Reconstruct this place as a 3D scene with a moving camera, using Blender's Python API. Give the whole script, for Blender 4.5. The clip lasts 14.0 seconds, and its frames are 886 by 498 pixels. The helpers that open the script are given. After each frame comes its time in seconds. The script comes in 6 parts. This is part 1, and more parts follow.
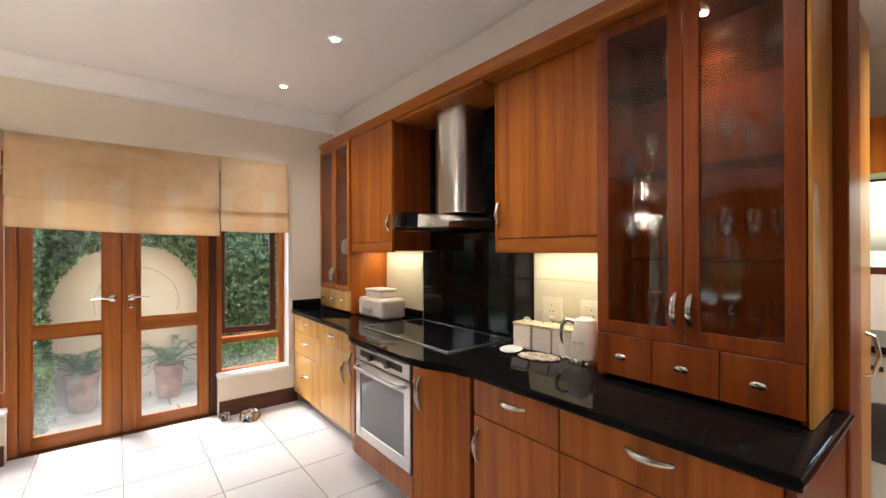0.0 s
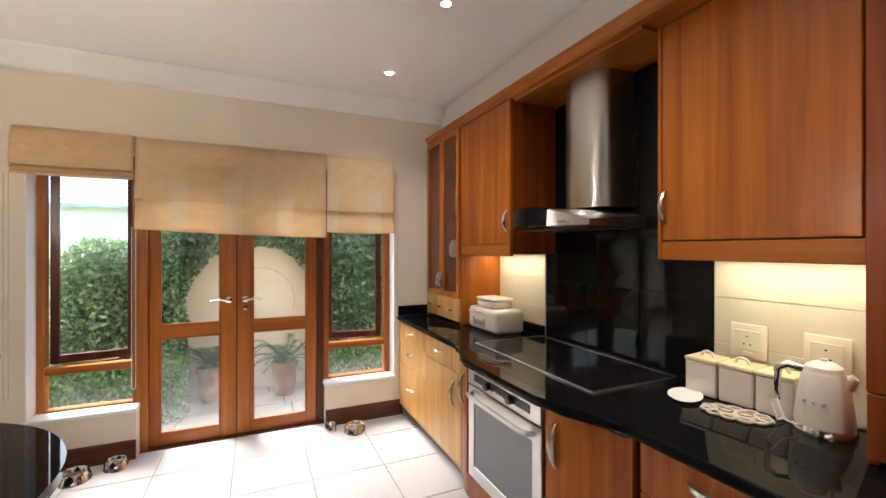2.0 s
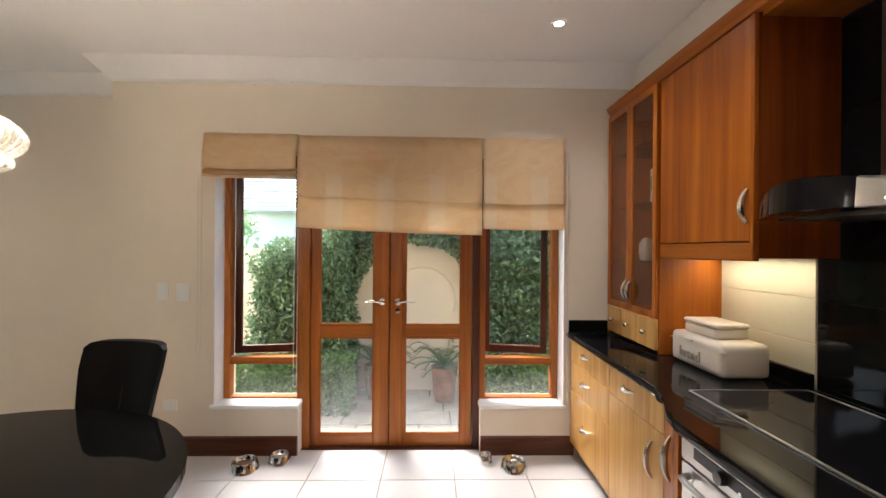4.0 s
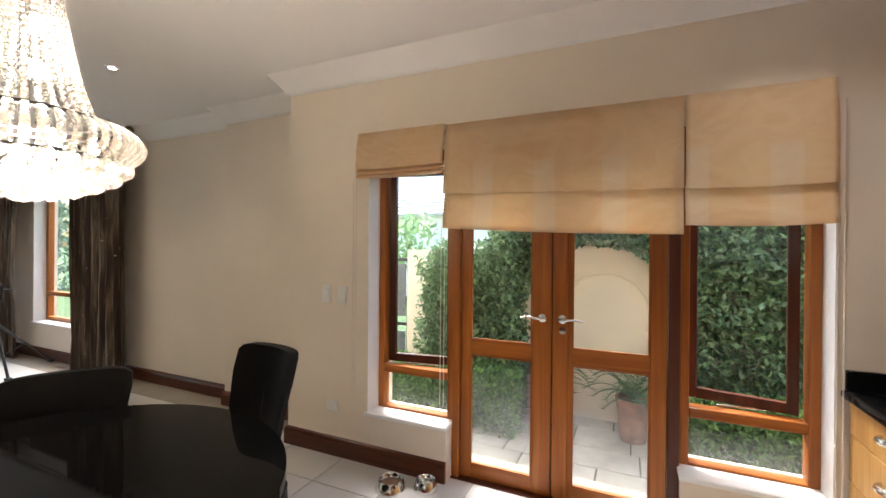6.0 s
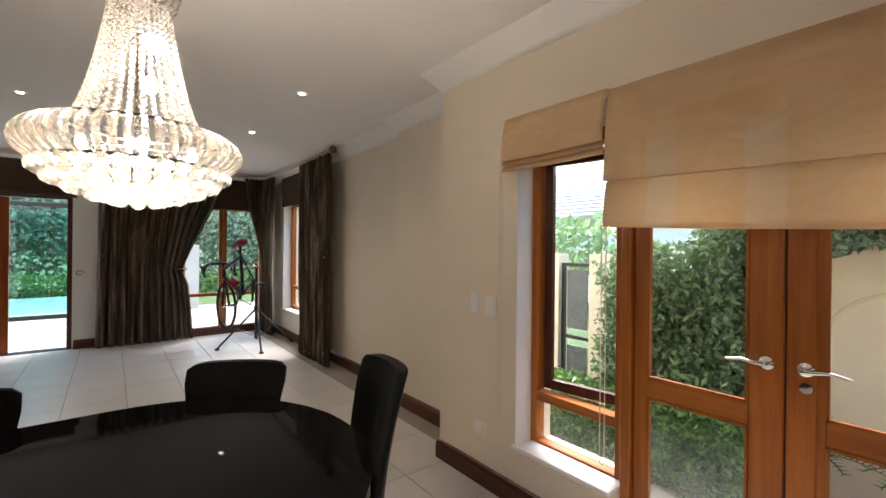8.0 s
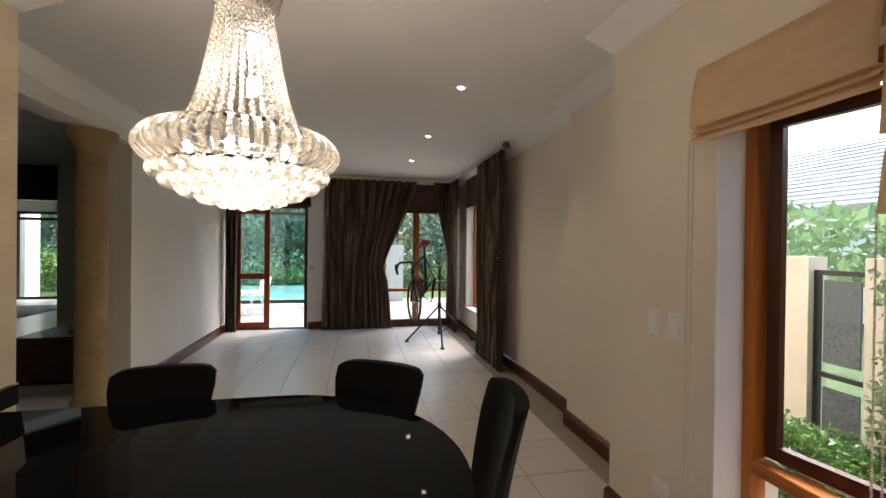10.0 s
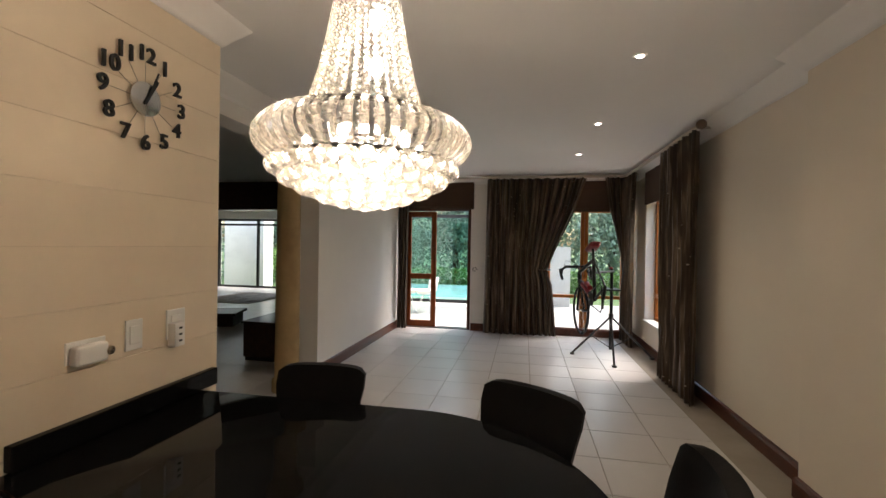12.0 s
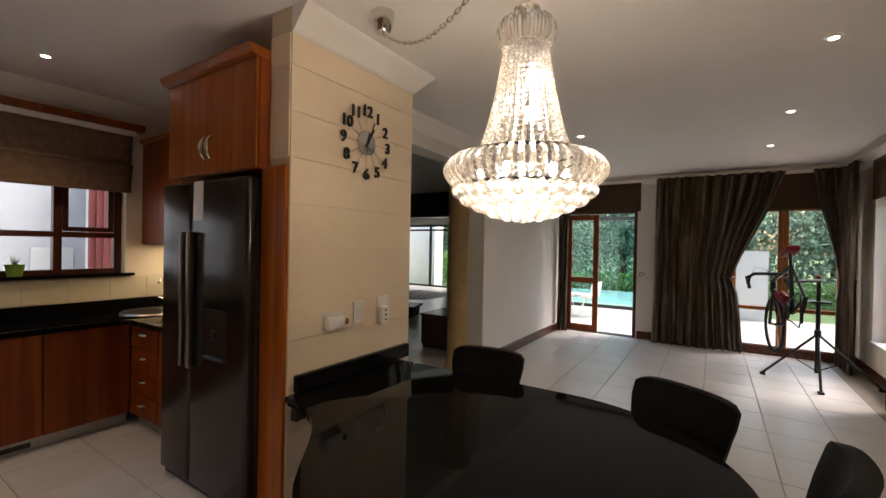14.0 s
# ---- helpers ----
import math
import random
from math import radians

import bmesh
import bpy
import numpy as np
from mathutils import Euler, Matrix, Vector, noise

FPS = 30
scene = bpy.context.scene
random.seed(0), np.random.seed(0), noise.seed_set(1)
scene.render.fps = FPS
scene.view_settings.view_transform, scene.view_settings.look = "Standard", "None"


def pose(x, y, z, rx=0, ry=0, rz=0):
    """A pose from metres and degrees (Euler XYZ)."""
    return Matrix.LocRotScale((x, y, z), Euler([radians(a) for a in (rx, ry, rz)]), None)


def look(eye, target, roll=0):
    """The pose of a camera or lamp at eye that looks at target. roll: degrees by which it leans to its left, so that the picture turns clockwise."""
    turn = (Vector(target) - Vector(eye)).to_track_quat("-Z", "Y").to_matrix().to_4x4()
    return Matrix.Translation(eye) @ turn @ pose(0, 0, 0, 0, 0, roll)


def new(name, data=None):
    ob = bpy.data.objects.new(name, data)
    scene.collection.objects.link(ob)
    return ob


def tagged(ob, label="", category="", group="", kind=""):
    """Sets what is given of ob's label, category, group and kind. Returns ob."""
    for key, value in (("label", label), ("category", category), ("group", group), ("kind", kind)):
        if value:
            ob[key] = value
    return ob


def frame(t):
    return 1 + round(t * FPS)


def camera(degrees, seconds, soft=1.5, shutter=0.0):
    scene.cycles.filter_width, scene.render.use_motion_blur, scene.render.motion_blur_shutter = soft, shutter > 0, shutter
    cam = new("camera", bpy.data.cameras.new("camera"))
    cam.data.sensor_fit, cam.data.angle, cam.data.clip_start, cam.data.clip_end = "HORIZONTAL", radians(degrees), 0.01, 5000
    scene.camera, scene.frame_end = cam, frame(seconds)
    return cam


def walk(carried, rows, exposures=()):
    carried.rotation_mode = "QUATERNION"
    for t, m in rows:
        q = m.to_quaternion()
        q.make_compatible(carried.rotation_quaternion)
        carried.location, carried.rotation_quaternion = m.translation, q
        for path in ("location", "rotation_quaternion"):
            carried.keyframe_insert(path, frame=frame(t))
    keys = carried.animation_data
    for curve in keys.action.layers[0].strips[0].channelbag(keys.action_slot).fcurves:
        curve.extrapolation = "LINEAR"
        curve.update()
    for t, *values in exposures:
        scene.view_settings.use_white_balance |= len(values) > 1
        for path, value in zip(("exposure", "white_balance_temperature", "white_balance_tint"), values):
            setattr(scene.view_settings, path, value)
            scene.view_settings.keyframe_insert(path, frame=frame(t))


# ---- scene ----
cam = camera(93.3, 14.0)
PATH = [
    (0, (0.156, 0.116, 1.481), (1.388, 1.691, 1.484), -0.2),
    (0.5, (0.185, 0.254, 1.493), (1.351, 1.88, 1.494), -0.2),
    (1, (0.207, 0.374, 1.505), (1.284, 2.06, 1.507), -0.1),
    (1.5, (0.256, 0.482, 1.496), (1.221, 2.233, 1.501), -0.0),
    (2, (0.331, 0.604, 1.508), (1.149, 2.429, 1.509), 0.0),
    (2.5, (0.417, 0.725, 1.504), (1.039, 2.626, 1.505), 0.0),
    (3, (0.444, 0.889, 1.5), (0.876, 2.842, 1.501), 0.2),
    (3.2, (0.458, 0.961, 1.5), (0.813, 2.929, 1.503), 0.3),
    (5.5, (0.622, 1.621, 1.516), (0.03, 3.531, 1.511), 0.4),
    (6, (0.63, 1.787, 1.526), (-0.191, 3.611, 1.521), 0.5),
    (6.5, (0.637, 1.932, 1.53), (-0.399, 3.642, 1.526), 0.5),
    (7, (0.68, 2.093, 1.532), (-0.562, 3.661, 1.527), 0.5),
    (7.2, (0.684, 2.141, 1.528), (-0.633, 3.646, 1.526), 0.5),
    (9.5, (0.461, 2.722, 1.557), (-1.43, 3.373, 1.544), 0.7),
    (10, (0.428, 2.783, 1.547), (-1.531, 3.187, 1.535), 0.7),
    (10.5, (0.338, 2.82, 1.535), (-1.655, 2.984, 1.523), 0.9),
    (11, (0.2, 2.848, 1.546), (-1.799, 2.808, 1.531), 0.9),
    (11.5, (0.11, 2.85, 1.551), (-1.878, 2.628, 1.534), 1.0),
    (12, (0.09, 2.871, 1.561), (-1.873, 2.49, 1.544), 1.0),
    (12.5, (0.121, 2.941, 1.577), (-1.801, 2.388, 1.56), 1.1),
    (13, (0.184, 2.995, 1.583), (-1.672, 2.25, 1.565), 1.1),
    (13.5, (0.296, 3.014, 1.567), (-1.476, 2.086, 1.55), 1.1),
    (14, (0.443, 3.026, 1.563), (-1.237, 1.941, 1.548), 1.1),
]
EXPOSURES = [(0.0, 3.0, 6100, 15), (3.0, 2.8, 6050, 14), (5.5, 2.56, 6200, 14), (7.0, 2.52, 6200, 14), (9.5, 2.0, 6350, 15), (11.0, 2.06, 6500, 15), (14.0, 1.98, 6650, 18)]
walk(cam, [(t, look(eye, target, roll)) for t, eye, target, roll in PATH], exposures=EXPOSURES)

# ---- light ----
world = bpy.data.worlds.new("sky")
scene.world = world
world.use_nodes = True
_wn = world.node_tree
_sky = _wn.nodes.new("ShaderNodeTexSky")
_sky.sky_type = "NISHITA"
_sky.sun_disc = False
_sky.sun_elevation, _sky.sun_rotation = radians(58), radians(-30)
_sky.air_density, _sky.dust_density = 1.6, 4.0
_wn.links.new(_sky.outputs[0], _wn.nodes["Background"].inputs[0])
_wn.nodes["Background"].inputs[1].default_value = 0.15
sun = new("sun", bpy.data.lights.new("sun", "SUN"))
sun.data.energy, sun.data.angle, sun.data.color = 1.5, radians(30), (1.0, 0.97, 0.93)
sun.matrix_basis = look((-6, 10.4, 19.2), (0, 0, 0))


def lamp_area(name, x, y, z, w, h, toward, watts, colour=(0.93, 0.97, 1.0)):
    """A flat lamp that shines one way."""
    lamp = new(name, bpy.data.lights.new(name, "AREA"))
    lamp.data.shape, lamp.data.size, lamp.data.size_y = "RECTANGLE", w, h
    lamp.data.energy, lamp.data.color = watts, colour
    lamp.matrix_basis = look((x, y, z), (x + toward[0], y + toward[1], z + toward[2]))
    return lamp


def lamp_point(name, x, y, z, watts, radius, colour=(1.0, 0.84, 0.62)):
    lamp = new(name, bpy.data.lights.new(name, "POINT"))
    lamp.data.energy, lamp.data.color, lamp.data.shadow_soft_size = watts, colour, radius
    lamp.location = (x, y, z)
    return lamp


def lamp_spot(name, x, y, z, watts, angle=100, colour=(1.0, 0.94, 0.85)):
    lamp = new(name, bpy.data.lights.new(name, "SPOT"))
    lamp.data.energy, lamp.data.color, lamp.data.shadow_soft_size = watts, colour, 0.04
    lamp.data.spot_size, lamp.data.spot_blend = radians(angle), 1.0
    lamp.location = (x, y, z)
    return lamp


# ---- mesh helpers ----
def thing(name, x=0, y=0, z=0, rz=0, label="", category="", group="", kind=""):
    ob = new(name)
    ob.empty_display_size = 0.1
    ob.matrix_basis = pose(x, y, z, 0, 0, rz)
    return tagged(ob, label, category, group, kind)


def part(name, bm, material, parent=None, label="", smooth=False):
    me = bpy.data.meshes.new(name)
    bmesh.ops.recalc_face_normals(bm, faces=bm.faces)
    if smooth:
        for f in bm.faces:
            f.smooth = True
    bm.to_mesh(me)
    bm.free()
    if smooth:
        me.set_sharp_from_angle(angle=radians(40))
    me.materials.append(material)
    ob = new(name, me)
    if parent is not None:
        ob.parent = parent
    if label:
        ob["label"] = label
    return ob


def twin(ob, m, parent=None):
    """Another piece on the same mesh."""
    c = bpy.data.objects.new(ob.name, ob.data)
    scene.collection.objects.link(c)
    c.parent = parent if parent is not None else ob.parent
    c.matrix_basis = m
    if "kind" in ob:
        c["kind"] = ob["kind"]
    return c


def B():
    return bmesh.new()


def box(bm, x0, x1, y0, y1, z0, z1, bevel=0.0, seg=1):
    m = Matrix.Translation(((x0 + x1) / 2, (y0 + y1) / 2, (z0 + z1) / 2)) @ Matrix.Diagonal((abs(x1 - x0), abs(y1 - y0), abs(z1 - z0), 1))
    vs = bmesh.ops.create_cube(bm, size=1, matrix=m)["verts"]
    if bevel:
        es = list({e for v in vs for e in v.link_edges})
        bmesh.ops.bevel(bm, geom=es, offset=bevel, segments=seg, profile=0.5, affect="EDGES", clamp_overlap=True)
    return bm


def rod(bm, a, b, r0, r1=None, seg=10):
    a, b = Vector(a), Vector(b)
    d = b - a
    m = Matrix.Translation((a + b) / 2) @ d.to_track_quat("Z", "Y").to_matrix().to_4x4()
    bmesh.ops.create_cone(bm, cap_ends=True, segments=seg, radius1=r0, radius2=r0 if r1 is None else r1, depth=d.length, matrix=m)
    return bm


def ball(bm, c, r, sub=2, squash=1.0):
    bmesh.ops.create_icosphere(bm, subdivisions=sub, radius=r, matrix=Matrix.Translation(c) @ Matrix.Diagonal((1, 1, squash, 1)))
    return bm


def lathe(bm, profile, seg=24, c=(0, 0, 0), m=None):
    """Turns a profile of (radius, height) round the upright axis."""
    rings = []
    for r, z in profile:
        ring = []
        for i in range(seg):
            a = 2 * math.pi * i / seg
            p = Vector((c[0] + r * math.cos(a), c[1] + r * math.sin(a), c[2] + z))
            ring.append(bm.verts.new(m @ p if m else p))
        rings.append(ring)
    for a, b in zip(rings, rings[1:]):
        for i in range(seg):
            bm.faces.new((a[i], a[(i + 1) % seg], b[(i + 1) % seg], b[i]))
    for ring in (rings[0], rings[-1]):
        bm.faces.new(ring)
    return bm


def tube(bm, pts, r, seg=8, closed=False):
    """A round bar along a line of points."""
    pts = [Vector(p) for p in pts]
    n, rings, side = len(pts), [], None
    for i, p in enumerate(pts):
        d = (pts[(i + 1) % n] - pts[i - 1]) if closed or 0 < i < n - 1 else (pts[1] - pts[0] if i == 0 else pts[-1] - pts[-2])
        d.normalize()
        if side is None:
            side = d.orthogonal().normalized()
        side = (side - d * side.dot(d)).normalized()
        up = d.cross(side)
        rr = r[i] if isinstance(r, (list, tuple)) else r
        rings.append([bm.verts.new(p + rr * (math.cos(2 * math.pi * k / seg) * side + math.sin(2 * math.pi * k / seg) * up)) for k in range(seg)])
    last = n if closed else n - 1
    for i in range(last):
        a, b = rings[i], rings[(i + 1) % n]
        for k in range(seg):
            bm.faces.new((a[k], a[(k + 1) % seg], b[(k + 1) % seg], b[k]))
    if not closed:
        bm.faces.new(rings[0])
        bm.faces.new(rings[-1])
    return bm


def prism(bm, outline, z0, z1, bevel=0.0, seg=2):
    """A flat outline (x, y) given thickness."""
    lo = [bm.verts.new((x, y, z0)) for x, y in outline]
    hi = [bm.verts.new((x, y, z1)) for x, y in outline]
    f0, f1 = bm.faces.new(lo), bm.faces.new(hi)
    n = len(outline)
    for i in range(n):
        bm.faces.new((lo[i], lo[(i + 1) % n], hi[(i + 1) % n], hi[i]))
    if bevel:
        bmesh.ops.bevel(bm, geom=list(f0.edges) + list(f1.edges), offset=bevel, segments=seg, profile=0.5, affect="EDGES", clamp_overlap=True)
    return bm


def sweep_profile(bm, path, profile):
    """A moulding: profile (out, z) along a path of (x, y), mitred; out is to the left of the path."""
    n, rings = len(path), []
    P = [Vector((x, y)) for x, y in path]
    for i, p in enumerate(P):
        a = (P[i] - P[i - 1]).normalized() if i else (P[1] - P[0]).normalized()
        b = (P[i + 1] - P[i]).normalized() if i < n - 1 else a
        na, nb = Vector((-a.y, a.x)), Vector((-b.y, b.x))
        m = (na + nb) / (1 + na.dot(nb))
        rings.append([bm.verts.new((p.x + m.x * o, p.y + m.y * o, z)) for o, z in profile])
    k = len(profile)
    for a, b in zip(rings, rings[1:]):
        for j in range(k):
            bm.faces.new((a[j], a[(j + 1) % k], b[(j + 1) % k], b[j]))
    bm.faces.new(rings[0])
    bm.faces.new(rings[-1])
    return bm


# ---- materials ----
def mk(name, rough=0.5, metal=0.0, colour=(0.8, 0.8, 0.8)):
    m = bpy.data.materials.new(name)
    m.use_nodes = True
    b = m.node_tree.nodes["Principled BSDF"]
    b.inputs["Roughness"].default_value, b.inputs["Metallic"].default_value = rough, metal
    b.inputs["Base Color"].default_value = (*colour, 1)
    return m, m.node_tree, b


def coords(nt, scale=(1, 1, 1), kind="Object", vary=True):
    tc, mp = nt.nodes.new("ShaderNodeTexCoord"), nt.nodes.new("ShaderNodeMapping")
    mp.inputs["Scale"].default_value = scale
    nt.links.new(tc.outputs[kind], mp.inputs["Vector"])
    if vary:
        info, mul = nt.nodes.new("ShaderNodeObjectInfo"), nt.nodes.new("ShaderNodeMath")
        mul.operation, mul.inputs[1].default_value = "MULTIPLY", 37.0
        nt.links.new(info.outputs["Random"], mul.inputs[0])
        nt.links.new(mul.outputs[0], mp.inputs["Location"])
    return mp.outputs[0]


def noise_of(nt, vec, scale, detail=4.0, rough=0.55, distort=0.0):
    n = nt.nodes.new("ShaderNodeTexNoise")
    n.inputs["Scale"].default_value, n.inputs["Detail"].default_value = scale, detail
    n.inputs["Roughness"].default_value, n.inputs["Distortion"].default_value = rough, distort
    nt.links.new(vec, n.inputs["Vector"])
    return n.outputs["Fac"]


def ramp_of(nt, fac, stops):
    r = nt.nodes.new("ShaderNodeValToRGB")
    e = r.color_ramp.elements
    while len(e) < len(stops):
        e.new(0.5)
    for el, (p, c) in zip(e, stops):
        el.position, el.color = p, (*c, 1)
    nt.links.new(fac, r.inputs[0])
    return r.outputs[0]


def blend(nt, kind, fac, a, b):
    m = nt.nodes.new("ShaderNodeMix")
    m.data_type, m.blend_type = "RGBA", kind
    if isinstance(fac, float):
        m.inputs["Factor"].default_value = fac
    else:
        nt.links.new(fac, m.inputs["Factor"])
    for sock, v in (("A", a), ("B", b)):
        s = [i for i in m.inputs if i.name == sock and i.type == "RGBA"][0]
        if isinstance(v, tuple):
            s.default_value = (*v, 1)
        else:
            nt.links.new(v, s)
    return [o for o in m.outputs if o.type == "RGBA"][0]


def bump_of(nt, bsdf, height, strength, distance=0.01):
    bp = nt.nodes.new("ShaderNodeBump")
    bp.inputs["Strength"].default_value, bp.inputs["Distance"].default_value = strength, distance
    nt.links.new(height, bp.inputs["Height"])
    nt.links.new(bp.outputs[0], bsdf.inputs["Normal"])


def plain(name, colour, rough=0.5, metal=0.0, var=0.06, scale=2.0, grain=120.0, bump=0.05, vary=True):
    """Paint, plastic, metal or stone with faint mottling at two scales."""
    m, nt, b = mk(name, rough, metal, colour)
    v = coords(nt, vary=vary)
    lo = tuple(c * (1 - var) for c in colour)
    hi = tuple(min(1, c * (1 + var)) for c in colour)
    big = ramp_of(nt, noise_of(nt, v, scale), [(0.3, lo), (0.7, hi)])
    fine = noise_of(nt, v, grain, 3)
    col = blend(nt, "MULTIPLY", 0.25, big, ramp_of(nt, fine, [(0.3, (1 - var,) * 3), (0.7, (1, 1, 1))]))
    nt.links.new(col, b.inputs["Base Color"])
    if bump:
        bump_of(nt, b, fine, bump, 0.002)
    return m


def timber(name, dark, mid, light, along="z", rough=0.34, coat=0.18):
    """Veneer with straight grain along one axis."""
    m, nt, b = mk(name, rough, 0, mid)
    s = {"x": (0.6, 14, 14), "y": (14, 0.6, 14), "z": (14, 14, 0.6)}[along]
    s2 = {"x": (2, 90, 90), "y": (90, 2, 90), "z": (90, 90, 2)}[along]
    broad = noise_of(nt, coords(nt, s), 1.0, 5, 0.6, 0.4)
    fine = noise_of(nt, coords(nt, s2), 1.0, 3, 0.6)
    col = ramp_of(nt, broad, [(0.28, dark), (0.5, mid), (0.72, light)])
    col = blend(nt, "MULTIPLY", 0.35, col, ramp_of(nt, fine, [(0.3, (0.62, 0.55, 0.5)), (0.65, (1, 1, 1))]))
    nt.links.new(col, b.inputs["Base Color"])
    b.inputs["Coat Weight"].default_value, b.inputs["Coat Roughness"].default_value = coat, 0.15
    b.inputs["Specular IOR Level"].default_value = 0.3
    bump_of(nt, b, fine, 0.06, 0.001)
    return m


def glass(name, colour=(1, 1, 1), rough=0.0, mirror=0.12):
    """A thin pane: clear, with a weak mirror image."""
    m, nt, b = mk(name)
    nt.nodes.remove(b)
    out = nt.nodes["Material Output"]
    tr, gl, mx, fr = (nt.nodes.new("ShaderNode" + k) for k in ("BsdfTransparent", "BsdfGlossy", "MixShader", "LayerWeight"))
    tr.inputs[0].default_value = (*colour, 1)
    gl.inputs["Roughness"].default_value = rough
    # the mirror image strengthens towards grazing view, as on real glass
    pw, ml = nt.nodes.new("ShaderNodeMath"), nt.nodes.new("ShaderNodeMath")
    pw.operation, pw.inputs[1].default_value = "POWER", 4.5
    ml.operation, ml.inputs[1].default_value, ml.inputs[2].default_value = "MULTIPLY_ADD", 0.7, mirror * 0.3
    nt.links.new(fr.outputs["Facing"], pw.inputs[0])
    nt.links.new(pw.outputs[0], ml.inputs[0])
    nt.links.new(ml.outputs[0], mx.inputs[0])
    nt.links.new(tr.outputs[0], mx.inputs[1])
    nt.links.new(gl.outputs[0], mx.inputs[2])
    nt.links.new(mx.outputs[0], out.inputs[0])
    return m


def glow(name, colour, strength):
    m, nt, b = mk(name)
    b.inputs["Emission Color"].default_value, b.inputs["Emission Strength"].default_value = (*colour, 1), strength
    return m


M_WALL = plain("wall_paint", (0.78, 0.69, 0.565), 0.75, var=0.03, scale=1.2, grain=90, bump=0.12)
M_WALL_WHITE = plain("pale_wall_paint", (0.78, 0.75, 0.7), 0.75, var=0.03, scale=1.2, grain=90, bump=0.1)
M_CEIL = plain("ceiling_paint", (0.86, 0.85, 0.83), 0.85, var=0.02, scale=0.8, grain=60, bump=0.05)
M_CORNICE = plain("cornice_paint", (0.86, 0.84, 0.81), 0.8, var=0.02, bump=0.03)
M_TILE = plain("floor_tile_glaze", (0.55, 0.53, 0.51), 0.3, var=0.05, scale=1.5, grain=40, bump=0.06)
M_GROUT = plain("grout", (0.3, 0.26, 0.21), 0.9, var=0.15, grain=200)
M_WALLTILE = plain("cream_wall_tile", (0.72, 0.66, 0.5), 0.3, var=0.03, scale=2, bump=0.02)
M_BLACKTILE = plain("black_glass_tile", (0.006, 0.006, 0.007), 0.06, var=0.3, bump=0.0)
M_BLACKTILE.node_tree.nodes["Principled BSDF"].inputs["Specular IOR Level"].default_value = 0.16
M_SKIRT = timber("skirting_wood", (0.045, 0.012, 0.006), (0.1, 0.028, 0.012), (0.15, 0.045, 0.02), "x", 0.35)
M_SKIRT_Y = timber("skirting_wood_y", (0.045, 0.012, 0.006), (0.1, 0.028, 0.012), (0.15, 0.045, 0.02), "y", 0.35)
M_CHERRY = timber("cherry_veneer", (0.22, 0.05, 0.003), (0.38, 0.1, 0.006), (0.5, 0.158, 0.011), "z", 0.36, 0.12)
# cherry with a golden lit look painted into its colour
M_CHERRY_GOLD_LIT = timber("gold_cherry", (0.36, 0.14, 0.022), (0.5, 0.22, 0.038), (0.6, 0.3, 0.06), "z", 0.36, 0.1)
# lighter copy of the cherry: window light put into the colour
M_CHERRY_LIT = timber("sun_faded_cherry", (0.44, 0.21, 0.05), (0.59, 0.33, 0.095), (0.69, 0.42, 0.145), "z", 0.33)
M_CHERRY_Y = timber("cherry_rail", (0.26, 0.064, 0.005), (0.36, 0.1, 0.009), (0.43, 0.138, 0.013), "y", 0.36, 0.12)
# for dark timber, and for cherry units with shade put into the colour
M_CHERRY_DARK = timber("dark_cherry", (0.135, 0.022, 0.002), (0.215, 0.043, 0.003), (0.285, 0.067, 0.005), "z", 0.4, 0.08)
M_FRAME = timber("window_timber", (0.23, 0.062, 0.008), (0.37, 0.115, 0.016), (0.48, 0.17, 0.026), "z", 0.38)
M_FRAME_X = timber("window_timber_rail", (0.23, 0.062, 0.008), (0.37, 0.115, 0.016), (0.48, 0.17, 0.026), "x", 0.38)
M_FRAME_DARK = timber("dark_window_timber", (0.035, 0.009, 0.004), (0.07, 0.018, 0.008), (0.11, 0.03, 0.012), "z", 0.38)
M_GRANITE = None
M_STEEL = plain("brushed_steel", (0.55, 0.53, 0.5), 0.28, 1.0, var=0.06, grain=300, bump=0.03)
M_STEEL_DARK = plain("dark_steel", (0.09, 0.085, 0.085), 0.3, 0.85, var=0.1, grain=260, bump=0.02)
M_CHROME = plain("polished_chrome", (0.75, 0.74, 0.72), 0.1, 1.0, var=0.02, bump=0.0)
M_NICKEL = plain("satin_nickel", (0.62, 0.58, 0.5), 0.25, 1.0, var=0.04, bump=0.02)
M_BLACK = plain("black_plastic", (0.012, 0.012, 0.012), 0.35, var=0.2, bump=0.02)
M_WHITE = plain("white_plastic", (0.8, 0.79, 0.75), 0.35, var=0.02, bump=0.01)
M_CREAM = plain("cream_enamel", (0.7, 0.61, 0.51), 0.3, var=0.03, bump=0.01)
M_LEATHER = plain("black_leather", (0.006, 0.0055, 0.0055), 0.42, var=0.25, scale=6, grain=180, bump=0.35)
M_LEATHER.node_tree.nodes["Principled BSDF"].inputs["Specular IOR Level"].default_value = 0.1
M_GLASS = glass("clear_glass", (0.97, 0.99, 0.98), 0.0, 0.05)


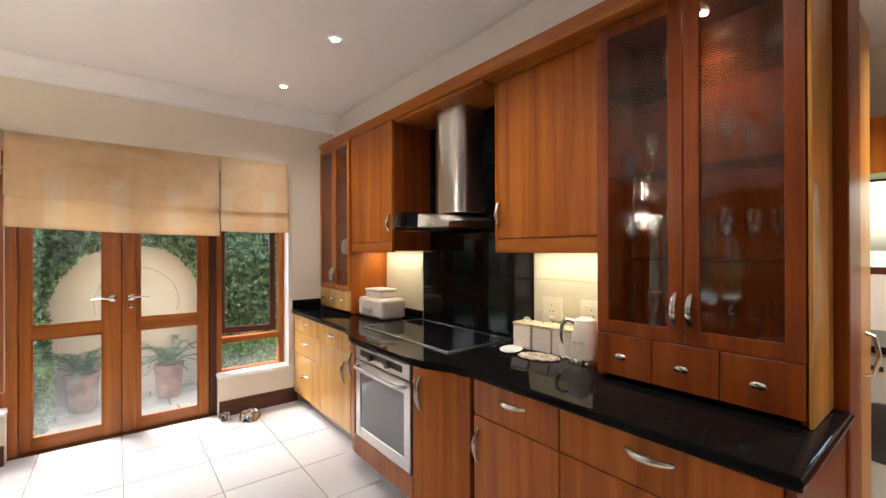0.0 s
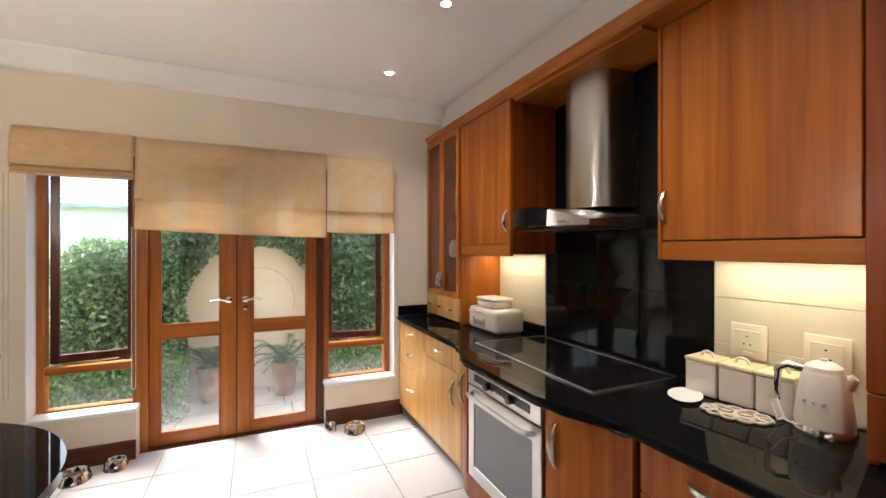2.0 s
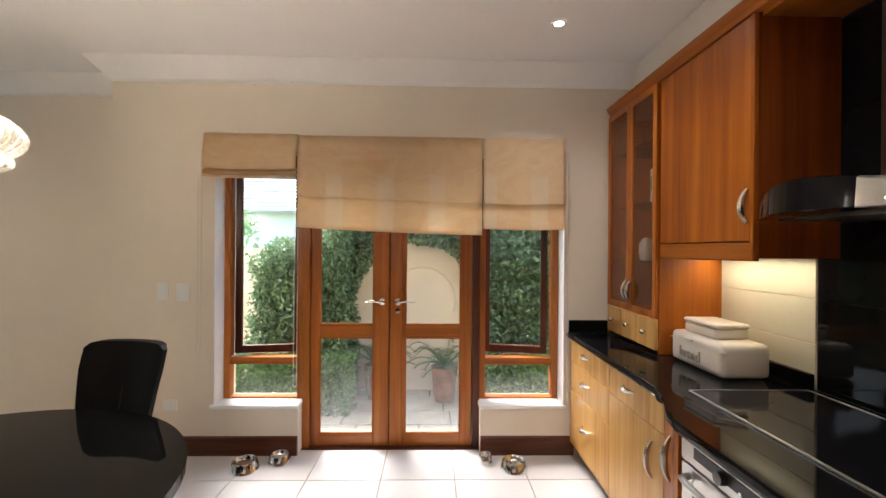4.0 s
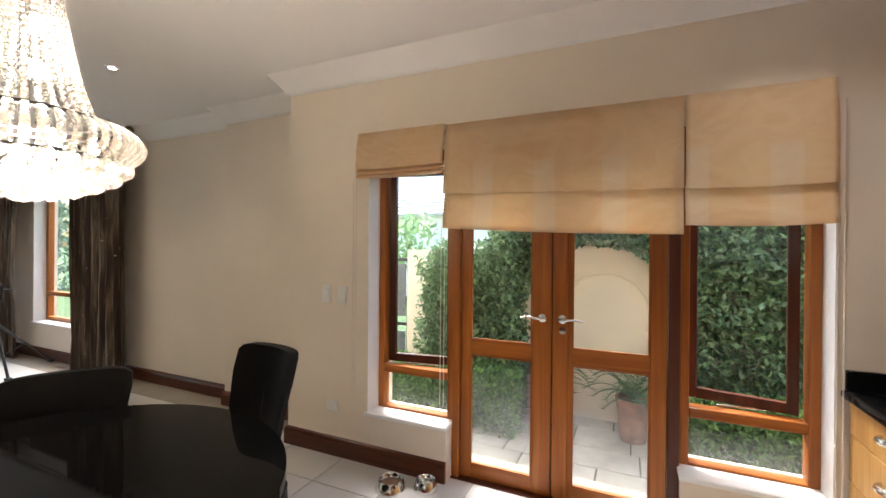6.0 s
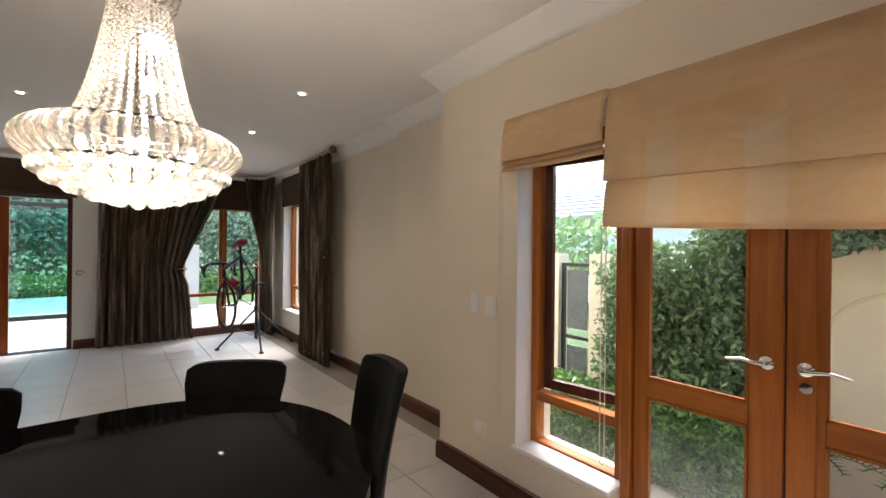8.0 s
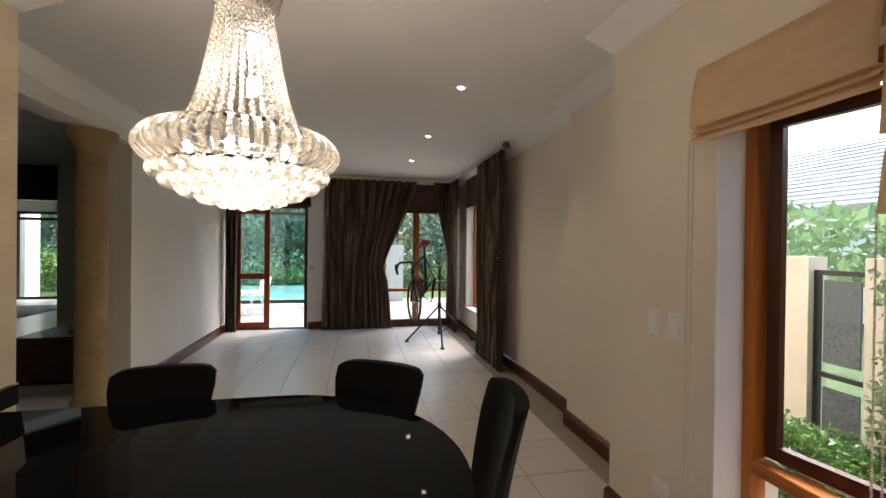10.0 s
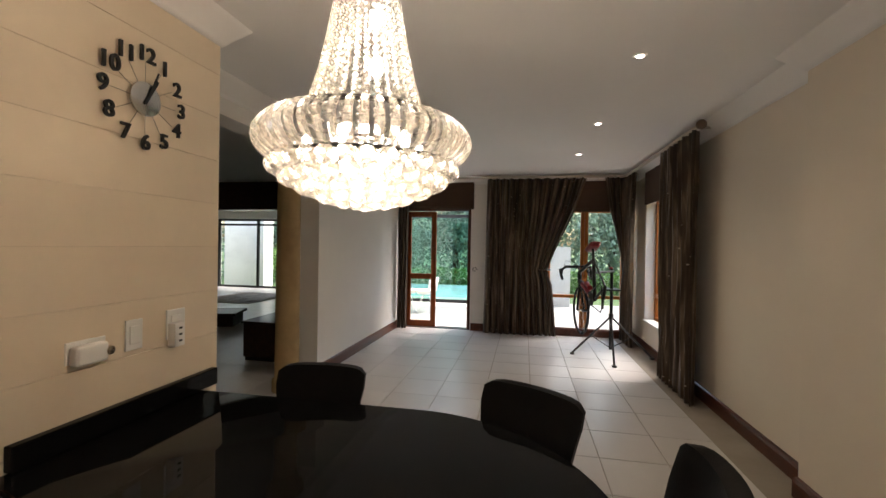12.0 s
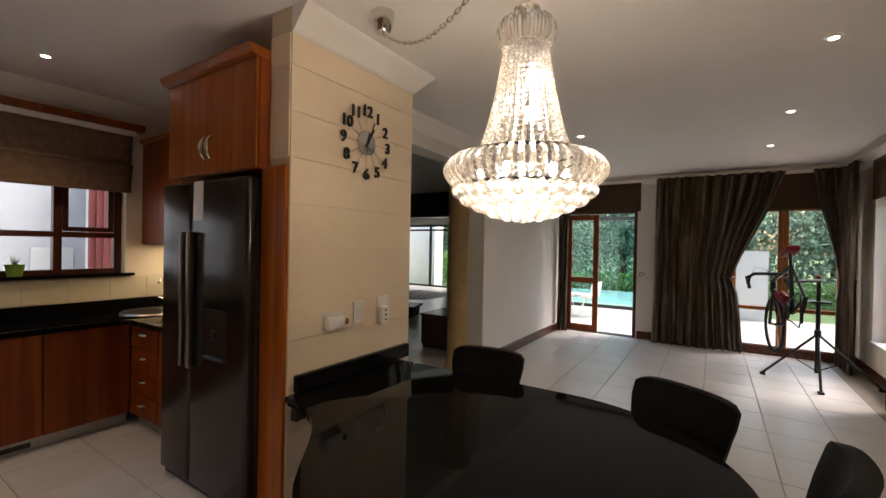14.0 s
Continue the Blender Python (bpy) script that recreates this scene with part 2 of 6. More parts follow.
def stained_glass():
    """Clear pane with dried spray marks low down."""
    m = glass("spray_marked_glass", (0.97, 0.99, 0.98), 0.0, 0.05)
    nt = m.node_tree
    out = nt.nodes["Material Output"]
    clear = out.inputs[0].links[0].from_socket
    tc, sep, mul = nt.nodes.new("ShaderNodeTexCoord"), nt.nodes.new("ShaderNodeSeparateXYZ"), nt.nodes.new("ShaderNodeMath")
    nt.links.new(tc.outputs["Object"], sep.inputs[0])
    mul.operation, mul.inputs[1].default_value, mul.inputs[2].default_value = "MULTIPLY_ADD", -1.5, 1.15
    nt.links.new(sep.outputs[2], mul.inputs[0])
    low = ramp_of(nt, mul.outputs[0], [(0.0, (0, 0, 0)), (1.0, (1, 1, 1))])
    v = coords(nt, vary=False)
    spots = ramp_of(nt, noise_of(nt, v, 70, 4, 0.7), [(0.3, (0.55, 0.55, 0.55)), (0.75, (1, 1, 1))])
    veil = ramp_of(nt, noise_of(nt, v, 3, 3), [(0.3, (0.04, 0.04, 0.04)), (0.7, (0.15, 0.15, 0.15))])
    amount = blend(nt, "MULTIPLY", 1.0, blend(nt, "MULTIPLY", 1.0, low, spots), veil)
    film, mx = nt.nodes.new("ShaderNodeBsdfTranslucent"), nt.nodes.new("ShaderNodeMixShader")
    film.inputs[0].default_value = (0.75, 0.76, 0.74, 1)
    nt.links.new(amount, mx.inputs[0])
    nt.links.new(clear, mx.inputs[1])
    nt.links.new(film.outputs[0], mx.inputs[2])
    nt.links.new(mx.outputs[0], out.inputs[0])
    return m


M_GLASS_SPRAY = stained_glass()
M_GLASS_CAB = glass("cabinet_glass", (0.86, 0.84, 0.82), 0.0, 0.1)


def granite():
    m, nt, b = mk("black_granite", 0.035, 0, (0.01, 0.01, 0.01))
    b.inputs["Specular IOR Level"].default_value = 0.09
    v = coords(nt, vary=False)
    speck = noise_of(nt, v, 420, 2, 0.7)
    cloud = noise_of(nt, v, 9, 4)
    c = ramp_of(nt, speck, [(0.52, (0.004, 0.004, 0.0042)), (0.68, (0.012, 0.012, 0.0125)), (0.8, (0.07, 0.068, 0.065))])
    nt.links.new(blend(nt, "ADD", 0.3, c, ramp_of(nt, cloud, [(0.3, (0, 0, 0)), (0.8, (0.006, 0.006, 0.006))])), b.inputs["Base Color"])
    return m


M_GRANITE = granite()

# ---- large structure ----
M_ENDGROUT = plain("beige_grout", (0.63, 0.52, 0.38), 0.9, var=0.1)
CEIL = 2.84
N, EAST, C_Y, B_Y, WEST = 4.27, 2.22, 4.72, 4.60, -7.6


def structure(name, bm, material, label, category="wall", smooth=False):
    return tagged(part(name, bm, material, None, label, smooth), "", category, "", "structure")


# ground floor slab (grout shows between the tiles)
bm = box(box(box(B(), -13, -2.07, -9.5, -2.0, -0.3, -0.006), -7.85, -2.07, -2.0, 4.72, -0.3, -0.006), -2.07, 5.6, -1.95, 4.72, -0.3, -0.006)
structure("floor", bm, M_GROUT, "grouted concrete floor under large ceramic tiles", "floor")

# north wall of the kitchen with one opening for window, double door, window
bm = B()
box(bm, -1.80, -1.06, N, 4.60, 0, CEIL)
box(bm, -1.06, -0.455, N, 4.60, 0, 0.335)
box(bm, 0.875, 1.485, N, 4.60, 0, 0.335)
box(bm, 1.485, EAST, N, 4.60, 0, CEIL)
box(bm, -1.06, 1.485, N, 4.60, 2.2, CEIL)
structure("wall_north", bm, M_WALL, "cream painted plaster wall with a wide garden opening")
bm = B()
box(bm, -2.93, -1.80, B_Y, 4.9, 0, CEIL)
structure("wall_north_recess", bm, M_WALL, "cream painted plaster wall, set back")
bm = B()
box(bm, -5.55, -2.93, C_Y, 4.98, 0, CEIL)
box(bm, -6.85, -5.55, C_Y, 4.98, 0, 0.47)
box(bm, -6.85, -5.55, C_Y, 4.98, 2.3, CEIL)
box(bm, -7.85, -6.85, C_Y, 4.98, 0, CEIL)
structure("wall_north_living", bm, M_WALL, "cream painted plaster wall of the living room with a window")
bm = B()
box(bm, -7.85, WEST, 0.27, 0.61, 0, CEIL)
box(bm, -7.85, WEST, 0.61, 1.90, 2.28, CEIL)
box(bm, -7.85, WEST, 1.90, 3.28, 0, CEIL)
box(bm, -7.85, WEST, 3.28, 4.6, 2.25, CEIL)
box(bm, -7.85, WEST, 4.6, C_Y, 0, CEIL)
structure("wall_west", bm, M_WALL_WHITE, "pale plaster wall with a glazed door and a window")
bm = box(B(), -7.6, -4.42, 0.27, 0.52, 0, CEIL)
structure("wall_south_living", bm, M_WALL_WHITE, "pale grey painted plaster wall of the living room")
bm = box(B(), -4.42, -2.07, 0.27, 0.52, 2.56, CEIL)
structure("beam", bm, M_WALL_WHITE, "painted plaster beam over a wide opening", "beam")
bm = B()
box(bm, -2.07, -1.0, 0.93, 1.10, 0, CEIL)
box(bm, -2.07, -1.75, -1.95, 0.93, 0, CEIL)
structure("wall_clock", bm, M_ENDGROUT, "end wall between the kitchen and the dining area")
# kitchen south wall with a window
bm = B()
box(bm, -1.75, 5.6, -1.95, -1.70, 0, 1.24)
box(bm, -1.75, 5.6, -1.95, -1.70, 2.36, CEIL)
box(bm, -1.75, -1.27, -1.95, -1.70, 1.24, 2.36)
box(bm, 0.95, 5.6, -1.95, -1.70, 1.24, 2.36)
structure("wall_south", bm, M_WALL, "cream painted plaster wall with a kitchen window")
# east wall behind the units, then the scullery behind it
bm = B()
box(bm, EAST, 2.4, 0.41, 4.60, 0, CEIL)
box(bm, EAST, 2.4, -1.7, -0.75, 0, CEIL)
box(bm, EAST, 2.4, -0.75, 0.41, 2.5, CEIL)
structure("wall_east", bm, M_WALL, "cream painted plaster wall behind the kitchen units")
bm = B()
box(bm, 2.4, 4.35, 1.0, 1.2, 0, CEIL)
structure("wall_scullery", bm, M_WALL, "cream painted plaster wall of the scullery")
# lounge beyond the wide opening
bm = B()
box(bm, -12.9, -12.6, -9.5, -7.6, 0, CEIL)
box(bm, -12.9, -12.6, -3.2, -2.0, 0, CEIL)
box(bm, -12.9, -12.6, -7.6, -3.2, 2.35, CEIL)
box(bm, -12.6, -2.07, -9.5, -9.2, 0, CEIL)
box(bm, -2.2, -2.07, -9.2, -1.95, 0, CEIL)
box(bm, -12.6, -8.05, -2.2, -2.0, 0, CEIL)
box(bm, -8.05, -7.85, -2.2, 0.27, 0, CEIL)
structure("wall_lounge", bm, M_WALL_WHITE, "pale plaster walls of the lounge")
bm = box(box(box(B(), -13, -2.07, -9.5, -2.0, CEIL, 3.0), -7.85, -2.07, -2.0, 5.0, CEIL, 3.0), -2.07, 5.6, -1.95, 5.0, CEIL, 3.0)
structure("ceiling", bm, M_CEIL, "flat white painted ceiling", "ceiling")

# plaster cornice
COVE = [(0, 2.84), (0.125, 2.839), (0.12, 2.828), (0.1, 2.806), (0.075, 2.778), (0.05, 2.75), (0.028, 2.722), (0.01, 2.7), (0.0, 2.695)]
for k, p in enumerate(([(2.22, 0.3), (2.22, N), (-1.80, N), (-1.80, B_Y), (-2.93, B_Y), (-2.93, C_Y), (WEST, C_Y), (WEST, 0.52), (-4.42, 0.52), (-2.07, 0.52), (-2.07, 1.10), (-1.0, 1.10)],
                       [(-1.75, 0.9), (-1.75, -1.70), (2.22, -1.70), (2.22, 0.3)])):
    structure("cornice", sweep_profile(B(), p, COVE), M_CORNICE, "plain white plaster cove cornice", "cornice", True)

# skirting boards
SK = [(0, 0), (0.022, 0), (0.022, 0.1), (0.014, 0.125), (0.0, 0.135)]
for p in ([(-0.455, N), (-1.80, N), (-1.80, B_Y), (-2.93, B_Y), (-2.93, C_Y), (WEST, C_Y), (WEST, 1.92)],
          [(WEST, 0.58), (WEST, 0.52), (-4.42, 0.52), (-4.42, 0.27)], [(1.56, N), (0.875, N)]):
    structure("baseboard", sweep_profile(B(), p, SK), M_SKIRT, "dark red stained wooden skirting board", "baseboard")

# ground outside
structure("ground", box(B(), -400, 400, -400, 400, -0.9, -0.34), plain("lawn", (0.06, 0.11, 0.03), 0.9, var=0.3, scale=4, grain=60, bump=0.5), "green lawn round the house", "ground")

# ---- doors and windows ----
def pane(name, x0, x1, y, z0, z1, parent, material=None):
    ob = part(name, box(B(), x0, x1, y - 0.002, y + 0.002, z0, z1), material or M_GLASS, parent, "clear glass pane")
    ob.visible_shadow = False
    return ob


def garden_door():
    d = thing("door_1", 0, 0, 0, label="varnished timber double door with glass panes, shut, onto the garden", category="door", kind="structure")
    part("frame_post", box(B(), -0.455, -0.405, 4.36, 4.47, 0, 2.2, 0.004), M_FRAME, d)
    # same timber as the left post, its shaded look put into the colour
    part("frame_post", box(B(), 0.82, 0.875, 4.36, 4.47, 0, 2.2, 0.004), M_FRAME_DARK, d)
    part("frame_head", box(B(), -0.405, 0.82, 4.37, 4.46, 2.13, 2.2), M_FRAME_X, d)
    for a, b in ((-0.402, 0.188), (0.196, 0.817)):
        leaf = part("leaf", box(box(B(), a, a + 0.09 if a > 0 else a + 0.068, 4.39, 4.435, 0.006, 2.125, 0.004), b - 0.085 if a > 0 else b - 0.115, b, 4.39, 4.435, 0.006, 2.125, 0.004), M_FRAME, d)
        x0, x1 = (a + 0.09, b - 0.085) if a > 0 else (a + 0.068, b - 0.115)
        if a > 0:
            x0 = a + 0.115
            part("stile", box(B(), a + 0.09, x0, 4.391, 4.434, 0.006, 2.125), M_FRAME, leaf)
        for z0, z1 in ((0.006, 0.10), (0.83, 0.925), (2.02, 2.125)):
            part("rail", box(B(), x0 - 0.001, x1 + 0.001, 4.392, 4.433, z0, z1, 0.003), M_FRAME_X, leaf)
        for z0, z1 in ((0.10, 0.83), (0.925, 2.02)):
            pane("pane", x0, x1, 4.413, z0, z1, leaf, M_GLASS_SPRAY)
            part("glazing_bead", box(box(box(box(B(), x0, x1, 4.386, 4.40, z0, z0 + 0.01), x0, x1, 4.386, 4.40, z1 - 0.01, z1), x0, x0 + 0.01, 4.386, 4.40, z0, z1), x1 - 0.01, x1, 4.386, 4.40, z0, z1), M_FRAME, leaf)
        hx, s = (0.135, -1) if a < 0 else (0.255, 1)
        h = part("handle", lathe(B(), [(0.026, 0), (0.026, 0.006), (0.012, 0.012), (0.011, 0.045), (0.0, 0.047)], 20, m=pose(hx, 4.39, 1.10, 90)), M_CHROME, leaf, "chrome lever handle", True)
        part("lever", tube(B(), [(hx, 4.345, 1.10), (hx + s * 0.03, 4.343, 1.102), (hx + s * 0.075, 4.345, 1.108), (hx + s * 0.13, 4.348, 1.098)], [0.009, 0.009, 0.007, 0.005], 10), M_CHROME, h, "", True)
    part("meeting_strip", box(B(), 0.1885, 0.1955, 4.40, 4.43, 0.01, 2.12), M_FRAME_DARK, d)
    part("keyhole_plate", lathe(B(), [(0.02, 0), (0.02, 0.005), (0.0, 0.006)], 18, m=pose(0.255, 4.39, 1.03, 90)), M_CHROME, d, "round chrome keyhole plate", True)
    part("threshold", box(B(), -0.455, 0.875, 4.34, 4.5, -0.004, 0.006), M_FRAME_DARK, d)
    return d


garden_door()


def side_window(name, x0, x1, hinge, label):
    w = thing(name, 0, 0, 0, label=label, category="window", kind="structure")
    for a, b in ((x0, x0 + 0.045), (x1 - 0.05, x1)):
        part("frame_post", box(B(), a, b, 4.40, 4.48, 0.335, 2.2, 0.004), M_FRAME, w)
    for z0, z1 in ((0.335, 0.375), (0.62, 0.675), (2.12, 2.2)):
        part("frame_rail", box(B(), x0 + 0.045, x1 - 0.05, 4.40, 4.48, z0, z1, 0.004), M_FRAME_X, w)
    pane("pane", x0 + 0.045, x1 - 0.05, 4.44, 0.375, 0.62, w, M_GLASS_SPRAY)
    # casement sash, swung a little outward
    wd, s = x1 - x0 - 0.11, -1 if hinge > (x0 + x1) / 2 else 1
    sash = thing("sash", hinge, 4.452, 0, -11 if s < 0 else 9)
    sash.parent = w
    e = 0.05
    bm = box(box(B(), 0, s * e, 0, 0.04, 0.69, 2.11, 0.003), s * (wd - e), s * wd, 0, 0.04, 0.69, 2.11, 0.003)
    box(bm, s * e, s * (wd - e), 0.001, 0.039, 0.69, 0.745)
    box(bm, s * e, s * (wd - e), 0.001, 0.039, 2.05, 2.11)
    bm.transform(sash.matrix_basis)
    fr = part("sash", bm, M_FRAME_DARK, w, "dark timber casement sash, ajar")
    bm = box(B(), s * e, s * (wd - e), 0.018, 0.022, 0.745, 2.05)
    bm.transform(sash.matrix_basis)
    part("pane", bm, M_GLASS, fr).visible_shadow = False
    bpy.data.objects.remove(sash)
    bm = rod(B(), ((x0 + x1) / 2 - 0.12, 4.47, 0.685), ((x0 + x1) / 2 + 0.14, 4.50, 0.69), 0.006)
    part("stay", bm, M_NICKEL, w, "brass window stay", True)
    return w


side_window("window_1", -1.058, -0.457, -1.0, "timber framed casement window, its sash ajar, beside the garden door")
side_window("window_2", 0.877, 1.483, 1.41, "timber framed casement window beside the kitchen counter, sash ajar")
M_SILL = plain("white_sill_paint", (0.8, 0.8, 0.78), 0.5, var=0.02)
for a, b in ((-1.085, -0.45), (0.865, 1.5)):
    tagged(part("window_sill", box(B(), a, b, 4.25, 4.402, 0.337, 0.362, 0.004), M_SILL, None, "white painted window sill"), "", "window sill", "", "structure")
tagged(part("trim", box(box(B(), -1.062, -1.056, 4.262, 4.40, 0.362, 2.2), 1.481, 1.487, 4.262, 4.40, 0.362, 2.2), M_SILL, None, "white painted window reveals"), "", "trim", "", "structure")


# ---- kitchen units along the east wall ----
def bow(length=0.11, rise=0.028, thick=0.0105):
    """A bowed bar handle lying along x, standing out along -y."""
    pts = [(length * (i / 10 - 0.5), -rise * math.sin(math.pi * i / 10) ** 0.7, 0) for i in range(11)]
    return tube(B(), pts, [thick * (0.75 + 0.6 * math.sin(math.pi * i / 10)) for i in range(11)], 8)


def handle(parent, x, y, z, upright=False, length=0.11, turn=-90):
    bm = bow(length)
    bm.transform(pose(x, y, z, 0, 0, turn) @ (pose(0, 0, 0, 0, 90, 0) if upright else Matrix()))
    return part("handle", bm, M_NICKEL, parent, "bowed satin nickel handle", True)


def knob(parent, x, y, z):
    bm = lathe(B(), [(0.007, 0), (0.006, 0.012), (0.016, 0.018), (0.018, 0.024), (0.012, 0.03), (0.0, 0.031)], 14, m=pose(x, y, z, 0, -90, 0) @ Matrix.Diagonal((0.8, 1.5, 1, 1)))
    return part("knob", bm, M_NICKEL, parent, "small oval nickel knob", True)


def front(parent, y0, y1, z0, z1, x=1.53, name="drawer_front", material=None):
    return part(name, box(B(), x, x + 0.02, y0 + 0.002, y1 - 0.002, z0, z1, 0.0025), material or M_CHERRY, parent)


def carcass(name, y0, y1, x0=1.551, z0=0.1, z1=0.862, label="", group="base units of the kitchen"):
    u = thing(name, 0, 0, 0, label=label, category="cabinet", group=group)
    part("body", box(B(), x0, 2.19, y0 + 0.001, y1 - 0.001, z0, z1), M_CHERRY_DARK, u)
    part("kickboard", box(B(), 1.60, 1.615, y0 + 0.001, y1 - 0.001, 0, z0), M_KICK, u, "grey metal kickboard")
    return u


M_KICK = plain("grey_kickboard", (0.42, 0.41, 0.4), 0.32, 0.9, var=0.1)
# fronts near the window take the cherry with daylight painted in
LIT_FRONT = dict(material=M_CHERRY_LIT)
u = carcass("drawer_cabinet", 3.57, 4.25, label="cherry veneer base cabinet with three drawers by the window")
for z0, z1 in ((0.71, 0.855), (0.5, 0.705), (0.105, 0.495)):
    handle(front(u, 3.57, 4.25, z0, z1, **LIT_FRONT), 1.53, 3.93, {0.71: 0.80, 0.5: 0.615, 0.105: 0.32}[z0])
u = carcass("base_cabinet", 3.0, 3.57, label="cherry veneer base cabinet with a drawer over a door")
handle(front(u, 3.0, 3.57, 0.70, 0.855, **LIT_FRONT), 1.53, 3.33, 0.79)
handle(front(u, 3.0, 3.57, 0.105, 0.695, name="door", **LIT_FRONT), 1.53, 3.1, 0.55, True, 0.17)


def curve_door(name, p, q, label, at, sag):
    """A narrow unit whose door bends between two front lines."""
    u = thing(name, 0, 0, 0, label=label, category="cabinet", group="base units of the kitchen")
    pts = []
    for i in range(9):
        f = i / 8
        s = f * f * (3 - 2 * f)
        pts.append((p[0] + (q[0] - p[0]) * s, p[1] + (q[1] - p[1]) * f))
    part("body", prism(B(), [(x + 0.021, y) for x, y in pts] + [(2.19, q[1]), (2.19, p[1])], 0.1, 0.862), M_CHERRY_DARK, u)
    d = part("door", prism(B(), pts + [(x + 0.02, y) for x, y in reversed(pts)], 0.105, 0.855), M_CHERRY, u, "", True)
    part("kickboard", prism(B(), [(x + 0.07, y) for x, y in pts] + [(x + 0.08, y) for x, y in reversed(pts)], 0, 0.1), M_KICK, u, "grey metal kickboard")
    handle(d, at[0], at[1], at[2], True, 0.18)


curve_door("curved_cabinet", (1.53, 2.995), (1.435, 2.735), "curved cherry veneer cabinet beside the oven", (1.478, 2.86, 0.67), 0)
curve_door("curved_cabinet", (1.435, 2.02), (1.53, 1.665), "curved cherry veneer cabinet beside the oven and drawers", (1.445, 1.965, 0.71), 0)

u = carcass("base_cabinet", 1.135, 1.645, label="cherry veneer base cabinet with a drawer over a door")
handle(front(u, 1.135, 1.635, 0.685, 0.855), 1.53, 1.385, 0.795, False, 0.15)
handle(front(u, 1.135, 1.635, 0.105, 0.68, name="door"), 1.53, 1.60, 0.54, True, 0.16)
u = carcass("drawer_cabinet", 0.43, 1.133, label="wide cherry veneer base cabinet with deep drawers")
for z0, z1 in ((0.685, 0.855), (0.4, 0.68), (0.105, 0.395)):
    handle(front(u, 0.43, 1.133, z0, z1), 1.53, 0.785, z0 + 0.115, False, 0.16)
part("end_panel", box(B(), 1.535, 2.19, 0.405, 0.428, 0.0, 0.862, 0.002), M_CHERRY_DARK, u)

# oven
ov = thing("oven", 0, 0, 0, label="built-in stainless steel oven with a dark glass door", category="oven")
part("housing", box(B(), 1.452, 2.19, 2.025, 2.73, 0.1, 0.862), M_CHERRY_DARK, ov)
part("plinth_panel", box(B(), 1.432, 1.452, 2.025, 2.73, 0.105, 0.235, 0.002), M_CHERRY, ov, "cherry veneer panel")
part("kickboard", box(B(), 1.50, 1.51, 2.025, 2.73, 0, 0.1), M_KICK, ov)
part("control_panel", box(B(), 1.428, 1.452, 2.045, 2.705, 0.755, 0.86, 0.004), M_STEEL, ov, "brushed steel control panel")
part("display", box(B(), 1.425, 1.43, 2.12, 2.63, 0.785, 0.825, 0.002), M_BLACK, ov, "black display strip")
for ky in (2.27, 2.48):
    part("dial", lathe(B(), [(0.022, 0), (0.02, 0.022), (0.0, 0.023)], 18, m=pose(1.426, ky, 0.80, 0, -90, 0)), M_STEEL_DARK, ov, "", True)
for i in range(3):
    part("button", lathe(B(), [(0.007, 0), (0.006, 0.006), (0, 0.007)], 10, m=pose(1.426, 2.345 + i * 0.03, 0.795, 0, -90, 0)), M_CHROME, ov, "", True)
bm = B()
for y0, y1, z0, z1 in ((2.045, 2.11, 0.24, 0.745), (2.64, 2.705, 0.24, 0.745), (2.11, 2.64, 0.24, 0.31), (2.11, 2.64, 0.67, 0.745)):
    box(bm, 1.43, 1.452, y0, y1, z0, z1, 0.003)
od = part("oven_door", bm, M_STEEL, ov, "brushed steel door frame")
part("oven_glass", box(B(), 1.436, 1.45, 2.109, 2.641, 0.309, 0.671), plain("oven_glass", (0.16, 0.17, 0.18), 0.08, var=0.05, bump=0), od, "grey mirrored oven glass")
part("handle_bar", tube(B(), [(1.43, 2.66, 0.71), (1.395, 2.645, 0.712), (1.385, 2.60, 0.712), (1.385, 2.15, 0.712), (1.395, 2.105, 0.712), (1.43, 2.09, 0.71)], 0.012, 10), M_STEEL, od, "steel bar handle", True)

# granite worktop: one continuous slab with a bowed front at the oven
def s_curve(a, b, n=7):
    out = []
    for i in range(n + 1):
        f = i / n
        s = f * f * (3 - 2 * f)
        out.append((a[0] + (b[0] - a[0]) * s, a[1] + (b[1] - a[1]) * f))
    return out


edge = [(1.505, 4.265), (1.505, 3.03)] + s_curve((1.505, 3.03), (1.385, 2.68)) + s_curve((1.385, 2.02), (1.505, 1.62)) + [(1.505, 0.385), (2.205, 0.385), (2.205, 4.265)]
out = [edge[0]]
for p in edge[1:]:
    if math.hypot(p[0] - out[-1][0], p[1] - out[-1][1]) > 0.004:
        out.append(p)
tagged(part("worktop", prism(B(), out, 0.862, 0.902, 0.014, 3), M_GRANITE, None, "polished black granite worktop with a bowed front", True), "", "worktop")
for x0, x1, y0, y1, z1 in ((1.52, 1.803, 4.246, 4.266, 0.99), (2.16, 2.186, 2.99, 3.58, 0.97)):
    tagged(part("upstand", box(B(), x0, x1, y0, y1, 0.9025, z1, 0.002), M_GRANITE, None, "black granite upstand behind the worktop"), "", "upstand", "granite upstands")

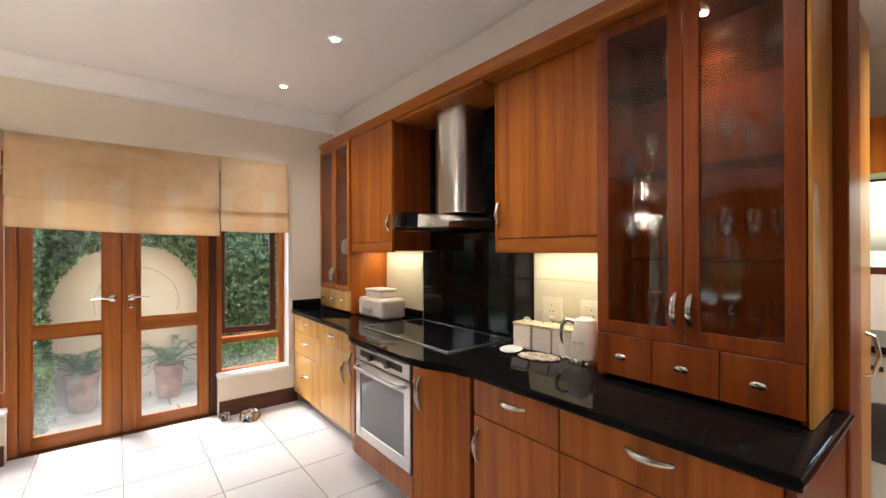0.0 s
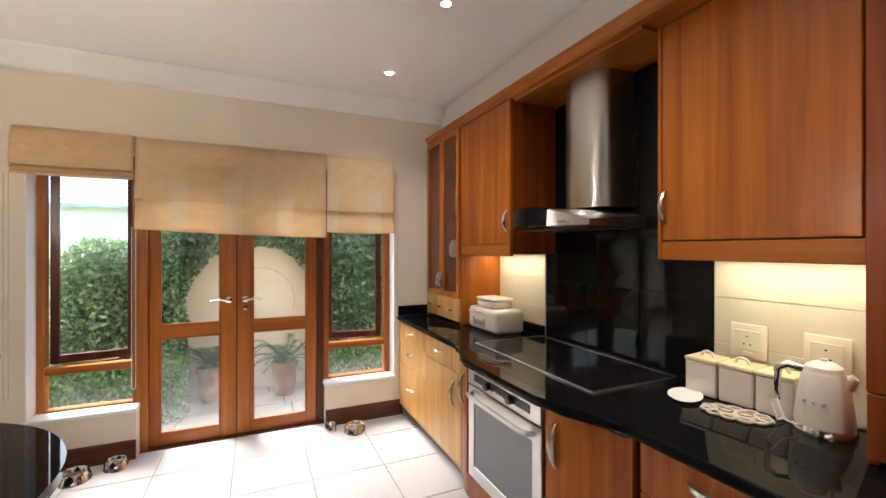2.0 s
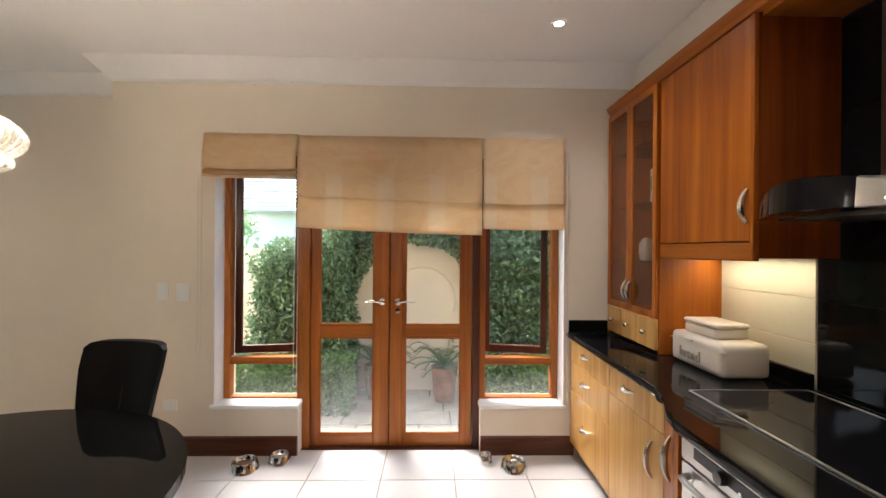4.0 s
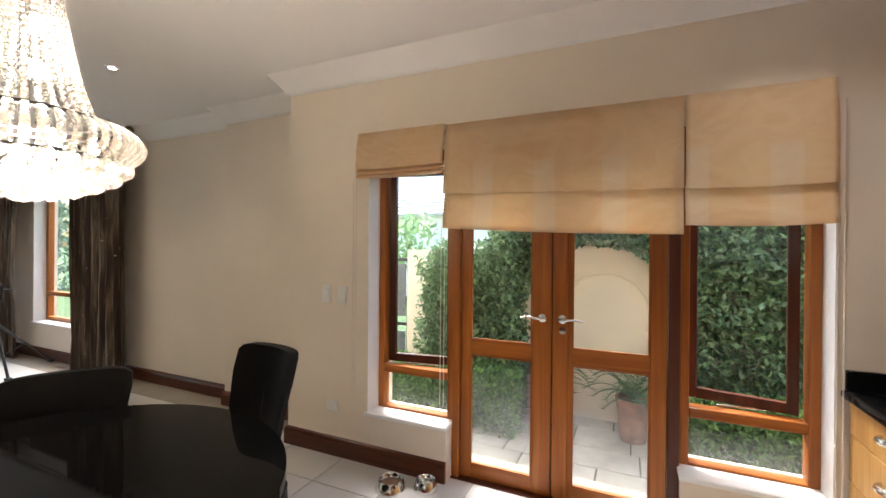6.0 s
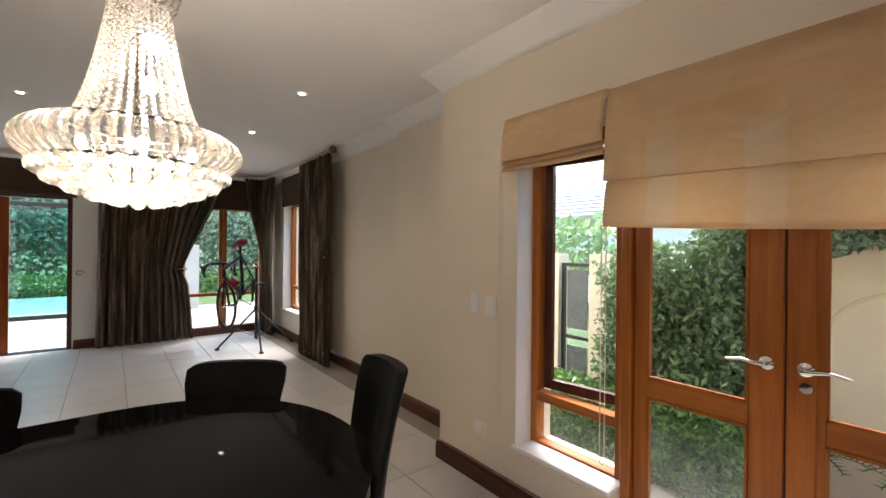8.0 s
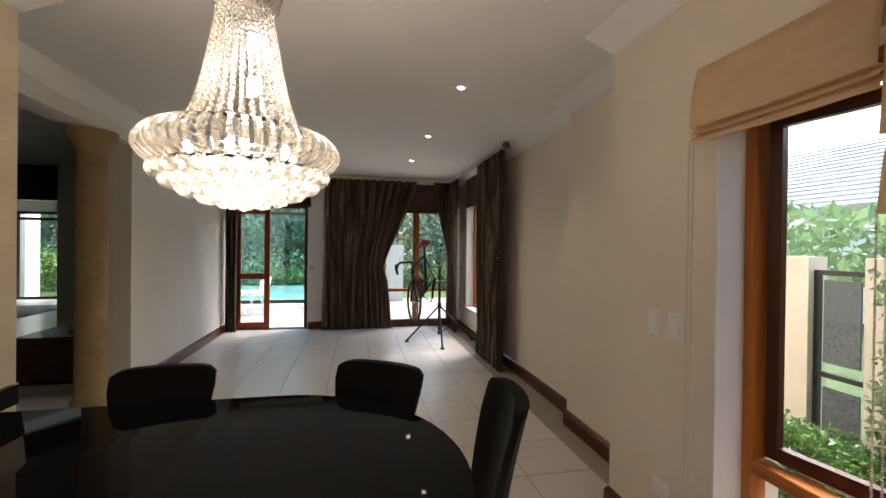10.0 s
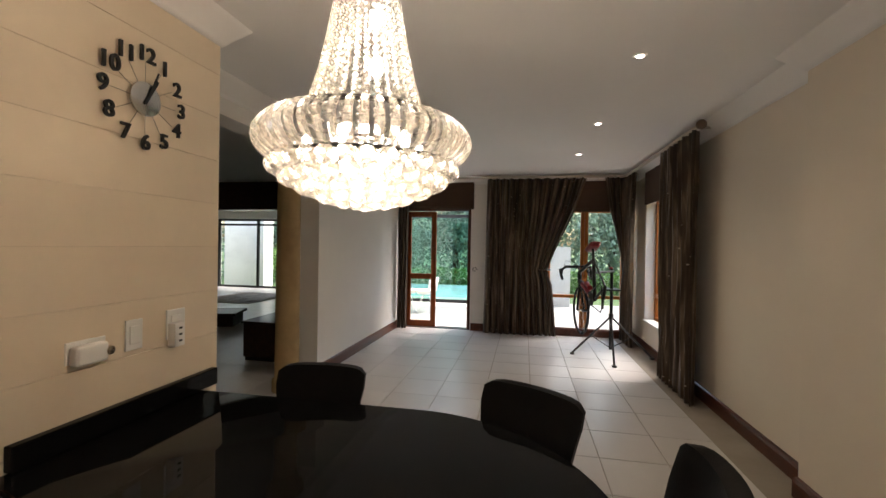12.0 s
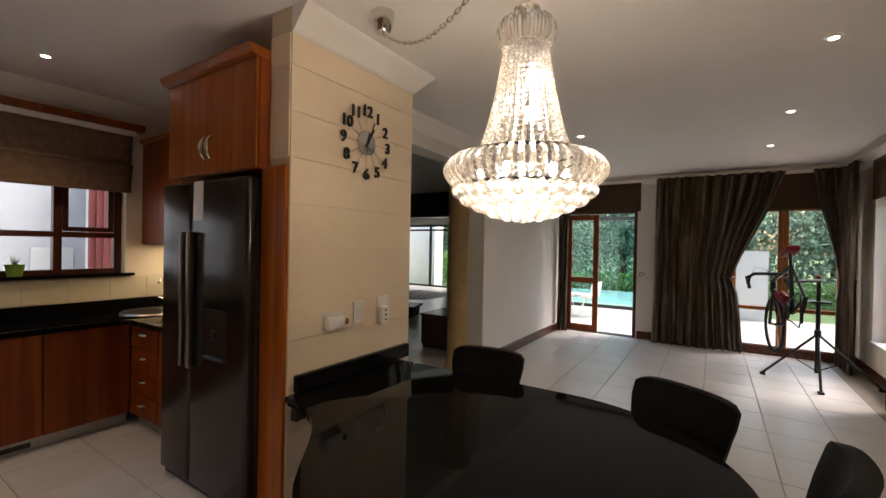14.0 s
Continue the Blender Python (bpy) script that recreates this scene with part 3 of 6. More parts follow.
# hob
hb = thing("hob", 0, 0, 0, label="black ceramic glass hob with a steel rim set in the worktop", category="hob")
M_HOB = plain("hob_glass", (0.006, 0.006, 0.007), 0.05, var=0.2, bump=0)
M_HOB.node_tree.nodes["Principled BSDF"].inputs["Specular IOR Level"].default_value = 0.14
part("glass_top", box(B(), 1.625, 2.135, 1.955, 2.965, 0.9025, 0.908, 0.002), M_HOB, hb)
bm = box(box(B(), 1.618, 1.625, 1.948, 2.972, 0.9025, 0.91, 0.001), 2.135, 2.142, 1.948, 2.972, 0.9025, 0.91, 0.001)
box(box(bm, 1.625, 2.135, 1.948, 1.955, 0.9025, 0.91), 1.625, 2.135, 2.965, 2.972, 0.9025, 0.91)
part("rim", bm, M_STEEL, hb, "thin steel rim")

# splashback: cream tiles and black glass tiles, each a piece
sb = structure("splashback", box(box(B(), 2.196, 2.2195, 2.985, 3.59, 0.902, 1.5), 2.196, 2.2195, 1.17, 1.81, 0.902, 1.5), M_ENDGROUT, "cream ceramic wall tiles over the worktop", "splashback")
first = None
for ya, yb in ((2.99, 3.59), (1.17, 1.805)):
    for r in range(3):
        z0, z1 = 0.903 + r * 0.198, 0.903 + (r + 1) * 0.198
        y = yb
        while y > ya + 0.02:
            w = min(0.66, y - ya)
            bm = box(B(), 2.189, 2.197, y - w + 0.0015, y - 0.0015, z0 + 0.0015, z1 - 0.0015, 0.0015)
            part("tile", bm, M_WALLTILE, sb)
            y -= w
bsb = structure("black_splashback", box(B(), 2.196, 2.2195, 1.812, 2.983, 0.902, 2.46), M_BLACK, "glossy black glass tiles behind the hob", "splashback")
for r in range(4):
    for c in range(3):
        y0, z0 = 1.813 + c * 0.39, 0.904 + r * 0.389
        part("tile", box(B(), 2.188, 2.197, y0 + 0.001, y0 + 0.389, z0 + 0.001, z0 + 0.388, 0.0015), M_BLACKTILE, bsb)


# upper units
def glazed_unit(name, y0, y1, label, dim, dx=0.0):
    """A tall unit with two glazed doors over three small drawers; it stands on the worktop."""
    u = thing(name, 0, 0, 0, label=label, category="cabinet", group="upper units of the kitchen")
    xb, xf, F = 2.185, 1.872 + dx, 1.85 + dx
    bm = box(B(), xb, 2.2195, y0, y1, 0.904, 2.48)
    box(bm, xf, xb, y0, y0 + 0.022, 0.904, 2.48)
    box(bm, xf, xb, y1 - 0.022, y1, 0.904, 2.48)
    box(bm, xf, xb, y0 + 0.022, y1 - 0.022, 2.455, 2.48)
    box(bm, xf, xb, y0 + 0.022, y1 - 0.022, 1.085, 1.105)
    box(bm, xf + 0.05, xb, y0 + 0.022, y1 - 0.022, 0.904, 0.92)
    # dim: the same cherry, darkened in colour for a shaded unit
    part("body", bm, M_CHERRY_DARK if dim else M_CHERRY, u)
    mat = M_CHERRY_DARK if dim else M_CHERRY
    mid = (y0 + y1) / 2
    st = 0.055 if dim else 0.04
    for a, b, hy in ((y0 + 0.003, mid - 0.002, mid - 0.028), (mid + 0.002, y1 - 0.003, mid + 0.028)):
        bm = box(box(B(), F, F + 0.021, a, a + st, 1.11, 2.475, 0.002), F, F + 0.021, b - st, b, 1.11, 2.475, 0.002)
        box(box(bm, F + 0.0005, F + 0.0205, a + st, b - st, 1.11, 1.11 + st), F + 0.0005, F + 0.0205, a + st, b - st, 2.475 - st, 2.475)
        d = part("door", bm, mat, u)
        g = part("pane", box(B(), F + 0.008, F + 0.012, a + st - 0.004, b - st + 0.004, 1.11 + st - 0.004, 2.475 - st + 0.004), M_GLASS_CAB, d, "clear glass pane")
        g.visible_shadow = False
        handle(d, F, hy, 1.24, True, 0.13)
    w = (y1 - y0 - 0.006) / 3
    for i in range(3):
        a = y0 + 0.003 + i * w
        # far unit's drawers are coloured as lit by the window
        f = part("drawer", box(B(), F, F + 0.021, a + 0.002, a + w - 0.002, 0.925, 1.105, 0.002), mat if dim else M_CHERRY_LIT, u)
        knob(f, F, a + w / 2, 1.015)
    for z in (1.43, 1.80, 2.18):
        s = part("shelf", box(B(), F + 0.05, 2.18, y0 + 0.023, y1 - 0.023, z, z + 0.007), M_SHELF, u, "glass shelf")
        s.visible_shadow = False
    return u


M_SHELF = glass("shelf_glass", (0.78, 0.86, 0.82), 0.0, 0.1)
glazed_unit("display_cabinet", 3.592, 4.262, "cherry display cabinet with glazed doors and small drawers on the worktop", False, -0.045)
glazed_unit("display_cabinet", 0.45, 1.192, "cherry display cabinet with glazed doors, painted dim, glassware inside", True, 0.04)
for y0, y1, hy, F in ((2.88, 3.588, 2.915, 1.825), (1.195, 1.90, 1.862, 1.95)):
    u = thing("wall_cabinet", 0, 0, 0, label="cherry veneer wall cabinet with one door over the worktop", category="cabinet", group="upper units of the kitchen")
    part("body", box(B(), F + 0.022, 2.187, y0, y1, 1.475, 2.48), M_CHERRY_DARK, u)
    d = part("door", box(B(), F, F + 0.021, y0 + 0.022, y1 - 0.003 if hy > 2 else y1 - 0.022, 1.545, 2.475, 0.003), M_CHERRY, u)
    part("light_rail", box(B(), F + 0.002, F + 0.025, y0, y1, 1.462, 1.54, 0.003), M_CHERRY_Y, u)
    part("side_post", box(B(), F - 0.002, F + 0.022, y0 if hy > 2 else y1 - 0.02, y0 + 0.02 if hy > 2 else y1, 1.465, 2.48, 0.003), M_CHERRY, u)
    handle(d, F, hy, 1.69, True, 0.14)
structure("soffit", box(B(), 1.855, 2.187, 1.902, 2.878, 2.462, 2.48), M_CHERRY_Y, "cherry panel above the cooker hood", "panel")
structure("crown_moulding", sweep_profile(B(), [(1.857, 0.43), (1.838, 4.265)], [(0, 2.481), (0.02, 2.485), (0.026, 2.505), (0.044, 2.525), (0.048, 2.545), (0.0, 2.55), (-0.34, 2.55), (-0.34, 2.482)]), M_CHERRY_Y, "cherry crown moulding along the upper units", "trim")
structure("wall_east_bulkhead", box(B(), 1.96, 2.2195, 0.43, 4.269, 2.552, 2.839), M_WALL_WHITE, "white painted bulkhead above the units", "wall")
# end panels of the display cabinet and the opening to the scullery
# end panel coloured as if light fell on it
structure("trim_post", box(B(), 1.895, 2.19, 0.437, 0.449, 0.904, 2.48, 0.002), M_CHERRY_GOLD_LIT, "cherry end panel of the units", "trim")
structure("door_frame", box(box(box(B(), 2.2, 2.43, 0.395, 0.4085, 0, 2.5, 0.003), 2.192, 2.218, 0.395, 0.448, 0, 2.52, 0.004), 2.2, 2.42, -0.80, -0.752, 0, 2.5, 0.004), M_CHERRY_DARK, "dark cherry door frame to the scullery", "door frame")

# under-cabinet lights and display lights
for y in (3.27, 1.49):
    a = lamp_area("strip_light", 2.08, y, 1.468, 0.58, 0.06, (0.02, 0, -1), 0.32, (1.0, 0.88, 0.6))
for y in (0.81, 3.93):
    lamp_spot("cabinet_spot", 2.07, y, 2.44, 1.8 if y < 2 else 1.0, 110, (1.0, 0.7, 0.4))
    t = thing("cabinet_light", 2.07, y, 2.455, label="small round lit spot lamp in the cabinet top", category="lamp", group="cabinet spots")
    part("bulb", lathe(B(), [(0.016, 0), (0.016, -0.006), (0.0, -0.008)], 14), glow("spot_glow", (1.0, 0.8, 0.5), 7), t)

# cooker hood
hd = thing("cooker_hood", 0, 0, 0, label="stainless steel chimney cooker hood with a curved canopy", category="cooker hood")
pts = []
for i in range(13):
    a = math.pi * i / 12
    pts.append((2.19 - 0.23 * math.sin(a) ** 0.3, 2.41 + 0.172 * math.cos(a)))
part("chimney", prism(B(), pts, 1.735, 2.461), M_STEEL, hd, "curved brushed steel chimney", True)


def canopy_shell(y0, y1, bow_of, rise_of, n=17):
    """A bowed shell between two side lines; front line and height are given along it."""
    bm, rows = B(), []
    for i in range(n):
        y = y0 + (y1 - y0) * i / (n - 1)
        x, h = bow_of(y), rise_of(y)
        rows.append([bm.verts.new(p) for p in ((2.187, y, 1.625), (x + 0.004, y, 1.625), (x, y, 1.629), (x + 0.006, y, 1.625 + h), (x + 0.016, y, 1.63 + h), (2.187, y, 1.66 + h * 0.75))])
    for a, b in zip(rows, rows[1:]):
        for j in range(6):
            bm.faces.new((a[j], a[(j + 1) % 6], b[(j + 1) % 6], b[j]))
    bm.faces.new(rows[0])
    bm.faces.new(rows[-1])
    return bm


def hood_bow(y):
    return 1.8 - 0.15 * math.sin(math.pi * (2.83 - y) / 0.67)


def hood_rise(y):
    return 0.028 + 0.075 * max(0.0, math.sin(math.pi * (2.83 - y) / 0.67)) ** 0.9


part("canopy", canopy_shell(2.339, 2.16, hood_bow, hood_rise), M_STEEL, hd, "curved brushed steel canopy", True)
# steel canopy's dark reflection, made as a separate black half
part("visor", canopy_shell(2.83, 2.34, hood_bow, hood_rise, 13), M_BLACKTILE, hd, "left half of the steel canopy, dark reflection put into its colour", True)
for i in range(4):
    part("button", lathe(B(), [(0.006, 0), (0.005, 0.004), (0, 0.005)], 10, m=pose(1.722, 2.285 - i * 0.024, 1.648, 0, -87, 30)), M_CHROME, hd, "", True)
part("filter", box(B(), 1.84, 2.16, 2.2, 2.78, 1.618, 1.626), M_STEEL_DARK, hd, "dark grease filter")

# ---- dining table ----
def table_outline():
    cx, cy, r = -1.105, 2.375, 0.825
    pts = [(-1.93, 1.11), (-1.93, 2.375)]
    a = 180
    while a > -42:
        a -= 6
        pts.append((cx + r * math.cos(radians(a)), cy + r * math.sin(radians(a))))
    # concave sweep back to the wall
    p0, p1, p2, p3 = pts[-1], (-0.75, 1.60), (-0.93, 1.50), (-0.985, 1.15)
    for i in range(1, 11):
        f = i / 10
        w = ((1 - f) ** 3, 3 * f * (1 - f) ** 2, 3 * f * f * (1 - f), f ** 3)
        pts.append(tuple(w[0] * p0[k] + w[1] * p1[k] + w[2] * p2[k] + w[3] * p3[k] for k in (0, 1)))
    pts.append((-0.985, 1.11))
    return pts


tb = thing("dining_table", 0, 0, 0, label="round-ended polished black granite table joined to the end wall", category="table")
part("tabletop", prism(B(), table_outline(), 0.70, 0.74, 0.012, 3), M_GRANITE, tb, "polished black granite top", True)
part("pedestal", lathe(B(), [(0.26, 0), (0.26, 0.03), (0.08, 0.06), (0.075, 0.66), (0.2, 0.7)], 28, (-1.09, 2.4, 0)), M_STEEL_DARK, tb, "dark metal pedestal", True)
part("apron", box(B(), -1.9, -1.02, 1.12, 1.16, 0.60, 0.70), M_BLACK, tb)
tagged(part("table_upstand", box(B(), -2.03, -1.04, 1.1065, 1.148, 0.741, 0.836, 0.006, 2), M_GRANITE, None, "black granite upstand on the wall behind the table"), "", "upstand")


def dining_chair(x, y, rz, top, label, width=0.48):
    """Faces along +y of its own frame; curved padded back."""
    c = thing("dining_chair", x, y, 0, rz, label, "chair", "chairs round the table")
    part("seat", box(B(), -0.23, 0.23, -0.2, 0.24, 0.41, 0.48, 0.03, 3), M_LEATHER, c, "black leather seat pad", True)
    bm = B()
    n, k = 12, 10
    grid = []
    for side in (0, 1):
        sheet = []
        for j in range(k + 1):
            v = j / k
            z = 0.42 + (top - 0.42) * v
            lean = -0.2 - 0.09 * v ** 1.6
            row = []
            for i in range(n + 1):
                uu = i / n * 2 - 1
                wv = width / 2 * (0.74 + 0.26 * v ** 1.2) * (1 - 0.06 * max(0, v - 0.8) * 5 * abs(uu) ** 6)
                zz = z - 0.03 * max(0, v - 0.75) * 4 * abs(uu) ** 8
                bend = 0.055 * uu * uu
                row.append(bm.verts.new((uu * wv, lean + bend + (0.026 if side else -0.026) * (1 - 0.5 * abs(uu) ** 6), zz)))
            sheet.append(row)
        grid.append(sheet)
    for s in (0, 1):
        for j in range(k):
            for i in range(n):
                bm.faces.new((grid[s][j][i], grid[s][j][i + 1], grid[s][j + 1][i + 1], grid[s][j + 1][i]))
    for j in range(k):
        for i in (0, n):
            bm.faces.new((grid[0][j][i], grid[0][j + 1][i], grid[1][j + 1][i], grid[1][j][i]))
    for i in range(n):
        for j in (0, k):
            bm.faces.new((grid[0][j][i], grid[0][j][i + 1], grid[1][j][i + 1], grid[1][j][i]))
    bk = part("backrest", bm, M_LEATHER, c, "curved black leather backrest", True)
    for i in range(3):
        xx = (i - 1) * width * 0.24
        bm = tube(B(), [(xx, -0.2 - 0.09 * (v / 10) ** 1.6 + 0.055 * (xx / width * 2) ** 2 + 0.0265, 0.42 + (top - 0.44) * v / 10) for v in range(5, 11)], 0.0025, 5)
        part("seam", bm, M_BLACK, bk, "stitched seam")
    for sx, sy in ((-0.2, -0.18), (0.2, -0.18), (-0.2, 0.2), (0.2, 0.2)):
        part("leg", rod(B(), (sx, sy, 0.42), (sx * 1.1, sy * 1.12, 0), 0.022, 0.014, 10), M_BLACK, c, "", True)
    return c


dining_chair(-1.80, 1.815, -85, 0.885, "black leather dining chair with stitched back, against the table", 0.52)
dining_chair(-1.72, 2.79, -122, 0.885, "black leather dining chair at the round end of the table", 0.56)
dining_chair(-1.025, 3.068, 172, 1.03, "tall-backed black leather dining chair facing the table", 0.46)


# ---- chandelier ----
def crystal():
    m, nt, b = mk("lead_crystal", 0.02, 0, (1, 0.98, 0.94))
    b.inputs["Transmission Weight"].default_value = 1.0
    b.inputs["IOR"].default_value = 1.5
    out = nt.nodes["Material Output"]
    tl, tp, m1, m2 = (nt.nodes.new("ShaderNode" + k) for k in ("BsdfTranslucent", "BsdfTransparent", "MixShader", "MixShader"))
    tl.inputs[0].default_value = (0.95, 0.89, 0.79, 1)
    m1.inputs[0].default_value, m2.inputs[0].default_value = 0.22, 0.055
    nt.links.new(b.outputs[0], m1.inputs[1])
    nt.links.new(tp.outputs[0], m1.inputs[2])
    nt.links.new(m1.outputs[0], m2.inputs[1])
    nt.links.new(tl.outputs[0], m2.inputs[2])
    nt.links.new(m2.outputs[0], out.inputs[0])
    return m


M_CRYSTAL = crystal()
CH = (-1.045, 2.42)
ch = thing("chandelier", CH[0], CH[1], 1.645, label="lit crystal basket chandelier with bead strands and glass drops", category="chandelier")
# tiers of glass balls: radius, height, count
DROP = None
for r, z, n in ((0.247, 0.105, 32), (0.215, 0.076, 28), (0.17, 0.052, 22), (0.117, 0.032, 15), (0.063, 0.019, 8), (0.0, 0.011, 1)):
    for i in range(n):
        a = 360 * (i + 0.5 * (n % 2)) / n
        m = pose(0, 0, 0, 0, 0, a) @ Matrix.Translation((r, 0, z + 0.02))
        if DROP is None:
            DROP = part("glass_drop", ball(B(), (0, 0, 0), 0.0235, 2), M_CRYSTAL, ch, "round glass drop", True)
            DROP.matrix_basis = m
        else:
            twin(DROP, m)
# belt of bowed glass bars
bar0 = None
for i in range(52):
    a = 360 * i / 52
    if bar0 is None:
        bm = B()
        ring = []
        for j in range(7):
            f = j / 6
            rr = 0.236 + 0.056 * math.sin(math.pi * (0.06 + 0.86 * f)) ** 0.7
            ring.append((rr, 0.145 + 0.105 * f))
        sec = []
        for rr, z in ring:
            sec.append([bm.verts.new(p) for p in ((rr, -0.011, z), (rr + 0.012, -0.006, z), (rr + 0.012, 0.006, z), (rr, 0.011, z))])
        for p, q in zip(sec, sec[1:]):
            for k in range(4):
                bm.faces.new((p[k], p[(k + 1) % 4], q[(k + 1) % 4], q[k]))
        bm.faces.new(sec[0])
        bm.faces.new(sec[-1])
        bar0 = part("glass_bar", bm, M_CRYSTAL, ch)
    else:
        twin(bar0, pose(0, 0, 0, 0, 0, a))
for r, z in ((0.246, 0.253), (0.243, 0.142), (0.19, 0.268)):
    part("hoop", tube(B(), [(r * math.cos(2 * math.pi * i / 48), r * math.sin(2 * math.pi * i / 48), z) for i in range(48)], 0.0055, 6, True), M_STEEL_DARK, ch, "thin metal hoop", True)
# bead strands from the belt to the crown
st0 = None
for i in range(34):
    if st0 is None:
        bm = B()
        for j in range(21):
            f = j / 20
            rr = 0.187 - 0.109 * f ** 0.55
            bmesh.ops.create_icosphere(bm, subdivisions=1, radius=0.0092, matrix=Matrix.Translation((rr, 0, 0.268 + 0.395 * f)))
        st0 = tagged(part("bead_strand", bm, M_CRYSTAL, ch, "string of crystal beads", True), kind="stuff")
    else:
        twin(st0, pose(0, 0, 0, 0, 0, 360 * i / 34))
# crown
cr0 = None
for i in range(22):
    if cr0 is None:
        bm = B()
        tube(bm, [(0.07, 0, 0.665), (0.095, 0, 0.685), (0.105, 0, 0.72), (0.1, 0, 0.745), (0.088, 0, 0.76)], 0.01, 6)
        cr0 = part("crown_bar", bm, M_CRYSTAL, ch, "curved glass bar", True)
    else:
        twin(cr0, pose(0, 0, 0, 0, 0, 360 * i / 22))
part("stem", lathe(B(), [(0.012, 0.30), (0.012, 0.80), (0.05, 0.81), (0.05, 0.815), (0.01, 0.83), (0.008, 0.86), (0.0, 0.862)], 14), M_CHROME, ch, "chrome stem", True)
M_BULB = glow("bulb_glow", (1.0, 0.93, 0.8), 8)
for i in range(6):
    a = 2 * math.pi * i / 6
    part("bulb", ball(B(), (0.16 * math.cos(a), 0.16 * math.sin(a), 0.19), 0.014, 2, 1.8), M_BULB, ch, "lit bulb", True)
for z in (0.42, 0.56):
    part("bulb", ball(B(), (0.0, 0.03, z), 0.018, 2, 1.8), M_BULB, ch, "lit bulb", True)
lamp_point("chandelier_light", CH[0], CH[1], 1.80, 6.0, 0.05, (1.0, 0.82, 0.6))
lamp_point("chandelier_light_upper", CH[0], CH[1], 2.12, 2.4, 0.04, (1.0, 0.84, 0.63))
cn = thing("lamp_chain", 0, 0, 0, label="chrome ceiling cup with a chain looped to the chandelier", category="chain")
part("ceiling_cup", lathe(B(), [(0.03, -0.115), (0.045, -0.1), (0.062, -0.04), (0.066, -0.01), (0.066, 0.0)], 24, (-1.31, 1.47, CEIL)), M_CHROME, cn, "polished chrome ceiling cup", True)
a, b = Vector((-1.31, 1.47, 2.725)), Vector((CH[0], CH[1], 2.80))
path = [a + (b - a) * (i / 40) + Vector((0, 0, -0.25 * math.sin(math.pi * i / 40) * (1 - i / 40 * 0.5))) for i in range(41)]
bm = B()
for i in range(40):
    p, q = path[i], path[i + 1]
    c, d = (p + q) / 2, (q - p).normalized()
    s = d.orthogonal().normalized()
    if i % 2:
        s = d.cross(s)
    tube(bm, [c + d * 0.021 * math.cos(2 * math.pi * k / 8) + s * 0.009 * math.sin(2 * math.pi * k / 8) for k in range(8)], 0.0028, 5, True)
part("chain", bm, M_CHROME, cn, "chrome chain links", True)
part("hook_rod", rod(B(), (CH[0], CH[1], 2.51), (CH[0], CH[1], CEIL), 0.006), M_CHROME, cn, "", True)

# ---- roman blinds over the garden door ----
def checked_linen():
    m, nt, b = mk("checked_linen", 0.85, 0, (0.6, 0.42, 0.24))
    tc = nt.nodes.new("ShaderNodeTexCoord")
    sep = nt.nodes.new("ShaderNodeSeparateXYZ")
    nt.links.new(tc.outputs["Object"], sep.inputs[0])

    def band(sock, freq, shift):
        mul, sn = nt.nodes.new("ShaderNodeMath"), nt.nodes.new("ShaderNodeMath")
        mul.operation, mul.inputs[1].default_value, mul.inputs[2].default_value = "MULTIPLY_ADD", freq, shift
        sn.operation = "SINE"
        nt.links.new(sock, mul.inputs[0])
        nt.links.new(mul.outputs[0], sn.inputs[0])
        return ramp_of(nt, sn.outputs[0], [(0.42, (0, 0, 0)), (0.6, (1, 1, 1))])

    vx = band(sep.outputs[0], 17.2, 4.77)
    low = nt.nodes.new("ShaderNodeMath")
    low.operation, low.inputs[1].default_value, low.inputs[2].default_value = "MULTIPLY_ADD", -28.0, 57.1
    nt.links.new(sep.outputs[2], low.inputs[0])
    vz = ramp_of(nt, low.outputs[0], [(0.0, (0.12, 0.12, 0.12)), (1.0, (1, 1, 1))])
    both = blend(nt, "MULTIPLY", 1.0, vx, vz)
    v = coords(nt, (1, 1, 1))
    wrinkle = noise_of(nt, coords(nt, (2.2, 2, 4)), 1.5, 3, 0.5, 0.9)
    base = ramp_of(nt, wrinkle, [(0.3, (0.84, 0.63, 0.37)), (0.5, (0.9, 0.72, 0.48)), (0.62, (0.86, 0.66, 0.41)), (0.75, (0.93, 0.79, 0.57))])
    col = blend(nt, "MIX", both, base, (0.92, 0.82, 0.67))
    col = blend(nt, "MIX", 0.5, base, col)
    weave = noise_of(nt, v, 500, 2)
    nt.links.new(blend(nt, "MULTIPLY", 0.3, col, ramp_of(nt, weave, [(0.3, (0.7, 0.7, 0.7)), (0.7, (1, 1, 1))])), b.inputs["Base Color"])
    out = nt.nodes["Material Output"]
    tl, mx = nt.nodes.new("ShaderNodeBsdfTranslucent"), nt.nodes.new("ShaderNodeMixShader")
    nt.links.new(col, tl.inputs[0])
    mx.inputs[0].default_value = 0.5
    nt.links.new(b.outputs[0], mx.inputs[1])
    nt.links.new(tl.outputs[0], mx.inputs[2])
    nt.links.new(mx.outputs[0], out.inputs[0])
    bump_of(nt, b, wrinkle, 0.4, 0.05)
    return m


M_LINEN = checked_linen()


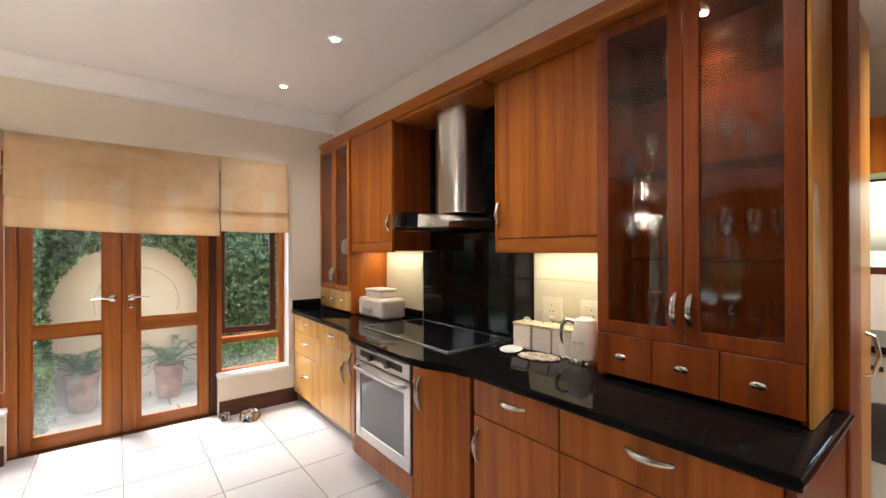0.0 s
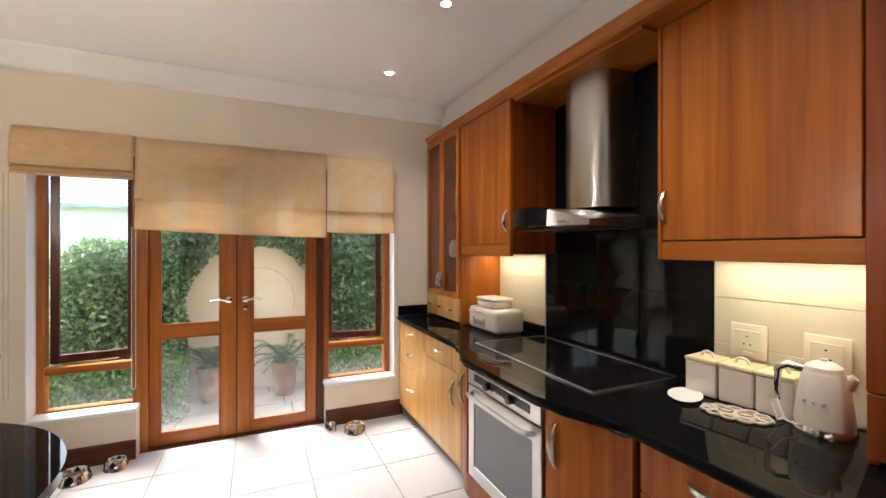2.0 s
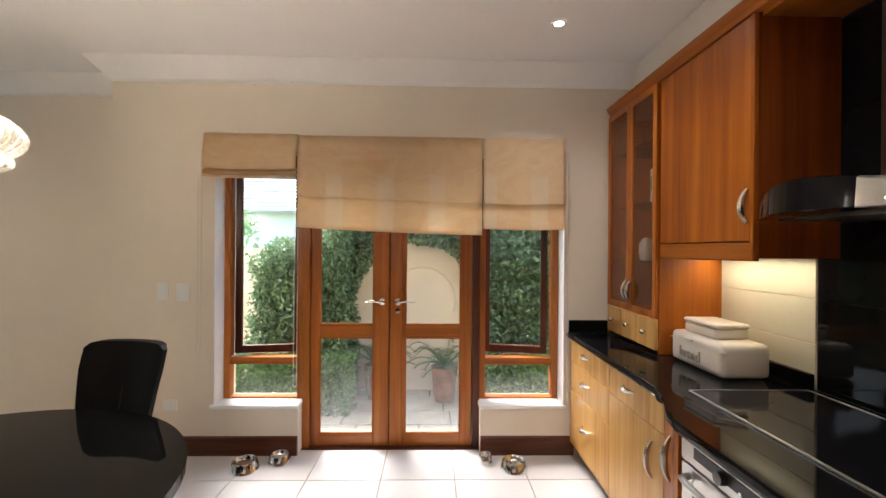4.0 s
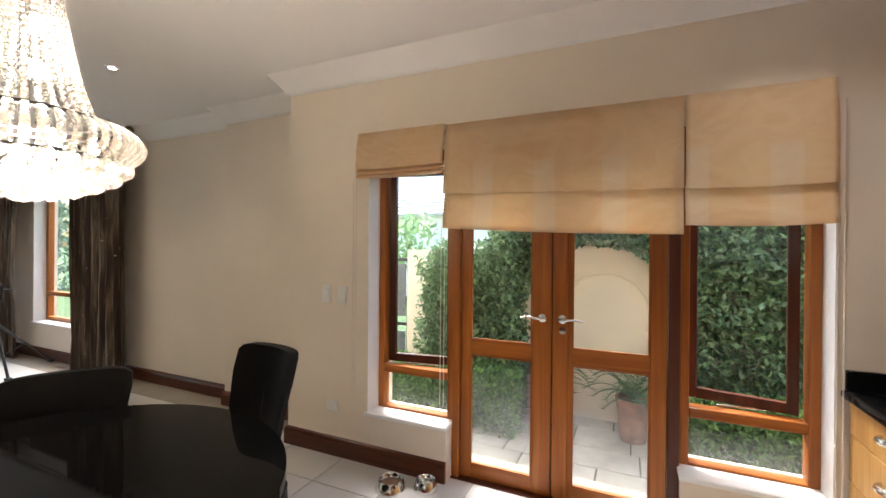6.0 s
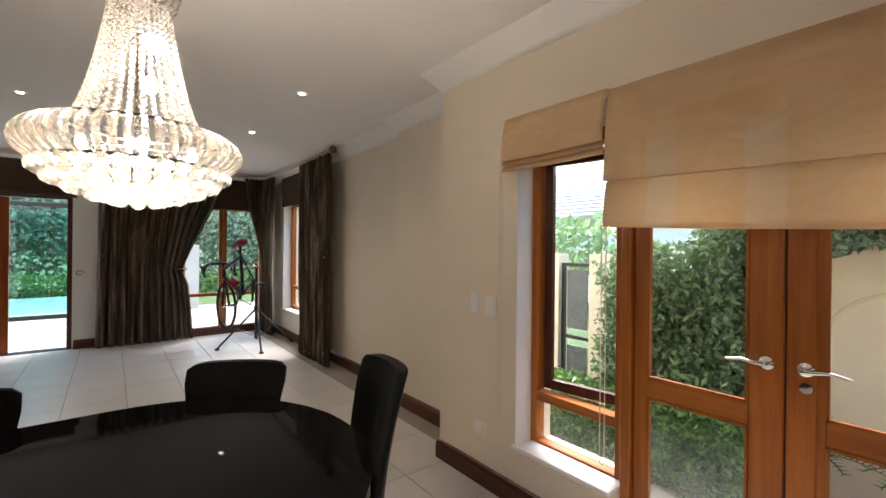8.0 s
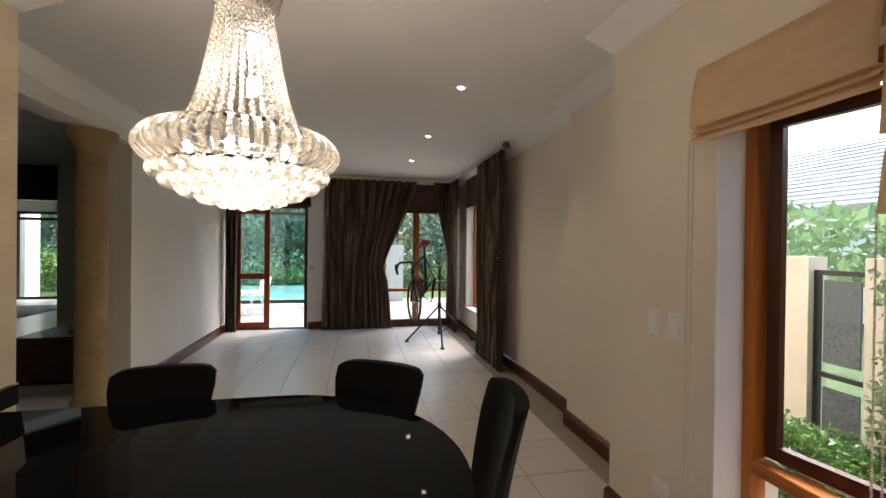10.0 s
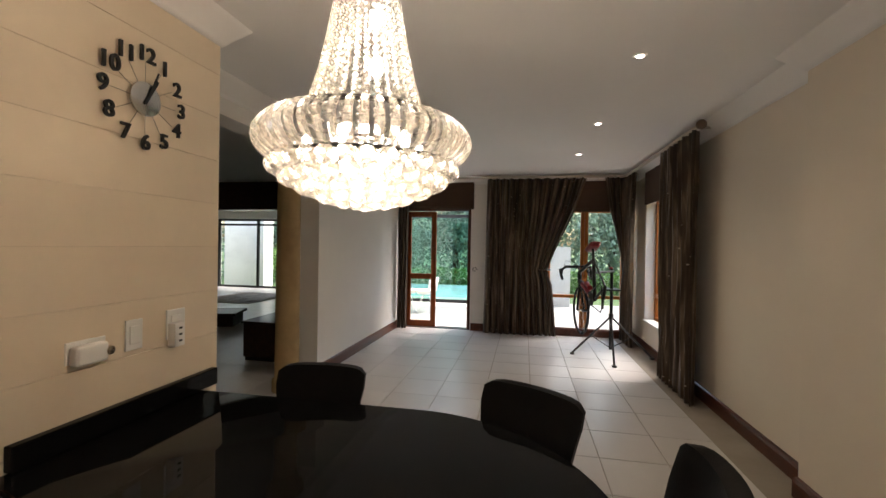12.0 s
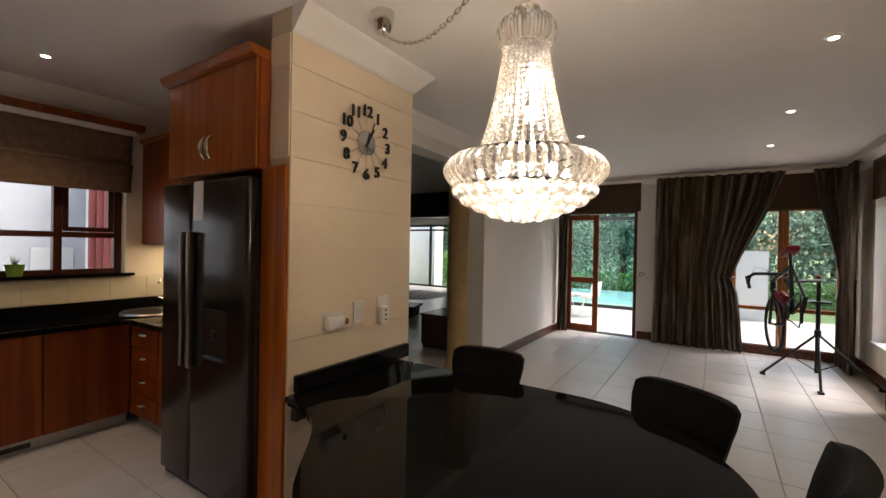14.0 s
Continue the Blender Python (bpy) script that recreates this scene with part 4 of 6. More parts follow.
def roman_blind(x0, x1, z0, z1, folds, label, chain=None, material=None, at=4.215, tilt=0.0):
    """A fabric blind drawn up into flat folds."""
    t = thing("roman_blind", 0, 0, 0, label=label, category="blind", group="roman blinds at the garden door")
    bm = B()
    n = 26
    prof = []
    for k, (za, zb) in enumerate(folds):
        for i in range(7):
            f = i / 6
            prof.append((-0.012 - 0.04 * f - 0.008 * math.sin(math.pi * f), za + (zb - za) * f))
        prof.append((-0.008, zb + 0.004))
    prof[-1] = (-0.03, folds[-1][1])
    rows = []
    for o, z in prof:
        row = []
        for i in range(n + 1):
            x = x0 + (x1 - x0) * i / n
            sag = -0.014 * math.sin(math.pi * i / n) * (z1 - z) / (z1 - z0) * 0.6
            w = 0.006 * noise.noise(Vector((x * 3, z * 5, x1))) + 0.003 * noise.noise(Vector((x * 9, z * 11, x0)))
            skew = tilt * (0.5 - i / n) * (z1 - z) / (z1 - z0)
            row.append(bm.verts.new((x, at + o + w, z + sag + skew)))
        rows.append(row)
    for a, b in zip(rows, rows[1:]):
        for i in range(n):
            bm.faces.new((a[i], a[i + 1], b[i + 1], b[i]))
    ob = part("fabric", bm, material or M_LINEN, t, "", True)
    sol = ob.modifiers.new("thick", "SOLIDIFY")
    sol.thickness, sol.offset = 0.004, 1
    part("head_rail", box(B(), x0 + 0.004, x1 - 0.004, at - 0.004, at + 0.05, z1 - 0.045, z1 - 0.002), M_WHITE, t, "white head rail")
    bm = box(B(), x0 + 0.005, x1 - 0.005, at - 0.045, at - 0.027, z0 - 0.004, z0 + 0.012, 0.003)
    for v in bm.verts:
        v.co.z += tilt * (0.5 - (v.co.x - x0) / (x1 - x0))
    part("bottom_bar", bm, material or M_LINEN, t)
    if chain:
        cx, zb, zt = chain
        bm = B()
        k = 0
        z = zt
        while z > zb:
            for dx in (-0.012, 0.012):
                bmesh.ops.create_icosphere(bm, subdivisions=1, radius=0.0042, matrix=Matrix.Translation((cx + dx, at - 0.02, z)))
            z -= 0.0085
        for i in range(7):
            a = math.pi * i / 6
            bmesh.ops.create_icosphere(bm, subdivisions=1, radius=0.0032, matrix=Matrix.Translation((cx + 0.012 * math.cos(a), at - 0.02, zb - 0.012 * math.sin(a))))
        part("bead_chain", bm, M_CHAIN, t, "white beaded pull chain")
    return t


M_CHAIN = plain("chain_bead", (0.62, 0.55, 0.45), 0.4)
roman_blind(-1.11, -0.452, 2.0, 2.315, [(2.315, 2.06), (2.06, 2.03), (2.03, 2.0)], "tan checked linen roman blind, drawn up, over the window", (-1.13, 0.55, 2.0))
roman_blind(-0.444, 0.866, 1.632, 2.305, [(2.305, 1.85), (1.87, 1.627)], "tan checked linen roman blind, half lowered, over the garden door", (-0.455, 0.53, 1.66), tilt=0.045)
roman_blind(0.874, 1.46, 1.655, 2.305, [(2.305, 1.83), (1.85, 1.65)], "tan checked linen roman blind, half lowered, over the counter window", (1.478, 0.42, 2.2))


# ---- switches and sockets ----
def plate(name, x, y, z, face, w=0.075, h=0.12, label="white plastic light switch on the wall"):
    t = thing(name, x, y, z, face, label, "switch" if "switch" in name else "socket", "wall plates")
    part("cover", box(B(), -w / 2, w / 2, -0.009, 0, -h / 2, h / 2, 0.003, 2), M_WHITE, t)
    part("rocker", box(B(), -w * 0.3, w * 0.3, -0.013, -0.008, -h * 0.3, h * 0.3, 0.002), M_WHITE, t)
    return t


plate("light_switch", -1.43, N, 1.18, 0, 0.08, 0.13)
plate("light_switch", -1.285, N, 1.175, 0, 0.09, 0.13)
plate("wall_socket", -1.37, N, 0.36, 0, 0.1, 0.08, "cream plastic wall socket above the skirting")
plate("light_switch", -1.53, 1.106, 1.125, 180, 0.085, 0.14)
t = plate("wall_socket", -1.315, 1.106, 1.105, 180, 0.16, 0.09, "white double wall socket with a plug-in device")
part("device", box(B(), -0.075, 0.055, -0.06, -0.012, -0.05, 0.03, 0.012, 3), M_WHITE, t, "white plug-in device", True)
part("device_knob", lathe(B(), [(0.02, 0), (0.018, 0.012), (0, 0.013)], 14, m=pose(0.06, -0.05, -0.01, 90)), M_NICKEL, t, "", True)
t = plate("wall_socket", -1.765, 1.106, 1.135, 180, 0.115, 0.15, "white wall socket with a plugged-in sensor")
part("sensor", box(B(), -0.055, 0.01, -0.055, -0.01, -0.11, 0.01, 0.006, 2), M_WHITE, t, "white plug-in sensor", True)
for i in range(3):
    part("mark", box(B(), -0.03, -0.01, -0.0565, -0.0545, -0.085 + i * 0.032, -0.075 + i * 0.032), M_BLACK, t)
for y in (1.66, 1.40):
    t = thing("wall_socket", 2.189, y, 1.13, -90, "cream double wall socket on the tiles", "socket", "wall plates")
    part("cover", box(B(), -0.07, 0.07, -0.014, 0, -0.07, 0.07, 0.006, 2), M_CREAMP := plain("ivory_plastic", (0.82, 0.76, 0.62), 0.35), t, "", True)
    part("socket_face", box(B(), -0.05, 0.05, -0.017, -0.013, -0.035, 0.045, 0.003), M_CREAMP, t)
    part("rocker", box(B(), -0.02, 0.02, -0.018, -0.013, -0.06, -0.042, 0.002), M_CREAMP, t)
    for dx, dz in ((0, 0.02), (-0.013, -0.012), (0.013, -0.012)):
        part("pin_hole", lathe(B(), [(0.004, 0), (0.004, 0.0012), (0, 0.0014)], 8, m=pose(dx, -0.017, dz, 90)), M_BLACK, t)

# ---- tiles of the end wall ----
END = bpy.data.objects["wall_clock"]
M_ENDTILE = plain("beige_wall_tile", (0.78, 0.655, 0.49), 0.4, var=0.06, scale=1.5, grain=30, bump=0.03)
z = 0.03
while z < 2.69:
    z1 = min(z + 0.25, 2.70)
    for x in (-2.07,):
        part("tile", box(B(), x + 0.0008, x + 1.0685, 1.098, 1.106, z + 0.0008, z1 - 0.0008, 0.0008), M_ENDTILE, END)
    if z > 1.9:
        part("tile", box(B(), -1.002, -0.994, 0.932, 1.097, z + 0.0008, z1 - 0.0008, 0.0008), M_ENDTILE, END)
    part("tile", box(B(), -2.077, -2.069, 0.932, 1.097, z + 0.0008, z1 - 0.0008, 0.0008), M_ENDTILE, END)
    z += 0.25


# ---- wall clock ----
def lettering(name, text, size, depth, m, material, parent):
    cu = bpy.data.curves.new(name, "FONT")
    cu.body, cu.size, cu.extrude, cu.align_x, cu.align_y = text, size, depth, "CENTER", "CENTER"
    cu.offset = size * 0.018
    tmp = bpy.data.objects.new(name, cu)
    scene.collection.objects.link(tmp)
    me = bpy.data.meshes.new_from_object(tmp.evaluated_get(bpy.context.evaluated_depsgraph_get()))
    bpy.data.objects.remove(tmp)
    me.transform(m)
    me.materials.clear()
    me.materials.append(material)
    ob = new(name, me)
    ob.parent = parent
    return ob


ck = thing("wall_clock_dial", -1.555, 1.107, 2.215, 180, "round wall clock with black numerals on thin spokes", "clock")
part("dial", lathe(B(), [(0.078, 0), (0.078, 0.012), (0.07, 0.016), (0.0, 0.016)], 40, m=pose(0, -0.02, 0, 90)), plain("brushed_dial", (0.6, 0.6, 0.6), 0.22, 1.0, bump=0.02), ck, "brushed metal dial", True)
for h in range(1, 13):
    a = radians(90 - 30 * h)
    c, s = math.cos(a), math.sin(a)
    lettering("numeral", str(h), 0.098, 0.006, pose(0.203 * c, -0.03, 0.203 * s, 90), M_BLACK, ck)
    part("spoke", rod(B(), (0.075 * c, -0.025, 0.075 * s), (0.17 * c, -0.025, 0.17 * s), 0.0016, None, 6), M_NICKEL, ck, "thin metal spoke")
for ang, ln, w in ((62, 0.11, 0.012), (68, 0.15, 0.008)):
    bm = box(B(), -0.03, ln, -0.0015, 0.0015, -w / 2, w / 2)
    bm.transform(pose(0, -0.04 - w * 0.2, 0) @ Matrix.Rotation(-radians(ang), 4, "Y"))
    part("hand", bm, M_BLACK, ck, "black clock hand")


# ---- downlights, four of them added ----
M_DL = glow("downlight_glow", (1.0, 0.93, 0.82), 7)
# (1.27, 1.67), (1.27, 0.68), (1.27, -0.92), (3.2, -0.1): unseen, added to brighten
for x, y, w in ((1.27, 2.66, 6), (1.25, 3.65, 5), (1.27, 1.67, 6), (1.27, 0.68, 6), (1.27, -0.92, 6), (3.2, -0.1, 40), (-2.88, 3.6, 5), (-4.43, 3.59, 5), (-5.88, 3.58, 5), (-2.87, 1.74, 5), (-4.41, 1.73, 5), (-0.50, -0.92, 9)):
    t = thing("downlight", x, y, CEIL, label="small round lit downlight set in the ceiling", category="downlight", group="ceiling downlights")
    part("rim", lathe(B(), [(0.045, 0.0), (0.045, -0.006), (0.026, -0.007), (0.026, -0.001)], 20), M_WHITE, t, "white rim", True)
    part("lamp", lathe(B(), [(0.025, -0.002), (0.025, -0.005), (0.0, -0.006)], 16), M_DL, t, "lit lamp")
    lamp_spot("downlight_beam", x, y, CEIL - 0.03, w, 120, (1.0, 0.84, 0.62) if x < -2 else (1.0, 0.72, 0.42) if x < 0 else (1.0, 0.94, 0.85))


# ---- fridge and its housing ----
M_BARS = plain("grey_steel_bar", (0.24, 0.225, 0.21), 0.32, 0.9, var=0.06, bump=0.02)
fr = thing("fridge", 0, 0, 0, label="tall dark steel side-by-side fridge with an ice dispenser", category="fridge")
M_FRIDGE = plain("dark_fridge_steel", (0.055, 0.05, 0.05), 0.2, 0.75, var=0.08, grain=220, bump=0.01)
part("body", box(B(), -1.62, -0.965, -0.09, 0.875, 0.02, 1.92, 0.01), M_BLACK, fr)
for y0, y1 in ((-0.095, 0.275), (0.281, 0.88)):
    d = part("door", box(B(), -0.965, -0.90, y0, y1, 0.04, 1.935, 0.022, 4), M_FRIDGE, fr, "dark brushed steel door", True)
    hy = y1 - 0.04 if y1 < 0.5 else y0 + 0.04
    part("handle", box(B(), -0.9, -0.855, hy - 0.016, hy + 0.016, 0.78, 1.62, 0.01, 3), M_BARS, d, "long bar handle", True)
part("dispenser", box(B(), -0.905, -0.893, 0.455, 0.70, 0.86, 1.16, 0.006), M_BLACK, fr, "black water and ice dispenser")
part("dispenser_lever", box(box(B(), -0.897, -0.878, 0.555, 0.60, 0.98, 1.04, 0.004), -0.897, -0.872, 0.48, 0.68, 0.868, 0.882, 0.003), M_STEEL_DARK, fr, "steel lever and drip tray")
part("notice", box(B(), -0.8995, -0.898, 0.31, 0.42, 1.69, 1.93), M_WHITE, fr, "white paper note on the door")
part("plinth", box(B(), -1.6, -0.93, -0.08, 0.86, 0, 0.04), M_BLACK, fr)
structure("trim_panel", box(B(), -1.0015, -0.978, 0.886, 1.0965, 0, 1.985, 0.002), M_CHERRY, "cherry side panel of the fridge recess", "trim")
u = thing("fridge_cabinet", 0, 0, 0, label="cherry veneer cabinet with two doors above the fridge", category="cabinet")
part("body", box(B(), -1.7, -0.93, -0.05, 0.93, 1.97, 2.58), M_CHERRY_DARK, u)
for y0, y1, hy in ((-0.045, 0.44, 0.41), (0.445, 0.925, 0.475)):
    d = part("door", box(B(), -0.93, -0.91, y0, y1, 1.975, 2.575, 0.003), M_CHERRY, u)
    handle(d, -0.91, hy, 2.13, True, 0.13, 90)
part("crown", sweep_profile(B(), [(-0.91, 0.93), (-0.91, -0.07)], [(0, 2.58), (0.03, 2.59), (0.05, 2.62), (0.05, 2.635), (-0.7, 2.635), (-0.7, 2.58)]), M_CHERRY_Y, u, "cherry crown moulding")

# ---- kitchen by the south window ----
# units here are cherry, the dimness of the corner painted into it
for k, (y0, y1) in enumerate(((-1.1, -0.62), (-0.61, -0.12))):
    u = thing("drawer_cabinet", 0, 0, 0, label="cherry drawer unit beside the fridge, darkened for a dim corner", category="cabinet", group="south kitchen units")
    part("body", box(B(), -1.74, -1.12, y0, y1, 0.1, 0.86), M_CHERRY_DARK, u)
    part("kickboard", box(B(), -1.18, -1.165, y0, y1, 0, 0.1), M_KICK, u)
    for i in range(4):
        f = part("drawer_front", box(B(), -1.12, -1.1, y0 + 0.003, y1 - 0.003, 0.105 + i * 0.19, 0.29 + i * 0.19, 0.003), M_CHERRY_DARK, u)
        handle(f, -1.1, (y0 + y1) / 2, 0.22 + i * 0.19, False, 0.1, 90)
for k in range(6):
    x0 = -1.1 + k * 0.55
    u = thing("base_cabinet", 0, 0, 0, label="cherry base cabinet under the kitchen window, darkened for a dim corner", category="cabinet", group="south kitchen units")
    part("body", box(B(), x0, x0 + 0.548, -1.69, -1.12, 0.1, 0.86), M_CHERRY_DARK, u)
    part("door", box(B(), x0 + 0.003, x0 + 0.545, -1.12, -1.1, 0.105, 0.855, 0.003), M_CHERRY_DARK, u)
    part("kickboard", box(B(), x0, x0 + 0.548, -1.18, -1.165, 0, 0.1), M_KICK, u)
    if k == 1:
        part("vent", box(B(), x0 + 0.05, x0 + 0.3, -1.164, -1.158, 0.025, 0.06), M_BLACK, u, "dark slot vent")
tagged(part("worktop", prism(B(), [(-1.74, -1.695), (2.2, -1.695), (2.2, -1.07), (-1.0, -1.07), (-1.07, -1.0), (-1.07, -0.105), (-1.74, -0.105)], 0.862, 0.902, 0.01, 2), M_GRANITE, None, "polished black granite corner worktop", True), "", "worktop")
tagged(part("upstand", box(B(), -1.745, 2.2, -1.699, -1.675, 0.9025, 1.0, 0.002), M_GRANITE, None, "long black granite upstand under the window"), "", "upstand", "granite upstands")
sb2 = structure("tiled_splashback", box(B(), -1.748, 2.2, -1.6995, -1.69, 1.0, 1.22), M_WALLTILE, "cream wall tiles under the window", "splashback")
for k in range(6):
    part("tile", box(B(), -1.745 + k * 0.3, -1.449 + k * 0.3, -1.69, -1.685, 1.005, 1.218, 0.002), M_WALLTILE, sb2)
for k in range(5):
    part("tile", box(B(), -1.749, -1.742, -1.68 + k * 0.3, -1.384 + k * 0.3, 1.005, 1.5, 0.002), M_WALLTILE, sb2)
sk = thing("sink", -1.36, -1.36, 0.902, label="round stainless steel sink in the corner worktop", category="sink")
part("basin", lathe(B(), [(0.2, -0.1), (0.21, 0.0), (0.235, 0.006), (0.24, 0.0), (0.2, -0.12)], 32), M_STEEL, sk, "", True)
tp = thing("tap", -1.56, -1.56, 0.9025, 45, "chrome swan-neck tap behind the sink", "tap")
part("spout", tube(B(), [(0, 0, 0), (0, 0, 0.22)] + [(0.07 - 0.07 * math.cos(a * 0.3), 0, 0.22 + 0.07 * math.sin(a * 0.3)) for a in range(1, 10)], 0.012, 10), M_CHROME, tp, "", True)
part("lever", rod(B(), (0, 0, 0.08), (0.02, -0.06, 0.1), 0.007), M_CHROME, tp, "", True)
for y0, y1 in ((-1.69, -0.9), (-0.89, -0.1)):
    u = thing("wall_cabinet", 0, 0, 0, label="cherry wall cabinet beside the kitchen window, darkened for a dim corner", category="cabinet", group="south kitchen units")
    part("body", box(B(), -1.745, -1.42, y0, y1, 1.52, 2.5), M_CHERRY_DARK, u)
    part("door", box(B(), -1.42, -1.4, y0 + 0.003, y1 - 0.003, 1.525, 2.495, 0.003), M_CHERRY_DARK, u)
    part("crown", box(B(), -1.745, -1.37, y0, y1, 2.5, 2.54, 0.008), M_CHERRY_Y, u)
w = thing("window_3", 0, 0, 0, label="dark timber framed kitchen window over the worktop", category="window", kind="structure")
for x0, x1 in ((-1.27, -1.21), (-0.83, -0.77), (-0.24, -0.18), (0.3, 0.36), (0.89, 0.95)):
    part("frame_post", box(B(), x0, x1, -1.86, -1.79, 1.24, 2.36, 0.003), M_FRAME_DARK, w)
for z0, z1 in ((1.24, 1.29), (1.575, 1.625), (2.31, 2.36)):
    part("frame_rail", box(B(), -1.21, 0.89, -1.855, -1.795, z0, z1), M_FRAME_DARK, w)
pane("pane", -1.21, 0.89, -1.825, 1.29, 2.31, w)
tagged(part("window_sill", box(B(), -1.33, 1.0, -1.795, -1.64, 1.222, 1.25, 0.005), M_GRANITE, None, "black granite window sill"), "", "window sill", "", "structure")
roman_blind(-1.3, 0.97, 2.01, 2.585, [(2.585, 2.25), (2.27, 2.01)], "brown woven roman blind, drawn up, over the kitchen window", None, plain("brown_woven_blind", (0.2, 0.13, 0.085), 0.9, var=0.2, scale=20, grain=200, bump=0.3), -1.62)
structure("pelmet", box(B(), -1.37, 2.2, -1.66, -1.55, 2.588, 2.65, 0.006), M_CHERRY_DARK, "cherry pelmet rail over the kitchen window", "trim")
pt = thing("herb_pot", -0.52, -1.72, 1.25, label="small lime green plant pot on the window sill", category="plant pot")
part("pot", lathe(B(), [(0.045, 0), (0.06, 0.09), (0.064, 0.095), (0.056, 0.095), (0.04, 0.02)], 20), plain("lime_plastic", (0.28, 0.5, 0.06), 0.4), pt, "", True)
bm = B()
for i in range(14):
    a = i * 2.4
    rod(bm, (0, 0, 0.08), (0.03 * math.cos(a), 0.03 * math.sin(a), 0.13 + 0.02 * (i % 3)), 0.003, 0.001, 5)
part("plant", bm, plain("herb_green", (0.09, 0.18, 0.04), 0.6), pt)
part("sash", box(box(box(box(B(), -1.205, -1.165, -1.84, -1.80, 1.63, 2.3), -0.875, -0.835, -1.84, -1.80, 1.63, 2.3), -1.165, -0.875, -1.839, -1.801, 1.63, 1.67), -1.165, -0.875, -1.839, -1.801, 2.26, 2.3), M_FRAME_DARK, w, "dark timber opening sash")
lamp_area("sink_strip_light", -1.6, -1.2, 1.512, 0.7, 0.06, (0.02, 0, -1), 0.9, (1.0, 0.8, 0.5))
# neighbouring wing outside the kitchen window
# white wall given grey paint, so the courtyard's shade is in the colour
structure("courtyard_wall", box(B(), -7, 6, -5.6, -5.4, -0.34, 3.4), plain("courtyard_paint", (0.31, 0.325, 0.34), 0.8, var=0.04), "white wall across the courtyard, its paint darkened as if shaded", "wall")
structure("courtyard_panel", box(B(), -1.92, -1.42, -5.401, -5.37, 0.2, 1.42, 0.006), plain("panel_paint", (0.38, 0.39, 0.385), 0.6), "pale painted panel on the courtyard wall", "panel")
for y in (-4.96, -4.63, -4.36):
    t = thing("drain_pipe", -2.02, y, 0, label="dull red drain pipe on the courtyard wall", category="pipe", group="drain pipes")
    part("pipe", rod(B(), (0, 0, -0.34), (0, 0, 3.5), 0.05, None, 12), plain("red_pipe", (0.26, 0.05, 0.04), 0.5), t, "", True)


# ---- living room ----
def column():
    t = thing("column", -3.95, 0.42, 0, label="round tan sandstone column with a plain capital", category="column", kind="structure")
    m = plain("sandstone", (0.36, 0.25, 0.12), 0.8, var=0.2, scale=3, grain=40, bump=0.3)
    part("shaft", lathe(B(), [(0.15, 0), (0.15, 0.12), (0.125, 0.15), (0.12, 1.2), (0.115, 2.36)], 32), m, t, "", True)
    part("capital", lathe(B(), [(0.115, 2.36), (0.135, 2.4), (0.135, 2.43), (0.19, 2.5), (0.19, 2.555)], 32), m, t, "", True)


column()


def drape():
    """Heavy taupe satin, woven with uneven silvery stripes and small motifs."""
    m, nt, b = mk("striped_drape", 0.42, 0, (0.05, 0.04, 0.03))
    b.inputs["Specular IOR Level"].default_value = 0.22
    b.inputs["Sheen Weight"].default_value, b.inputs["Sheen Roughness"].default_value = 0.06, 0.4
    tc = nt.nodes.new("ShaderNodeTexCoord")

    def uv(sx, sy):
        mp = nt.nodes.new("ShaderNodeMapping")
        mp.inputs["Scale"].default_value = (sx, sy, 1)
        nt.links.new(tc.outputs["UV"], mp.inputs["Vector"])
        return mp.outputs[0]
    st = noise_of(nt, uv(1.0, 0.05), 21, 3, 0.55)
    col = ramp_of(nt, st, [(0.36, (0.032, 0.02, 0.012)), (0.5, (0.066, 0.043, 0.027)), (0.6, (0.17, 0.125, 0.083)), (0.7, (0.075, 0.049, 0.031))])
    vor = nt.nodes.new("ShaderNodeTexVoronoi")
    vor.inputs["Scale"].default_value = 1.4
    nt.links.new(uv(9, 8), vor.inputs["Vector"])
    spots = ramp_of(nt, vor.outputs["Distance"], [(0.06, (0.4, 0.36, 0.3)), (0.1, (0, 0, 0))])
    weave = noise_of(nt, uv(220, 60), 1.0, 2)
    nt.links.new(blend(nt, "ADD", 0.8, col, spots), b.inputs["Base Color"])
    bump_of(nt, b, weave, 0.25, 0.002)
    return m


M_DRAPE = drape()


